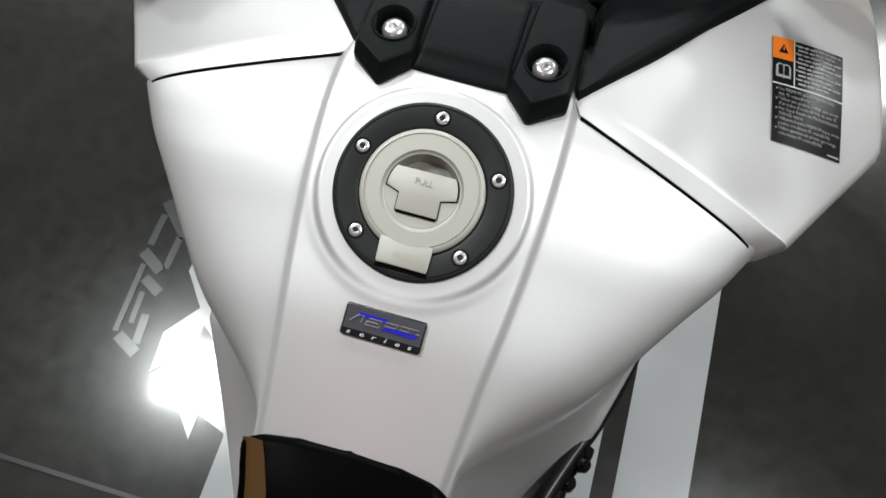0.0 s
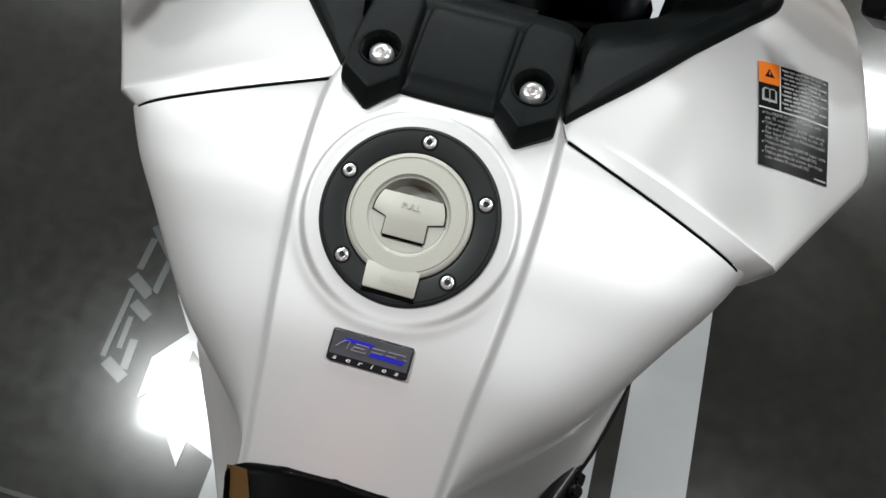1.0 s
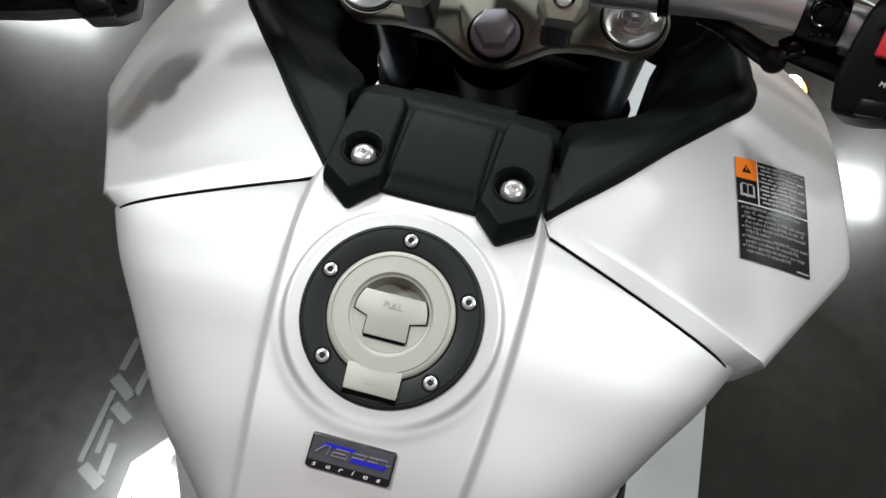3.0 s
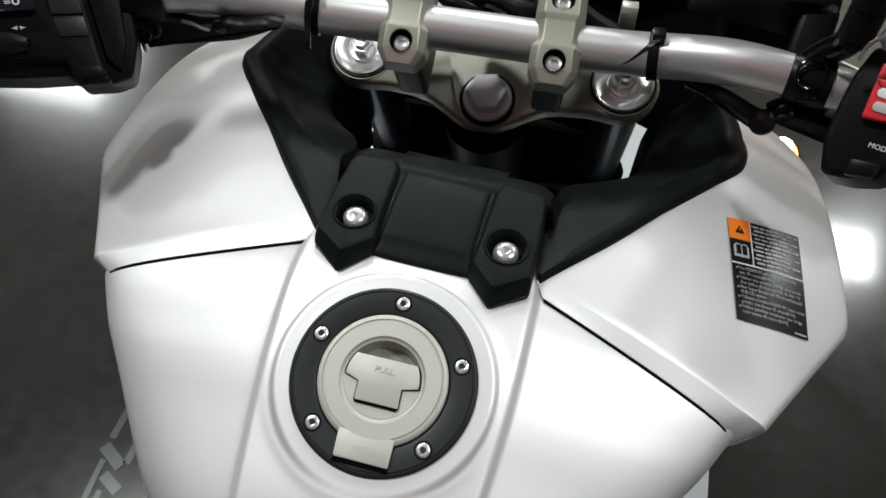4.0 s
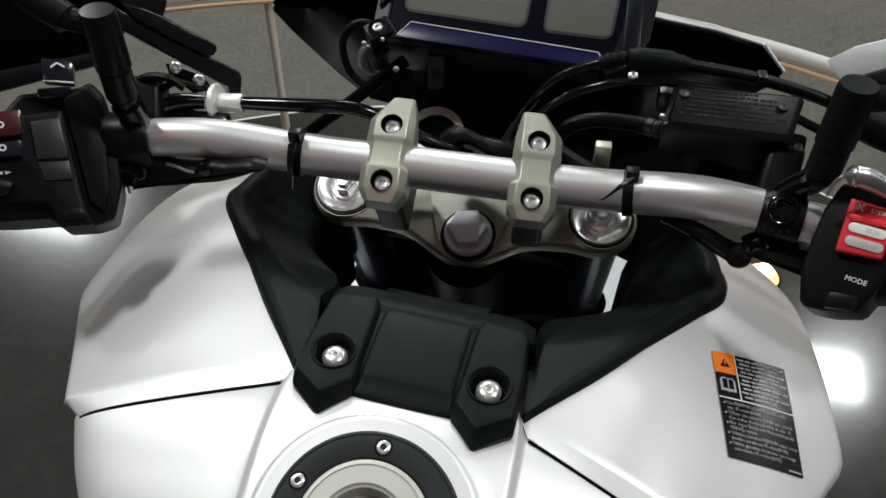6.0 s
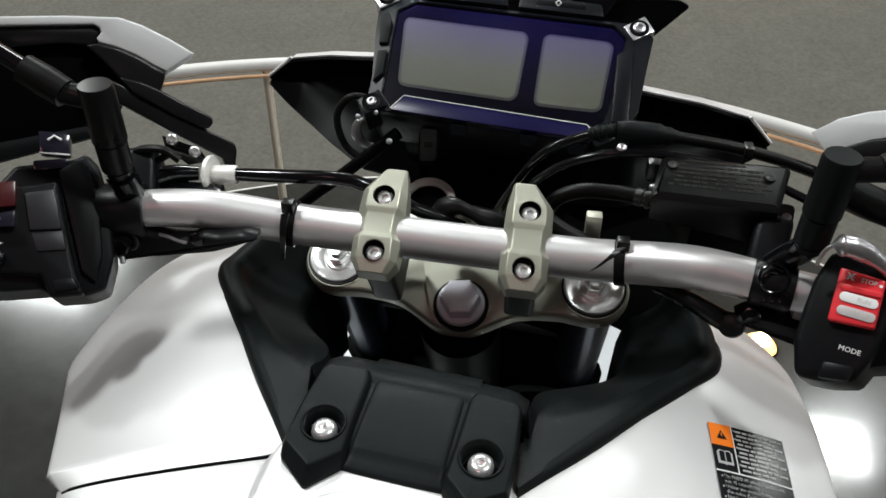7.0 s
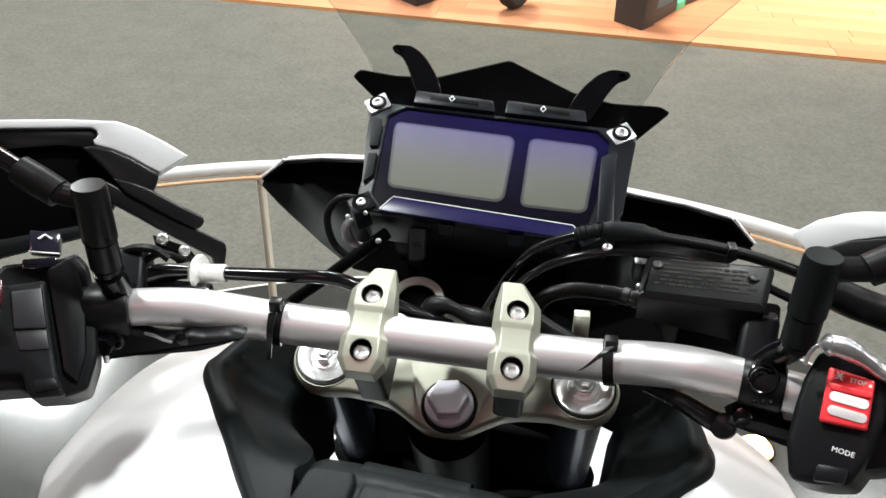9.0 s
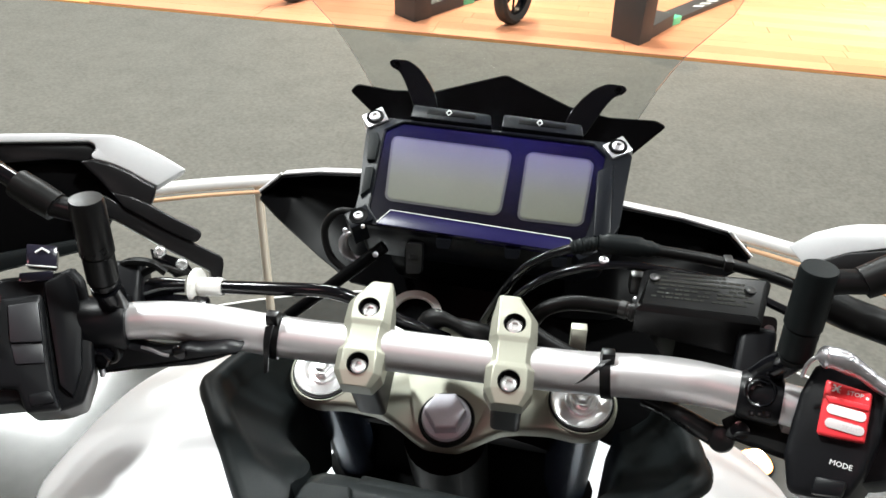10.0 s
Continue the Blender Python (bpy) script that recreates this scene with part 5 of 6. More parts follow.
# perches with the mirror bosses
BOSS = Vector((0.2190, 0.2100, 0.0))
for sx in (-1, 1):
    perch = empty("lever_perch", bike)
    tagged(perch, "black lever perch and mirror boss on the bar")
    d = Vector((sx * 0.045, -0.012, 0.002)).normalized()
    w = 0.016 if sx < 0 else 0.0125
    centre = Vector((-0.2270, 0.2165, 0.0714)) if sx < 0 else Vector((0.2060, 0.2145, 0.0611))
    ring = lathe([(0.0132, -w), (0.0178, -w), (0.0190, -w + 0.002), (0.0190, w - 0.002), (0.0178, w), (0.0132, w)], 36, close=False)
    if sx > 0:
        ring.transform(Matrix.Diagonal((0.80, 0.80, 1, 1)))
    part("clamp_ring", ring, SWITCH, perch, "black clamp ring", STEER @ along(centre, centre + d))
    part("clamp_block", box(0.030 if sx < 0 else 0.023, 0.040, 0.030, 0.005, segs=3), SWITCH, perch, "", STEER @ frame_of(centre + Vector((0, 0.028, 0.006)), d * sx, (0, 0.8, 0.6)))
    low = 0.1045
    boss = lathe([(0.0, low - 0.006), (0.0072, low - 0.006), (0.0092, low - 0.001), (0.0084, low - 0.0005), (0.0084, low + 0.0005), (0.0099, low + 0.001), (0.0100, low + 0.0195), (0.0092, low + 0.0200), (0.0092, low + 0.0210), (0.0108, low + 0.0215), (0.0106, 0.1618), (0.0098, 0.1644), (0.0, 0.1650)], 32, close=False)
    lift = Matrix.Translation((0.003, 0, 0.007) if sx < 0 else (-0.002, 0, -0.004))
    upright = Matrix.Rotation(radians(2.6), 4, "Y") if sx < 0 else Matrix()
    foot_at = Matrix.Translation((0, 0, 0.10))
    part("mirror_boss", boss, BLACK if sx > 0 else SATIN, perch, "round black mirror boss", STEER @ lift @ Matrix.Translation((sx * BOSS.x, BOSS.y, 0)) @ foot_at @ upright @ foot_at.inverted())
    neck = [(-0.2160, 0.2110, 0.1060), (-0.2170, 0.2150, 0.0960), (-0.2190, 0.2185, 0.0860), (-0.2210, 0.2210, 0.0740)] if sx < 0 else [(0.2170, 0.2110, 0.1010), (0.2155, 0.2150, 0.0900), (0.2100, 0.2190, 0.0800), (0.2050, 0.2220, 0.0700)]
    part("boss_neck", tube(neck, 0.0098 if sx < 0 else 0.0085, 16), GLOSS, perch, "", STEER)
    end = Vector((-0.2375, 0.2080, 0.1590) if sx < 0 else (0.2440, 0.2080, 0.1590))
    part("mirror_arm", tube([(sx * 0.2190, 0.2100, 0.154), (sx * 0.2310, 0.2090, 0.1570), end], 0.0072, 16), SATIN, perch, "", STEER @ lift)
    out_dir = Vector((sx * 0.80, 0.12, 0.42)).normalized()
    part("sleeve", tube([end - out_dir * 0.002, end + out_dir * 0.012, end + out_dir * 0.026], lambda k: 0.0098 - 0.0012 * abs(k - 0.5), 20), DULL, perch, "rubber sleeve", STEER @ lift)
    part("mirror_stem", tube([end, end + out_dir * 0.10, end + out_dir * 0.22], 0.0058, 14), GLOSS, perch, "thin black mirror stem", STEER @ lift)
    if sx < 0:
        side = frame_of((0, 0.212, 0), (1, 0, 0), (0, 0, 1))
        blade = rounded([(x / 1000, z / 1000) for x, z in ((-237, 30), (-226, 36.5), (-205, 39), (-186, 43), (-163, 48), (-145, 55.5), (-128, 63.8), (-140, 66), (-158, 62), (-168, 63), (-178, 58), (-192, 57), (-205, 59), (-220, 64), (-242, 62))], 0.003, 3)
        part("lever_pivot", stack([(inset(blade, 0.0015), -0.008), (blade, -0.006), (blade, 0.003), (inset(blade, 0.0018), 0.0052)]), SWITCH, perch, "black clutch lever pivot", STEER @ side)
        part("bolt", lathe([(0.0098, -0.006), (0.0098, 0.0015), (0.0088, 0.0026), (0.0070, 0.0028)], 30, close=False), SATIN, perch, "", STEER @ side @ Matrix.Translation((-0.2225, 0.0570, 0.008)))
        part("bolt", lathe([(0.0068, 0.0), (0.0068, 0.0070), (0.0058, 0.0082), (0, 0.0082)], 6, close=False), GLOSS, perch, "dark hexagonal bolt", STEER @ side @ Matrix.Translation((-0.2225, 0.0570, 0.010)), smooth=25)
        part("bolt", lathe([(0.0, 0.0), (0.0052, 0.0), (0.0050, 0.0020), (0.0030, 0.0036), (0, 0.0040)], 20, close=False), GLOSS, perch, "black rivet", STEER @ side @ Matrix.Translation((-0.1715, 0.0600, 0.0048)))
        # highlight along the lever pivot, added as a bright steel tube
        part("wire_highlight", tube([(-0.197, 0.2045, 0.0630), (-0.190, 0.2035, 0.0625), (-0.183, 0.2030, 0.0600), (-0.178, 0.2035, 0.0585)], 0.0011, 8), STEEL, perch, "bright thin tube standing in for a highlight", STEER)
        part("lever_tip", tube([(-0.2310, 0.205, 0.040), (-0.2315, 0.204, 0.034)], 0.0020, 10, straight=True), STEEL, perch, "small bright pin", STEER)
    else:
        plate_m = STEER @ Matrix.Translation((0.205, 0.200, 0.066)) @ Matrix.Rotation(radians(52), 4, "X")
        plate = rounded([(x / 1000, y / 1000) for x, y in ((-15.5, -15), (10.5, -16), (13.0, 17.7), (10.2, 26.5), (-4.6, 31.0), (-14.4, 24.2), (-17.4, -2.2))], 0.005, 4)
        bm = stack([(plate, -0.022), (plate, -0.0040), (inset(plate, 0.0012), -0.0008), (inset(plate, 0.0032), 0.0012), (inset(plate, 0.0050), 0.0018)])
        bm = carve(bm, lathe([(0.0, -0.0040), (0.0074, -0.0040), (0.0080, 0.0015), (0.0080, 0.01), (0.0, 0.01)], 32, Matrix.Translation((-0.003, 0.0095, 0)), close=False))
        part("clamp_plate", bm, GLOSS, perch, "black front half of the clamp", plate_m, smooth=40)
        socket_bolt("bolt", perch, plate_m @ Matrix.Translation((-0.003, 0.0095, -0.0030)), 0.0062, "black socket bolt", GLOSS, dome=0.15, socket=0.45)
        part("bolt_rim", lathe([(0.0078, 0.0006), (0.0080, 0.0022), (0.0088, 0.0026), (0.0096, 0.0020), (0.0098, 0.0008)], 32, close=False), GLOSS, perch, "raised rim round the bolt", plate_m @ Matrix.Translation((-0.003, 0.0095, 0)))
        for k in (-1, 0, 1):
            part("cast_mark", box(0.0034, 0.0040, 0.0008, 0.0002, Matrix.Translation((-0.003 + 0.0048 * k, -0.0040, 0.0018))), GLOSS, perch, "", plate_m)
        part("pivot_link", tube([(0.140, 0.232, 0.036), (0.152, 0.222, 0.039), (0.162, 0.214, 0.040), (0.174, 0.210, 0.0355), (0.186, 0.210, 0.0290)], lambda k: 0.0048 + 0.0026 * k, 16), SATIN, perch, "black lever link", STEER)
        part("pivot_knob", lathe([(0.0, -0.009), (0.0074, -0.009), (0.0084, -0.006), (0.0084, 0.006), (0.0072, 0.008), (0.0035, 0.009), (0.0, 0.009)], 24, close=False), SATIN, perch, "", STEER @ frame_of((0.1870, 0.2080, 0.0300), (1, -0.2, 0), (0, 0.6, 0.8)))
        part("pivot_knob", lathe([(0.0, -0.006), (0.0056, -0.006), (0.0064, 0.0), (0.0056, 0.006), (0.0, 0.0068)], 20, close=False), GLOSS, perch, "", STEER @ frame_of((0.1965, 0.2070, 0.0400), (1, -0.2, 0), (0, 0.6, 0.8)))
        foot = rounded([(x / 1000, z / 1000) for x, z in ((186, 37), (205, 35), (226, 28), (240, 18), (258, 12), (250, 28), (238, 38), (222, 41), (206, 45), (194, 45))], 0.004, 3)
        part("lever_foot", stack([(foot, -0.010), (foot, 0.003), (inset(foot, 0.002), 0.006)]), SATIN, perch, "black lever foot", STEER @ frame_of((0, 0.206, 0), (1, 0, 0), (0, 0, 1)))
        part("cable_boss", stack([(rounded([(-0.0065, -0.0060), (0.0060, -0.0055), (0.0070, 0.0050), (0.0, 0.0075), (-0.0065, 0.0050)], 0.002), z) for z in (-0.004, 0.004)]), IVORY, perch, "pale alloy cable boss", STEER @ frame_of((0.2285, 0.2120, 0.0425), (1, 0, -0.1), (0, 0.3, 0.95)))

# clutch cable and its adjuster
clutch = empty("clutch_cable", bike)
tagged(clutch, "black clutch cable with a bright adjuster wheel")
ca, cb = Vector((-0.1860, 0.262, 0.0750)), Vector((-0.1600, 0.262, 0.0770))
part("adjuster_wheel", lathe([(0.0, 0.0040), (0.0130, 0.0040), (0.0137, 0.0048), (0.0137, 0.0066), (0.0130, 0.0074), (0, 0.0074)], 40, close=False), IVORY, clutch, "bright knurled adjuster wheel", STEER @ along(ca, cb))
part("adjuster_barrel", lathe([(0.0, 0.0), (0.0030, 0.0), (0.0030, 0.004), (0.0068, 0.009), (0.0068, 0.0245), (0.0060, 0.0260), (0, 0.026)], 24, close=False), IVORY, clutch, "bright adjuster barrel", STEER @ along(ca, cb))
part("cable_sleeve", tube([(-0.1625, 0.2620, 0.0768), (-0.1233, 0.2620, 0.0792), (-0.0860, 0.2640, 0.0795), (-0.0640, 0.2660, 0.0730), (-0.03, 0.272, 0.052), (0.0, 0.285, 0.03)], 0.0050, 14), GLOSS, clutch, "gloss black cable sleeve", STEER)
part("lever_pivot", tube([(-0.232, 0.235, 0.083), (-0.219, 0.246, 0.078), (-0.205, 0.255, 0.078), (-0.190, 0.262, 0.075)], lambda k: 0.0095 - 0.004 * k, 14), GLOSS, clutch, "black lever pivot", STEER)
part("wire", tube([(-0.236, 0.25, 0.090), (-0.222, 0.25, 0.100), (-0.205, 0.25, 0.1010), (-0.195, 0.25, 0.094)], 0.0030, 8), DULL, clutch, "", STEER)
part("wire", tube([(-0.236, 0.25, 0.080), (-0.215, 0.25, 0.0900), (-0.200, 0.25, 0.098), (-0.190, 0.26, 0.088)], 0.0026, 8), DULL, clutch, "", STEER)
part("lever_bracket", box(0.045, 0.020, 0.012, 0.003, Matrix.Translation((-0.190, 0.245, 0.0675))), GLOSS, clutch, "", STEER)

# hand guards
HL = frame_of((-0.22, 0.32, 0.12), (0.8, 0.45, -0.1), (-0.15, 0.5, 0.85))
HR = frame_of((0.22, 0.32, 0.12), (0.8, -0.45, 0.1), (0.15, 0.5, 0.85))
guard = empty("hand_guard", bike)
tagged(guard, "black hand guard with a silver-white shell")
SHELL = material("pale_guard_shell", (0.66, 0.67, 0.68), 0.4, 0.2, grain=0.03, stain=0.04, stain_size=15)
flat_piece("shell", HL, [(-230, 47), (-112.6, 49.5), (-70, 48.3), (-35.6, 45.6), (-20.8, 39.7), (-2.2, 28.4), (13.5, 17.0), (-8.5, 5.2), (-16.6, 10.3), (-27.5, 18.1), (-40.3, 24.9), (-51.4, 28.4), (-52.6, 31.7), (-48.7, 35.6), (-49.5, 39.2), (-53.0, 41.5), (-113.4, 43.3), (-230, 41)], -0.03, 0.0, SHELL, guard, "silver-white guard shell", 0.0014, 3)
flat_piece("lip", HL, [(-230, 40.6), (-113.4, 42.9), (-53.5, 41.0), (-49.9, 38.7), (-49.3, 35.6), (-53.2, 31.5), (-52.1, 28.0), (-60.9, 27.8), (-75.5, 30.0), (-115.5, 28.5), (-230, 26)], -0.028, -0.004, SATIN, guard, "black inner lip", 0.0016)
flat_piece("body", HL, [(-52.1, 28.0), (-40.3, 24.5), (-27.5, 17.7), (-16.6, 9.9), (-9.0, 4.6), (-10.4, -0.5), (-14.2, -8.6), (-22.3, -12.0), (-31.8, -8.9), (-40.5, 0.4), (-48.6, 12.4), (-61.0, 26.9)], -0.028, 0.003, SATIN, guard, "black guard body", 0.0026, 3)
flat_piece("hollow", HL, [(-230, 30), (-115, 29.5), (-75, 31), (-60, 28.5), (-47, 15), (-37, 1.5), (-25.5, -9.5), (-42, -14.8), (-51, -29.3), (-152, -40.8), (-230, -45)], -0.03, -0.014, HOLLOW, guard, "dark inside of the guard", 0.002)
flat_piece("upper_rail", HL, [(-41.5, 2.4), (-28.1, -1.5), (-15.1, -8.3), (-0.2, -18.8), (17.6, -29.8), (19.8, -32.4), (19.5, -36.0), (16.5, -39.1), (10.6, -38.6), (-9.3, -26.6), (-33.3, -9.9)], -0.018, 0.007, SATIN, guard, "", 0.0034, 3)
flat_piece("lower_rail", HL, [(-66, 2), (-45.6, 0.6), (-31.1, -9.6), (-9.1, -25.7), (32.0, -51.0), (34.2, -53.6), (34.5, -58.4), (31.2, -72.5), (27.5, -73.6), (24.7, -71.0), (23.7, -62.6), (-11.0, -39.7), (-42.0, -17.2), (-66, -8)], -0.018, 0.004, SATIN, guard, "", 0.0034, 3)
flat_piece("bolt_plate", HL, [(-18.3, -41.5), (7.1, -53.4), (12.4, -64.0), (-2.2, -65.5), (-17.1, -50.2)], -0.006, 0.003, GLOSS, guard, "", 0.001)
for x, y in ((-11.4, -44.8), (3.5, -55.6)):
    socket_bolt("bolt", guard, STEER @ HL @ Matrix.Translation((x / 1000, y / 1000, 0.0045)), 0.0046, "bright domed bolt", dome=0.6)
flat_piece("outer_bar", HL, [(-230, -44), (-150, -39), (-52, -28), (-50, -36), (-150, -54), (-230, -60)], -0.02, 0.0, BLACK, guard, "", 0.003)
guard = empty("hand_guard", bike)
tagged(guard, "black hand guard with a silver-white shell")
flat_piece("shell", HR, [(15.3, -5.2), (28.8, 6.9), (44.4, 14.8), (53.9, 17.9), (79, 22.8), (150, 30), (152, 16), (82.5, 7.9), (72.7, 5.8), (51.9, -2.0), (39.8, -9.4), (28.2, -16.1)], -0.03, 0.0, SHELL, guard, "silver-white guard shell", 0.0012)
flat_piece("body", HR, [(28.2, -16.5), (39.8, -9.8), (51.9, -2.4), (82.3, 7.4), (152, 15), (155, -10), (85.7, -8.0), (48.2, -17.2)], -0.028, 0.003, SATIN, guard, "black guard body", 0.0018)

# right switch housing
sw = empty("right_switchgear", bike)
tagged(sw, "black handlebar switch housing with a red engine switch")
flat_piece("housing", RS, [(-39, -5), (-35, 11.4), (-20.6, 12.3), (-6.5, 10.5), (-1.7, 3.4), (0.4, -15.7), (-2.4, -36), (-6.8, -49), (-20, -54), (-33, -55.6), (-39, -37.6), (-39.3, -20)], -0.035, 0.0225, SWITCH, sw, "", 0.0045, 3)
flat_piece("rear_half", RS, [(-36, 6), (-5, 6), (8, 0), (30, -4), (30, -28), (8, -34), (-4, -40), (-36, -40)], -0.036, 0.010, SWITCH, sw, "", 0.004)
flat_piece("engine_switch", RS, [(-27.9, 3.3), (-7.0, 2.2), (-5.3, -22.1), (-26.1, -24.2)], 0.020, 0.0275, RED, sw, "red engine switch", 0.0016, 3)
flat_piece("switch_step", RS, [(-27.2, -4.6), (-6.4, -4.2), (-6.2, -7.0), (-24, -8.0)], 0.026, 0.0290, RED, sw, "", 0.001)
for y0, x0, words, mat_ in ((-10.6, -15.5, "RUN", WHITE), (-17.4, -14.8, "START", PILL)):
    w, h = 8.2, 2.4
    pill = [(x0 + sx_ * (w - 1.6) + 2.4 * math.cos(a) * 0.9, y0 + h * math.sin(a)) for sx_, a in [(1, radians(k)) for k in range(-90, 91, 30)] + [(-1, radians(k)) for k in range(90, 271, 30)]]
    flat_piece("pill", RS, pill, 0.026, 0.0283, mat_, sw, "pale oblong switch mark", 0.0003)
    letters("switch_word", words, 0.0030, STEER @ RS @ Matrix.Translation(((x0 + 2.5) / 1000, y0 / 1000, 0.0284)), FAINT, sw, "grey word", 0.0001)
letters("switch_word", "STOP", 0.0031, STEER @ RS @ Matrix.Translation((-0.0137, -0.0008, 0.0277)), WHITE, sw, "white word", 0.0001)
letters("mode_word", "MODE", 0.0036, STEER @ RS @ Matrix.Translation((-0.0128, -0.0350, 0.0228)), WHITE, sw, "white word", 0.0001)
for a in (0, 60, 120, 45, -45):
    c = Vector((-0.0222, -0.0002, 0.0278))
    r = 0.0026 if a in (45, -45) else 0.0020
    v = Vector((math.cos(radians(a)), math.sin(radians(a)), 0)) * r
    part("stop_sign", tube([c - v, c + v], 0.00025, 5, straight=True), WHITE, sw, "white crossed loop sign", STEER @ RS)
part("white_dot", lathe([(0.0008, 0), (0.0008, 0.0004), (0, 0.0004)], 12, close=False), WHITE, sw, "", STEER @ RS @ Matrix.Translation((-0.0083, -0.0012, 0.0274)))
flat_piece("mode_button", RS, [(-22, -44), (-8, -42), (-9, -50), (-22, -53)], 0.018, 0.027, SWITCH, sw, "", 0.002)
part("brake_lever", tube([(0.2165, 0.190, 0.1000), (0.2172, 0.190, 0.1080), (0.2200, 0.190, 0.1135), (0.2250, 0.190, 0.1150), (0.2320, 0.190, 0.1145), (0.2400, 0.190, 0.1110), (0.2480, 0.188, 0.1070), (0.2600, 0.184, 0.1010), (0.300, 0.165, 0.092)], lambda k: 0.0012 + 0.0050 * soft((k - 0.26) / 0.12) * (1 - 0.35 * soft((k - 0.60) / 0.15)) * (1 + 0.03 * math.sin(37 * k) + 0.02 * math.sin(83 * k)), 18), STEEL, bike, "bright brake lever", STEER)
part("brake_light_hose", tube([(0.2250, 0.236, 0.124), (0.2343, 0.240, 0.1196), (0.2523, 0.240, 0.1120), (0.2684, 0.240, 0.1065), (0.31, 0.23, 0.098)], 0.0105, 18), DULL, bike, "black rubber sleeve", STEER)

# the brake fluid reservoir
RV = frame_of((0.1678, 0.2839, 0.1040), (1, 0, 0), (0, 0.985, 0.17)) @ Matrix.Scale(1.08, 4)
tank_box = empty("fluid_reservoir", bike)
tagged(tank_box, "black brake fluid reservoir with two lid screws")
DIMSTEEL = material("black_zinc_steel", (0.05, 0.05, 0.05), 0.35, 0.8, stain=0.15, stain_size=60)
LIDBLACK = material("smooth_black_reservoir", (0.0040, 0.0041, 0.0043), 0.34, 0, spec=0.12, grain=0.12, grain_size=900, stain=0.12, stain_size=40, rough_var=0.06)
LIDPRINT = material("worn_lid_print", (0.0120, 0.0125, 0.0100), 0.42, 0, spec=0.12, grain=0.5, grain_size=260, stain=0.5, stain_size=60)
lid_line = rounded([(x / 1000, y / 1000) for x, y in ((-37.6, -32.5), (36.0, -37.0), (47.6, 0.0), (46.4, 3.4), (-27.5, 5.6), (-29.8, 3.0))], 0.002, 3)
part("lid", stack([(lid_line, -0.0075), (lid_line, -0.0030), (inset(lid_line, 0.0006), -0.0024), (inset(lid_line, 0.0034), -0.0002), (inset(lid_line, 0.0040), 0.0)]), LIDBLACK, tank_box, "black lid with a chamfered rim", STEER @ RV, smooth=25)
printed = []
rng = random.Random(9)
for j in range(7):
    x = -27 + 0.9 * j
    while x < 31:
        w = 1.2 + 3.4 * rng.random()
        if rng.random() < 0.8:
            printed.append((x, -24.0 + 3.7 * j - 0.05 * x, w))
        x += w + 0.9
bm = bmesh.new()
for x, y, w in printed:
    bm.faces.new([bm.verts.new((a / 1000, b / 1000, 0.0003)) for a, b in ((x, y), (x + w, y - 0.06 * w), (x + w, y - 0.06 * w + 1.7), (x, y + 1.7))])
part("lid_print", bm, LIDPRINT, tank_box, "worn faint lid print", STEER @ RV, smooth=0)
body_line = inset(lid_line, 0.0010)
part("body", stack([(inset(body_line, 0.0030), lambda x, y: -0.0300 - 0.16 * x), (inset(body_line, 0.0008), lambda x, y: -0.0280 - 0.16 * x), (body_line, -0.0070)]), LIDBLACK, tank_box, "", STEER @ RV, smooth=35)
flat_piece("foot", RV, [(-20, 2), (44, 0), (36, -32), (-8, -29)], -0.058, -0.030, HOLLOW, tank_box, "", 0.003)
part("side_lug", stack([(rounded([(-0.006, -0.010), (0.007, -0.010), (0.006, 0.012), (-0.005, 0.012)], 0.004), z) for z in (-0.006, 0.004)]), SATIN, tank_box, "black side lug", STEER @ frame_of((0.2175, 0.2655, 0.0727), (0.9, -0.3, 0.1), (0, 0.75, 0.66)))
for x, y in ((-24.0, -6.0), (33.0, -11.0)):
    part("screw", lathe([(0.0, 0.0), (0.0034, 0.0), (0.0032, 0.0010), (0.0012, 0.0012), (0.0, 0.0004)], 20, close=False), DIMSTEEL, tank_box, "dim cross-head screw", STEER @ RV @ Matrix.Translation((x / 1000, y / 1000, 0.0004)))
part("side_bolt", lathe([(0, 0), (0.0034, 0), (0.0032, 0.002), (0, 0.003)], 16, close=False), STEEL, tank_box, "bright side bolt", STEER @ Matrix.Translation((0.2177, 0.2623, 0.0790)) @ Matrix.Rotation(radians(50), 4, "X"))
union = along((0.1440, 0.2952, 0.0593), (0.1246, 0.3033, 0.0584))
part("hose_union", lathe([(0.0, 0.0), (0.0052, 0.0), (0.0052, 0.0036), (0.0068, 0.0040), (0.0068, 0.0066), (0.0056, 0.0070), (0.0056, 0.0088), (0.0068, 0.0092), (0.0068, 0.0118), (0.0056, 0.0122), (0.0056, 0.0144), (0.0066, 0.0148), (0.0066, 0.0200), (0.0, 0.0200)], 24, close=False), DIMSTEEL, tank_box, "dull ribbed metal hose union", STEER @ union, smooth=30)
part("side_bracket", box(0.010, 0.014, 0.016, 0.003, Matrix.Translation((0.1330, 0.2960, 0.0880))), DIMSTEEL, tank_box, "dull metal bracket", STEER)

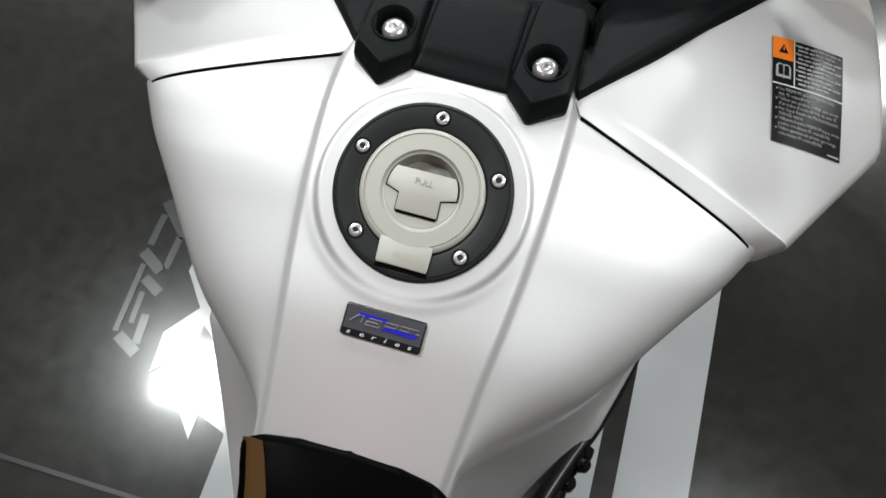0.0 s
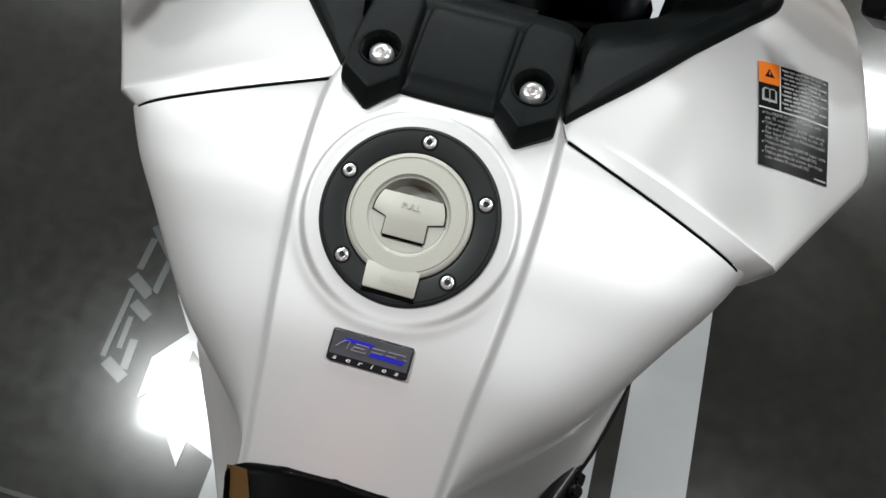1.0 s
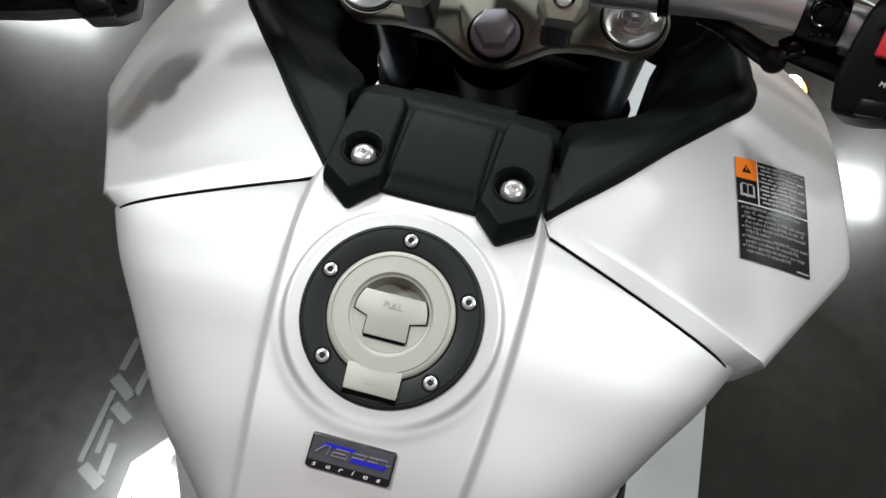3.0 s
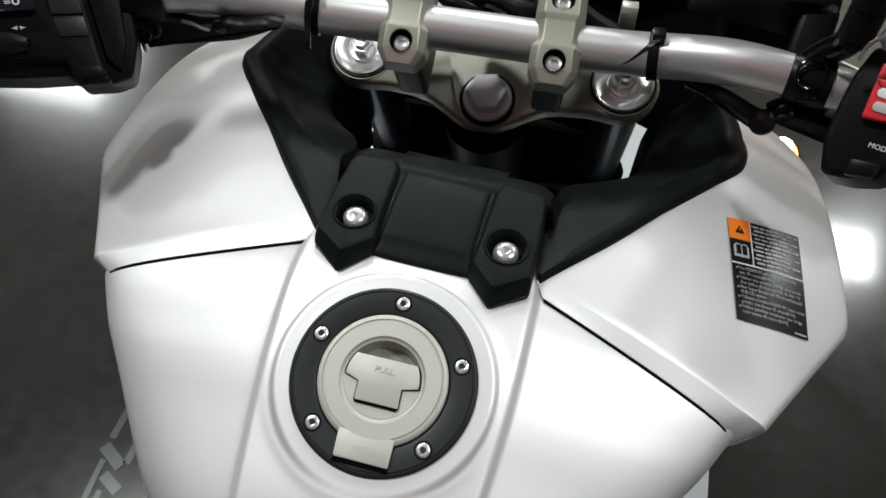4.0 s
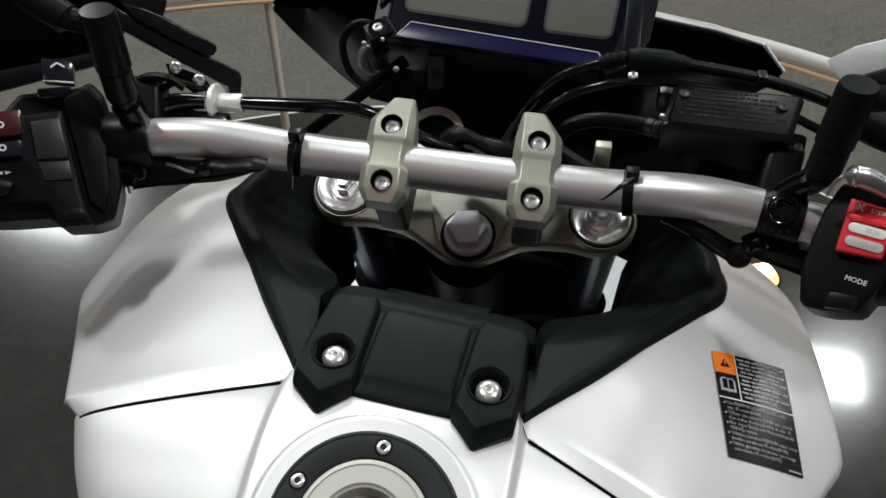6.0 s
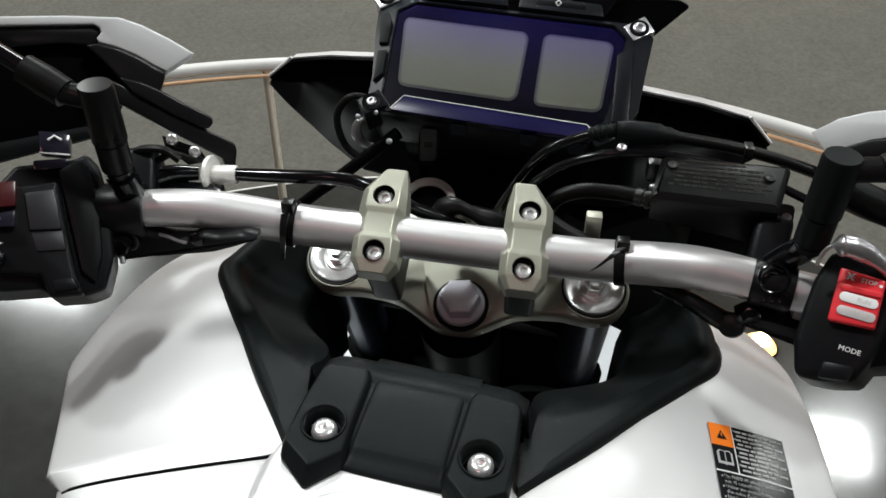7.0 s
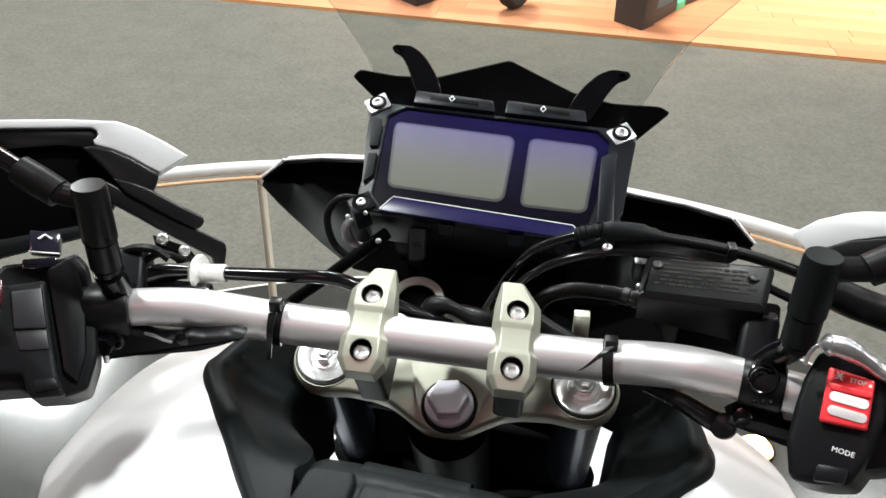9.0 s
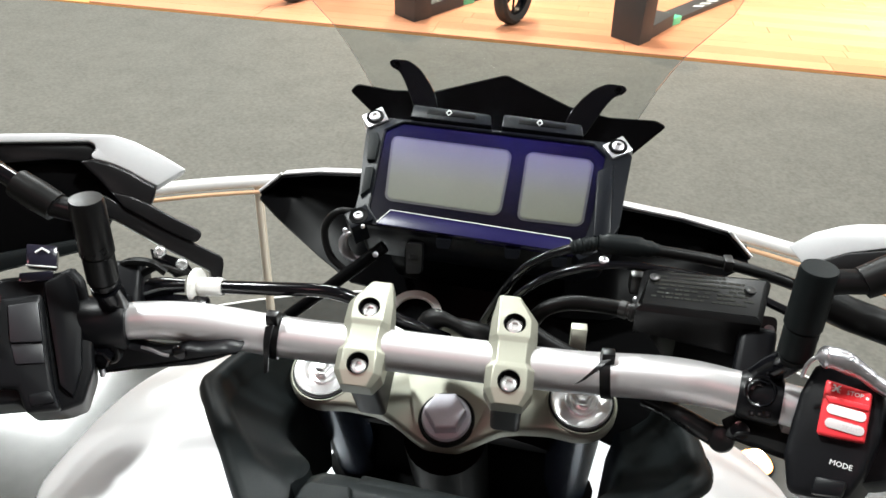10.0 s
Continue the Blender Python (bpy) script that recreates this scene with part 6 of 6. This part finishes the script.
# hoses and cables over the steering head
for name, pts, r, mat_, label in (
        ("brake_hose", [(0.1270, 0.3025, 0.0585), (0.1105, 0.3050, 0.0586), (0.0870, 0.3050, 0.0580), (0.0690, 0.3020, 0.0510), (0.0600, 0.2980, 0.035), (0.056, 0.295, 0.01), (0.05, 0.32, -0.05)], 0.0058, DULL, "black brake hose"),
        ("throttle_cable", [(0.020, 0.330, 0.010), (0.040, 0.305, 0.0650), (0.0585, 0.300, 0.0930), (0.0854, 0.300, 0.1082), (0.1044, 0.300, 0.1134)], 0.0034, GLOSS, "black throttle cable"),
        ("throttle_cable", [(0.030, 0.320, 0.020), (0.0444, 0.292, 0.0625), (0.0674, 0.290, 0.0869), (0.1017, 0.290, 0.1009), (0.1398, 0.290, 0.1030), (0.19, 0.285, 0.098), (0.24, 0.25, 0.095)], 0.0030, GLOSS, "black throttle cable"),
        ("wire_loom", [(0.1044, 0.300, 0.1138), (0.1490, 0.300, 0.1110), (0.1937, 0.300, 0.1048), (0.2371, 0.298, 0.0940), (0.28, 0.28, 0.085)], 0.0042, DULL, "black taped wire loom"),
        ("connector", [(0.1040, 0.300, 0.1140), (0.1250, 0.300, 0.1132), (0.1450, 0.300, 0.1115)], lambda k: 0.0076 if 0.12 < k < 0.72 else 0.0062 if k < 0.9 else 0.0048, BLACK, "black plug connector"),
        ("connector_neck", [(0.0860, 0.300, 0.1085), (0.0960, 0.300, 0.1120), (0.1044, 0.300, 0.1138)], lambda k: 0.0046 + 0.0008 * (int(k * 12) % 2), BLACK, "ribbed black connector neck"),
        ("wire_loom", [(-0.016, 0.298, 0.012), (-0.014, 0.292, 0.0380), (-0.004, 0.288, 0.0460), (0.010, 0.286, 0.042), (0.028, 0.284, 0.036), (0.05, 0.29, 0.02)], lambda k: 0.0075 + 0.0025 * math.sin(9 * k), DULL, "black taped wire loom"),
        ("wire_loom", [(0.055, 0.268, 0.062), (0.075, 0.262, 0.052), (0.100, 0.255, 0.044), (0.112, 0.250, 0.042)], 0.0062, DULL, "black taped wire loom")):
    part(name, tube(pts, r, 14), mat_, bike, label, STEER)
part("loom_clip", box(0.006, 0.010, 0.008, 0.001, Matrix.Translation((0.1925, 0.2985, 0.1065))), DIMSTEEL, bike, "small metal cable clip", STEER)
part("loom_screw", lathe([(0, 0), (0.0034, 0), (0.0032, 0.002), (0.0015, 0.0026), (0, 0.0018)], 16, close=False), STEEL, bike, "small bright screw", STEER @ Matrix.Translation((0.1085, 0.292, 0.1045)) @ Matrix.Rotation(radians(40), 4, "X"))
part("ignition_ring", lathe([(0.0165, -0.012), (0.0232, -0.012), (0.0236, 0.003), (0.0228, 0.005), (0.0174, 0.005), (0.0165, 0.003)], 40, close=False), IVORY, bike, "pale ignition lock ring", STEER @ YOKE @ Matrix.Translation((-0.037, 0.056, 0.010)))
part("ignition_lock", lathe([(0.0172, -0.012), (0.0172, 0.0004), (0.0150, 0.0010), (0.0, 0.0010)], 40, close=False), HOLLOW, bike, "black ignition lock", STEER @ YOKE @ Matrix.Translation((-0.037, 0.056, 0.010)))
part("yoke_stay", box(0.011, 0.008, 0.020, 0.001, Matrix.Translation((0.0955, 0.2720, 0.0520))), BEIGE, bike, "champagne stay", STEER)

# cable ties on the bar
for sx, c, tail in ((-1, Vector((-0.1150, 0.2388, 0.0555)), [(-0.1135, 0.227, 0.0730), (-0.1145, 0.2210, 0.0640), (-0.1155, 0.2190, 0.0530), (-0.1175, 0.2190, 0.0390)]), (1, Vector((0.1145, 0.2385, 0.0485)), [(0.1120, 0.2270, 0.0690), (0.1070, 0.2230, 0.0660), (0.1000, 0.2200, 0.0600), (0.0935, 0.2190, 0.0545)])):
    tie = empty("cable_tie", bike)
    tagged(tie, "black plastic cable tie with a cut tail")
    d = Vector((sx, -0.10, 0.14)).normalized()
    part("loop", lathe([(0.0142, -0.0035), (0.0164, -0.0035), (0.0164, 0.0035), (0.0142, 0.0035), (0.0142, -0.0035)], 36, close=False), DULL, tie, "", STEER @ along(c, c + d))
    part("head", box(0.0085, 0.0075, 0.0085, 0.001, Matrix.Translation(c + Vector((sx * -0.001, -0.004, 0.0185)))), SATIN, tie, "", STEER)
    t_rows = spline(tail, 6)
    part("tail", sheet([[p + Vector((w * 0.0028 * (1 - 0.5 * k / len(t_rows)), 0, w * 0.0008)) for w in (-1, 0, 1)] for k, p in enumerate(t_rows)], 0.0014), SATIN, tie, "", STEER, smooth=0)
    for k in range(7):
        q = t_rows[2 + k]
        part("notch", box(0.0036, 0.0006, 0.0007, 0, Matrix.Translation(q + Vector((0, -0.0009, 0.0004)))), DULL, tie, "", STEER, smooth=0)

# dark structure round the steering head and below the instrument
rows = []
for y in np.linspace(0.330, 0.470, 15):
    row = []
    for x in np.linspace(-0.085, 0.19, 34):
        open_to = 0.330 + 0.0155 * soft((x - 0.098) / 0.012)
        yy = open_to + (0.470 - open_to) * (y - 0.330) / 0.140
        row.append((x, yy, lerp(yy, (0.330, 0.36, 0.40, 0.44, 0.47), (-0.10, -0.06, -0.02, 0.02, 0.06)) - 0.06 * (x / 0.2) ** 2))
    rows.append(row)
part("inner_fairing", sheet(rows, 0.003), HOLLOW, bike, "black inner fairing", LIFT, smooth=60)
part("stay", tube([(-0.070, 0.345, 0.066), (-0.1146, 0.33, 0.0273), (-0.1576, 0.322, -0.0127), (-0.18, 0.31, -0.05)], 0.0052, 14), HOLLOW, bike, "black fairing stay", LIFT)
part("stay_bracket", box(0.014, 0.012, 0.030, 0.003, Matrix.Translation((-0.047, 0.352, 0.052))), HOLLOW, bike, "", LIFT)
part("cable_loop", tube([(-0.098, 0.372, 0.078), (-0.116, 0.366, 0.080), (-0.127, 0.362, 0.064), (-0.121, 0.358, 0.040), (-0.100, 0.352, 0.028)], 0.0032, 10), DULL, bike, "thin black cable loop", LIFT)
moon = [(-0.0985 + 0.0105 * math.cos(a), 0.356, 0.0560 + 0.0125 * math.sin(a)) for a in np.linspace(1.9, 5.2, 14)]
part("bright_hook", tube(moon, lambda k: 0.0012 + 0.0034 * math.sin(math.pi * k), 10, straight=True), STEEL, bike, "pale curved metal hook", LIFT)
# small fittings that hang below the instrument
part("cable_guide", stack([(rounded([(-0.0062, -0.013), (0.0058, -0.012), (0.0066, 0.012), (-0.0066, 0.012)], 0.002), z) for z in (-0.004, 0.004)]), SATIN, bike, "black plastic cable guide", LIFT @ frame_of((-0.0426, 0.338, 0.0643), (1, 0, 0.08), (0, 0.3, 0.95)))
part("guide_slot", box(0.0070, 0.0050, 0.0012, 0.0004), DULL, bike, "", LIFT @ frame_of((-0.0426, 0.3345, 0.0665), (1, 0, 0.08), (0, 0.3, 0.95)))
for x, z in ((-0.0203, 0.0790), (0.0340, 0.0785), (0.0704, 0.0770)):
    part("housing_lug", stack([(rounded([(-0.0050, -0.0035), (0.0050, -0.0035), (0.0062, 0.0040), (-0.0062, 0.0040)], 0.0015), h) for h in (-0.003, 0.003)]), SLATE, bike, "black lug under the instrument", LIFT @ frame_of((x, 0.341, z), (1, 0, 0.06), (0, 0.3, 0.95)))
for x, y, z, r in ((-0.0752, 0.338, 0.0616, 0.0024), (-0.1001, 0.338, 0.0801, 0.0022), (-0.0857, 0.339, 0.0854, 0.0018), (0.1309, 0.330, 0.0600, 0.0026)):
    part("small_bolt", lathe([(0.0, 0.0), (r, 0.0), (r, r * 0.6), (r * 0.6, r), (0.0, r * 1.1)], 14, close=False), STEEL, bike, "small bright bolt", LIFT @ Matrix.Translation((x, y, z)) @ Matrix.Rotation(radians(55), 4, "X"))
part("frame_spar", box(0.22, 0.05, 0.10, 0.02, Matrix.Translation((0, 0.20, -0.22))), HOLLOW, bike, "black frame spar", LIFT)

part("radiator_shroud", box(0.235, 0.02, 0.34, 0.005, Matrix.Translation((-0.002, 0.375, -0.32))), HOLLOW, bike, "black shroud behind the fork", LIFT)

# frame, engine and wheels that carry the machine
for sx in (-1, 1):
    part("frame_tube", tube([(sx * 0.09, 0.22, -0.20), (sx * 0.158, 0.05, -0.36), (sx * 0.142, -0.05, -0.38), (sx * 0.112, -0.14, -0.40), (sx * 0.10, -0.32, -0.52)], 0.019, 18), GLOSS, bike, "black frame tube", LIFT)
part("frame_rail", tube([(0.190, 0.050, -0.30), (0.171, -0.022, -0.30), (0.146, -0.085, -0.30), (0.127, -0.140, -0.30), (0.110, -0.21, -0.31)], 0.0085, 14), SATIN, bike, "slim black frame rail", LIFT)
for x, y, z, r in ((0.1600, -0.060, -0.300, 0.0060), (0.1615, -0.074, -0.302, 0.0078), (0.1520, -0.092, -0.310, 0.0090)):
    part("cable_plug", lathe([(0.0, -r * 1.3), (r * 0.8, -r * 1.3), (r, -r), (r, r * 0.6), (r * 0.6, r * 1.1), (0.0, r * 1.2)], 16, Matrix.Translation((x, y, z)) @ Matrix.Rotation(radians(35), 4, "Y"), close=False), GLOSS, bike, "small black cable plug", LIFT)
part("wire_loom", tube([(0.165, -0.055, -0.31), (0.158, -0.075, -0.312), (0.148, -0.10, -0.315), (0.140, -0.125, -0.318), (0.128, -0.16, -0.32)], lambda k: 0.0075 + 0.002 * math.sin(14 * k), 12), DULL, bike, "black taped wire loom", LIFT)
part("engine", box(0.26, 0.42, 0.40, 0.05, Matrix.Translation((0, 0.06, -0.60)), segs=3), DULL, bike, "dark engine block", LIFT)
part("tail_frame", tube([(0, -0.15, -0.20), (0, -0.45, -0.22), (0, -0.75, -0.18)], 0.05, 18), HOLLOW, bike, "black tail frame", LIFT)
axle = STEER @ YOKE @ Vector((0, 0.02, -0.745))


def wheel(at, radius, width, turn, label):
    hub = empty("wheel", bike)
    tagged(hub, label)
    m = Matrix.Translation(at) @ Matrix.Rotation(turn, 4, "Z") @ Matrix.Rotation(radians(90), 4, "Y")
    r, w = radius, width / 2
    part("tyre", lathe([(r - 0.075, -w * 0.8), (r - 0.04, -w), (r - 0.012, -w * 0.75), (r, 0), (r - 0.012, w * 0.75), (r - 0.04, w), (r - 0.075, w * 0.8), (r - 0.075, -w * 0.8)], 72, close=False), TYRE, hub, "black tyre", m)
    part("rim", lathe([(r - 0.074, -w * 0.7), (r - 0.095, -w * 0.6), (r - 0.10, w * 0.6), (r - 0.074, w * 0.7)], 72, close=False), GLOSS, hub, "black rim", m)
    part("hub", lathe([(0.0, -w), (0.035, -w), (0.045, 0), (0.035, w), (0, w)], 32, close=False), GLOSS, hub, "", m)
    for k in range(5):
        a = 2 * math.pi * k / 5
        part("spoke", tube([(0.03 * math.cos(a), 0.03 * math.sin(a), 0), ((r - 0.09) * math.cos(a + 0.15), (r - 0.09) * math.sin(a + 0.15), 0)], 0.014, 10, straight=True), GLOSS, hub, "", m)


wheel((axle.x, axle.y, 0.302), 0.298, 0.12, radians(4.5), "black front wheel")
wheel((0, -0.72, 0.304), 0.300, 0.18, 0, "black rear wheel")
part("swing_arm", tube([(0, -0.12, -0.62), (0.07, -0.30, -0.66), (0.10, -0.72, -0.696)], 0.028, 16), DULL, bike, "black swing arm", LIFT)
part("front_mudguard", sheet([[(axle.x + 0.07 * math.sin(b), axle.y + (0.325 + 0.02 * math.cos(b)) * math.cos(a), 0.302 + (0.325 + 0.02 * math.cos(b)) * math.sin(a)) for b in np.linspace(-1.3, 1.3, 9)] for a in np.linspace(0.6, 2.6, 14)], 0.003), BLACK, bike, "black front mudguard", smooth=60)

# ---- round the platform ----
# a tube barrier bent round the front of the platform
POSTMAT = material("cream_post_paint", (0.70, 0.62, 0.50), 0.35, 0.2, stain=0.06, stain_size=6)
barrier = empty("barrier_rail")
tagged(barrier, "low satin white tube barrier round the platform", "barrier")
RC, RR, RH = (-0.065, -0.12), 1.62, 0.550
def ring_point(a, z):
    return (RC[0] + RR * math.sin(radians(a)), RC[1] + RR * math.cos(radians(a)), z)


RAILWHITE = material("satin_white_rail", (0.78, 0.77, 0.75), 0.28, 0.25, grain=0.03, stain=0.05, stain_size=4)
COPPER = material("copper_toned_tube", (0.80, 0.50, 0.30), 0.3, 0.5, stain=0.08, stain_size=6)
part("rail", tube([ring_point(a, RH) for a in range(-80, 81, 4)], 0.0150, 18, 2), RAILWHITE, barrier, "satin white curved rail")
part("lower_tube", tube([(x * 0.992, y * 0.988, z - 0.020) for x, y, z in (ring_point(a, RH) for a in range(-80, 81, 4))], 0.0050, 12, 2), COPPER, barrier, "thin copper-toned tube")
for a in (-74, -22.6, 47, 74):
    part("post", tube([ring_point(a, -0.02), ring_point(a, RH)], 0.0105, 18, straight=True), POSTMAT, barrier, "slim cream post")
    part("foot", lathe([(0.0, -0.022), (0.019, -0.022), (0.019, 0.003), (0.017, 0.005), (0.0105, 0.006)], 32, Matrix.Translation((*ring_point(a, 0)[:2], 0.0)), close=False), POSTMAT, barrier, "round foot")

# a small glowing dome, added for a warm bright spot of unknown source
GLOW = bpy.data.materials.new("lit_warm_lens")
GLOW.use_nodes = True
glow = GLOW.node_tree.nodes["Principled BSDF"]
glow.inputs["Base Color"].default_value = (1.0, 0.8, 0.5, 1)
glow.inputs["Emission Color"].default_value, glow.inputs["Emission Strength"].default_value = (1.0, 0.66, 0.34, 1), 70.0
AMBER = GLOW.copy()
AMBER.name = "lit_amber_rim"
AMBER.node_tree.nodes["Principled BSDF"].inputs["Emission Color"].default_value = (1.0, 0.40, 0.10, 1)
AMBER.node_tree.nodes["Principled BSDF"].inputs["Emission Strength"].default_value = 5.0
AMBER.node_tree.nodes["Principled BSDF"].inputs["Base Color"].default_value = (0.7, 0.26, 0.06, 1)
glow_dome = empty("floor_uplight", None, Matrix.Translation((0.576, 1.296, 0.0)))
tagged(glow_dome, "small round warm glowing dome on the dark platform", "lamp")
part("collar", lathe([(0.0, 0.0), (0.046, 0.0), (0.046, 0.006), (0.044, 0.008), (0.041, 0.0075), (0.041, 0.005)], 36, close=False), SATIN, glow_dome, "black collar")
part("rim_glow", lathe([(0.041, 0.005), (0.036, 0.014), (0.028, 0.022), (0.023, 0.026)], 36, close=False), AMBER, glow_dome, "amber glowing rim")
part("lens", lathe([(0.023, 0.026), (0.019, 0.032), (0.011, 0.0355), (0.0, 0.037)], 36, close=False), GLOW, glow_dome, "glowing warm lens")

# the neighbouring stand's wooden floor, plank by plank
wood = empty("wooden_floor")
tagged(wood, "orange oak plank floor of the neighbouring stand", "floor", kind="structure")
def plank_material():
    m = material("oak_plank", (0.62, 0.262, 0.140), 0.34, 0, grain=0.10, grain_size=26, stain=0.12, stain_size=2.0, rough_var=0.06)
    t, n = m.node_tree, m.node_tree.nodes
    info, ramp, mix = n.new("ShaderNodeObjectInfo"), n.new("ShaderNodeValToRGB"), n.new("ShaderNodeMix")
    ramp.color_ramp.elements[0].color, ramp.color_ramp.elements[1].color = (0.78, 0.74, 0.70, 1), (1, 1, 1, 1)
    t.links.new(info.outputs["Random"], ramp.inputs[0])
    mix.data_type, mix.blend_type, mix.inputs[0].default_value = "RGBA", "MULTIPLY", 1
    b = n["Principled BSDF"]
    t.links.new(b.inputs["Base Color"].links[0].from_socket, mix.inputs[6])
    t.links.new(ramp.outputs[0], mix.inputs[7])
    t.links.new(mix.outputs[2], b.inputs["Base Color"])
    return m


PLANK = plank_material()
W0 = 4.66
part("underlay", box(14, 7.0, 0.012, 0, Matrix.Translation((0, W0 + 3.5, -0.016))), WOOD, wood, smooth=0)
plank_mesh = None
rng = random.Random(2)
for r in range(14):
    y = W0 + 0.075 + 0.15 * r
    x = -4.6 + rng.random() * 1.2
    while x < 4.2:
        if plank_mesh is None:
            first = part("plank", prism([(0.0015, -0.0738), (1.2185, -0.0738), (1.2185, 0.0738), (0.0015, 0.0738)], -0.010, 0.0, 0.0012, segs=1), PLANK, wood, smooth=0)
            plank_mesh = first.data
            piece = first
        else:
            piece = new("plank", plank_mesh)
            piece.parent = wood
        piece.matrix_basis = Matrix.Translation((x, y, 0.0))
        x += 1.22

# things on the wooden floor
STANDBLACK = material("matt_black_board", (0.035, 0.033, 0.033), 0.6, 0, grain=0.1, grain_size=120, stain=0.15, stain_size=6)
GREEN = material("green_tape", (0.10, 0.50, 0.28), 0.45, 0, stain=0.1, stain_size=20)


def wheel_stand(at, turn):
    stand = empty("wheel_stand", None, Matrix.Translation(at) @ Matrix.Rotation(turn, 4, "Z"))
    tagged(stand, "matt black wheel stand with green tape and a long base", "stand", group="wheel stands")
    part("upright", prism([(-0.10, 0.03), (0.08, -0.13), (0.155, 0.02), (-0.02, 0.18)], 0.0, 0.46, 0.004, taper=-0.10), STANDBLACK, stand)
    part("base", prism([(0.085, -0.12), (0.306, 0.426), (0.19, 0.50), (-0.01, 0.10)], 0.0, 0.085, 0.004), STANDBLACK, stand)
    part("tape", prism([(0.308, 0.44), (0.365, 0.535), (0.235, 0.63), (0.185, 0.52)], 0.0, 0.05, 0.002), GREEN, stand, "green tape")
    part("ramp", prism([(0.355, 0.56), (1.06, 1.87), (0.90, 1.95), (0.235, 0.65)], 0.0, 0.035, 0.003), STANDBLACK, stand, "long black ramp")
    for k in range(3):
        x, y = 0.46 + 0.055 * k, 0.90 + 0.10 * k
        part("ramp_mark", prism([(x, y), (x + 0.07, y + 0.02), (x + 0.09, y + 0.06), (x + 0.02, y + 0.04)], 0.035, 0.038), WHITE, stand, "white printed mark", smooth=0)
    return stand


wheel_stand((0.215, 4.93, 0.0), 0.0)
wheel_stand((-1.255, 5.00, 0.0), 0.0)
for wx, wy, wr in ((-0.545, 5.06, 0.20), (-2.12, 5.13, 0.24)):
    hub = empty("scooter_wheel", None, Matrix.Translation((wx, wy, wr)) @ Matrix.Rotation(radians(-24), 4, "Z") @ Matrix.Rotation(radians(90), 4, "Y"))
    tagged(hub, "small black spoked wheel with a thick tyre standing on wood", "wheel", group="small wheels")
    part("tyre", lathe([(wr - 0.065, -0.035), (wr - 0.03, -0.048), (wr - 0.008, -0.035), (wr, 0), (wr - 0.008, 0.035), (wr - 0.03, 0.048), (wr - 0.065, 0.035), (wr - 0.065, -0.035)], 56, close=False), TYRE, hub, "black tyre")
    part("rim", lathe([(wr - 0.064, -0.03), (wr - 0.08, -0.025), (wr - 0.08, 0.025), (wr - 0.064, 0.03)], 56, close=False), GLOSS, hub, "black rim")
    part("hub", lathe([(0, -0.04), (0.025, -0.04), (0.03, 0), (0.025, 0.04), (0, 0.04)], 24, close=False), GLOSS, hub)
    for k in range(6):
        a = 2 * math.pi * k / 6
        part("spoke", tube([(0.02 * math.cos(a), 0.02 * math.sin(a), 0), ((wr - 0.075) * math.cos(a), (wr - 0.075) * math.sin(a), 0)], 0.008, 8, straight=True), GLOSS, hub)
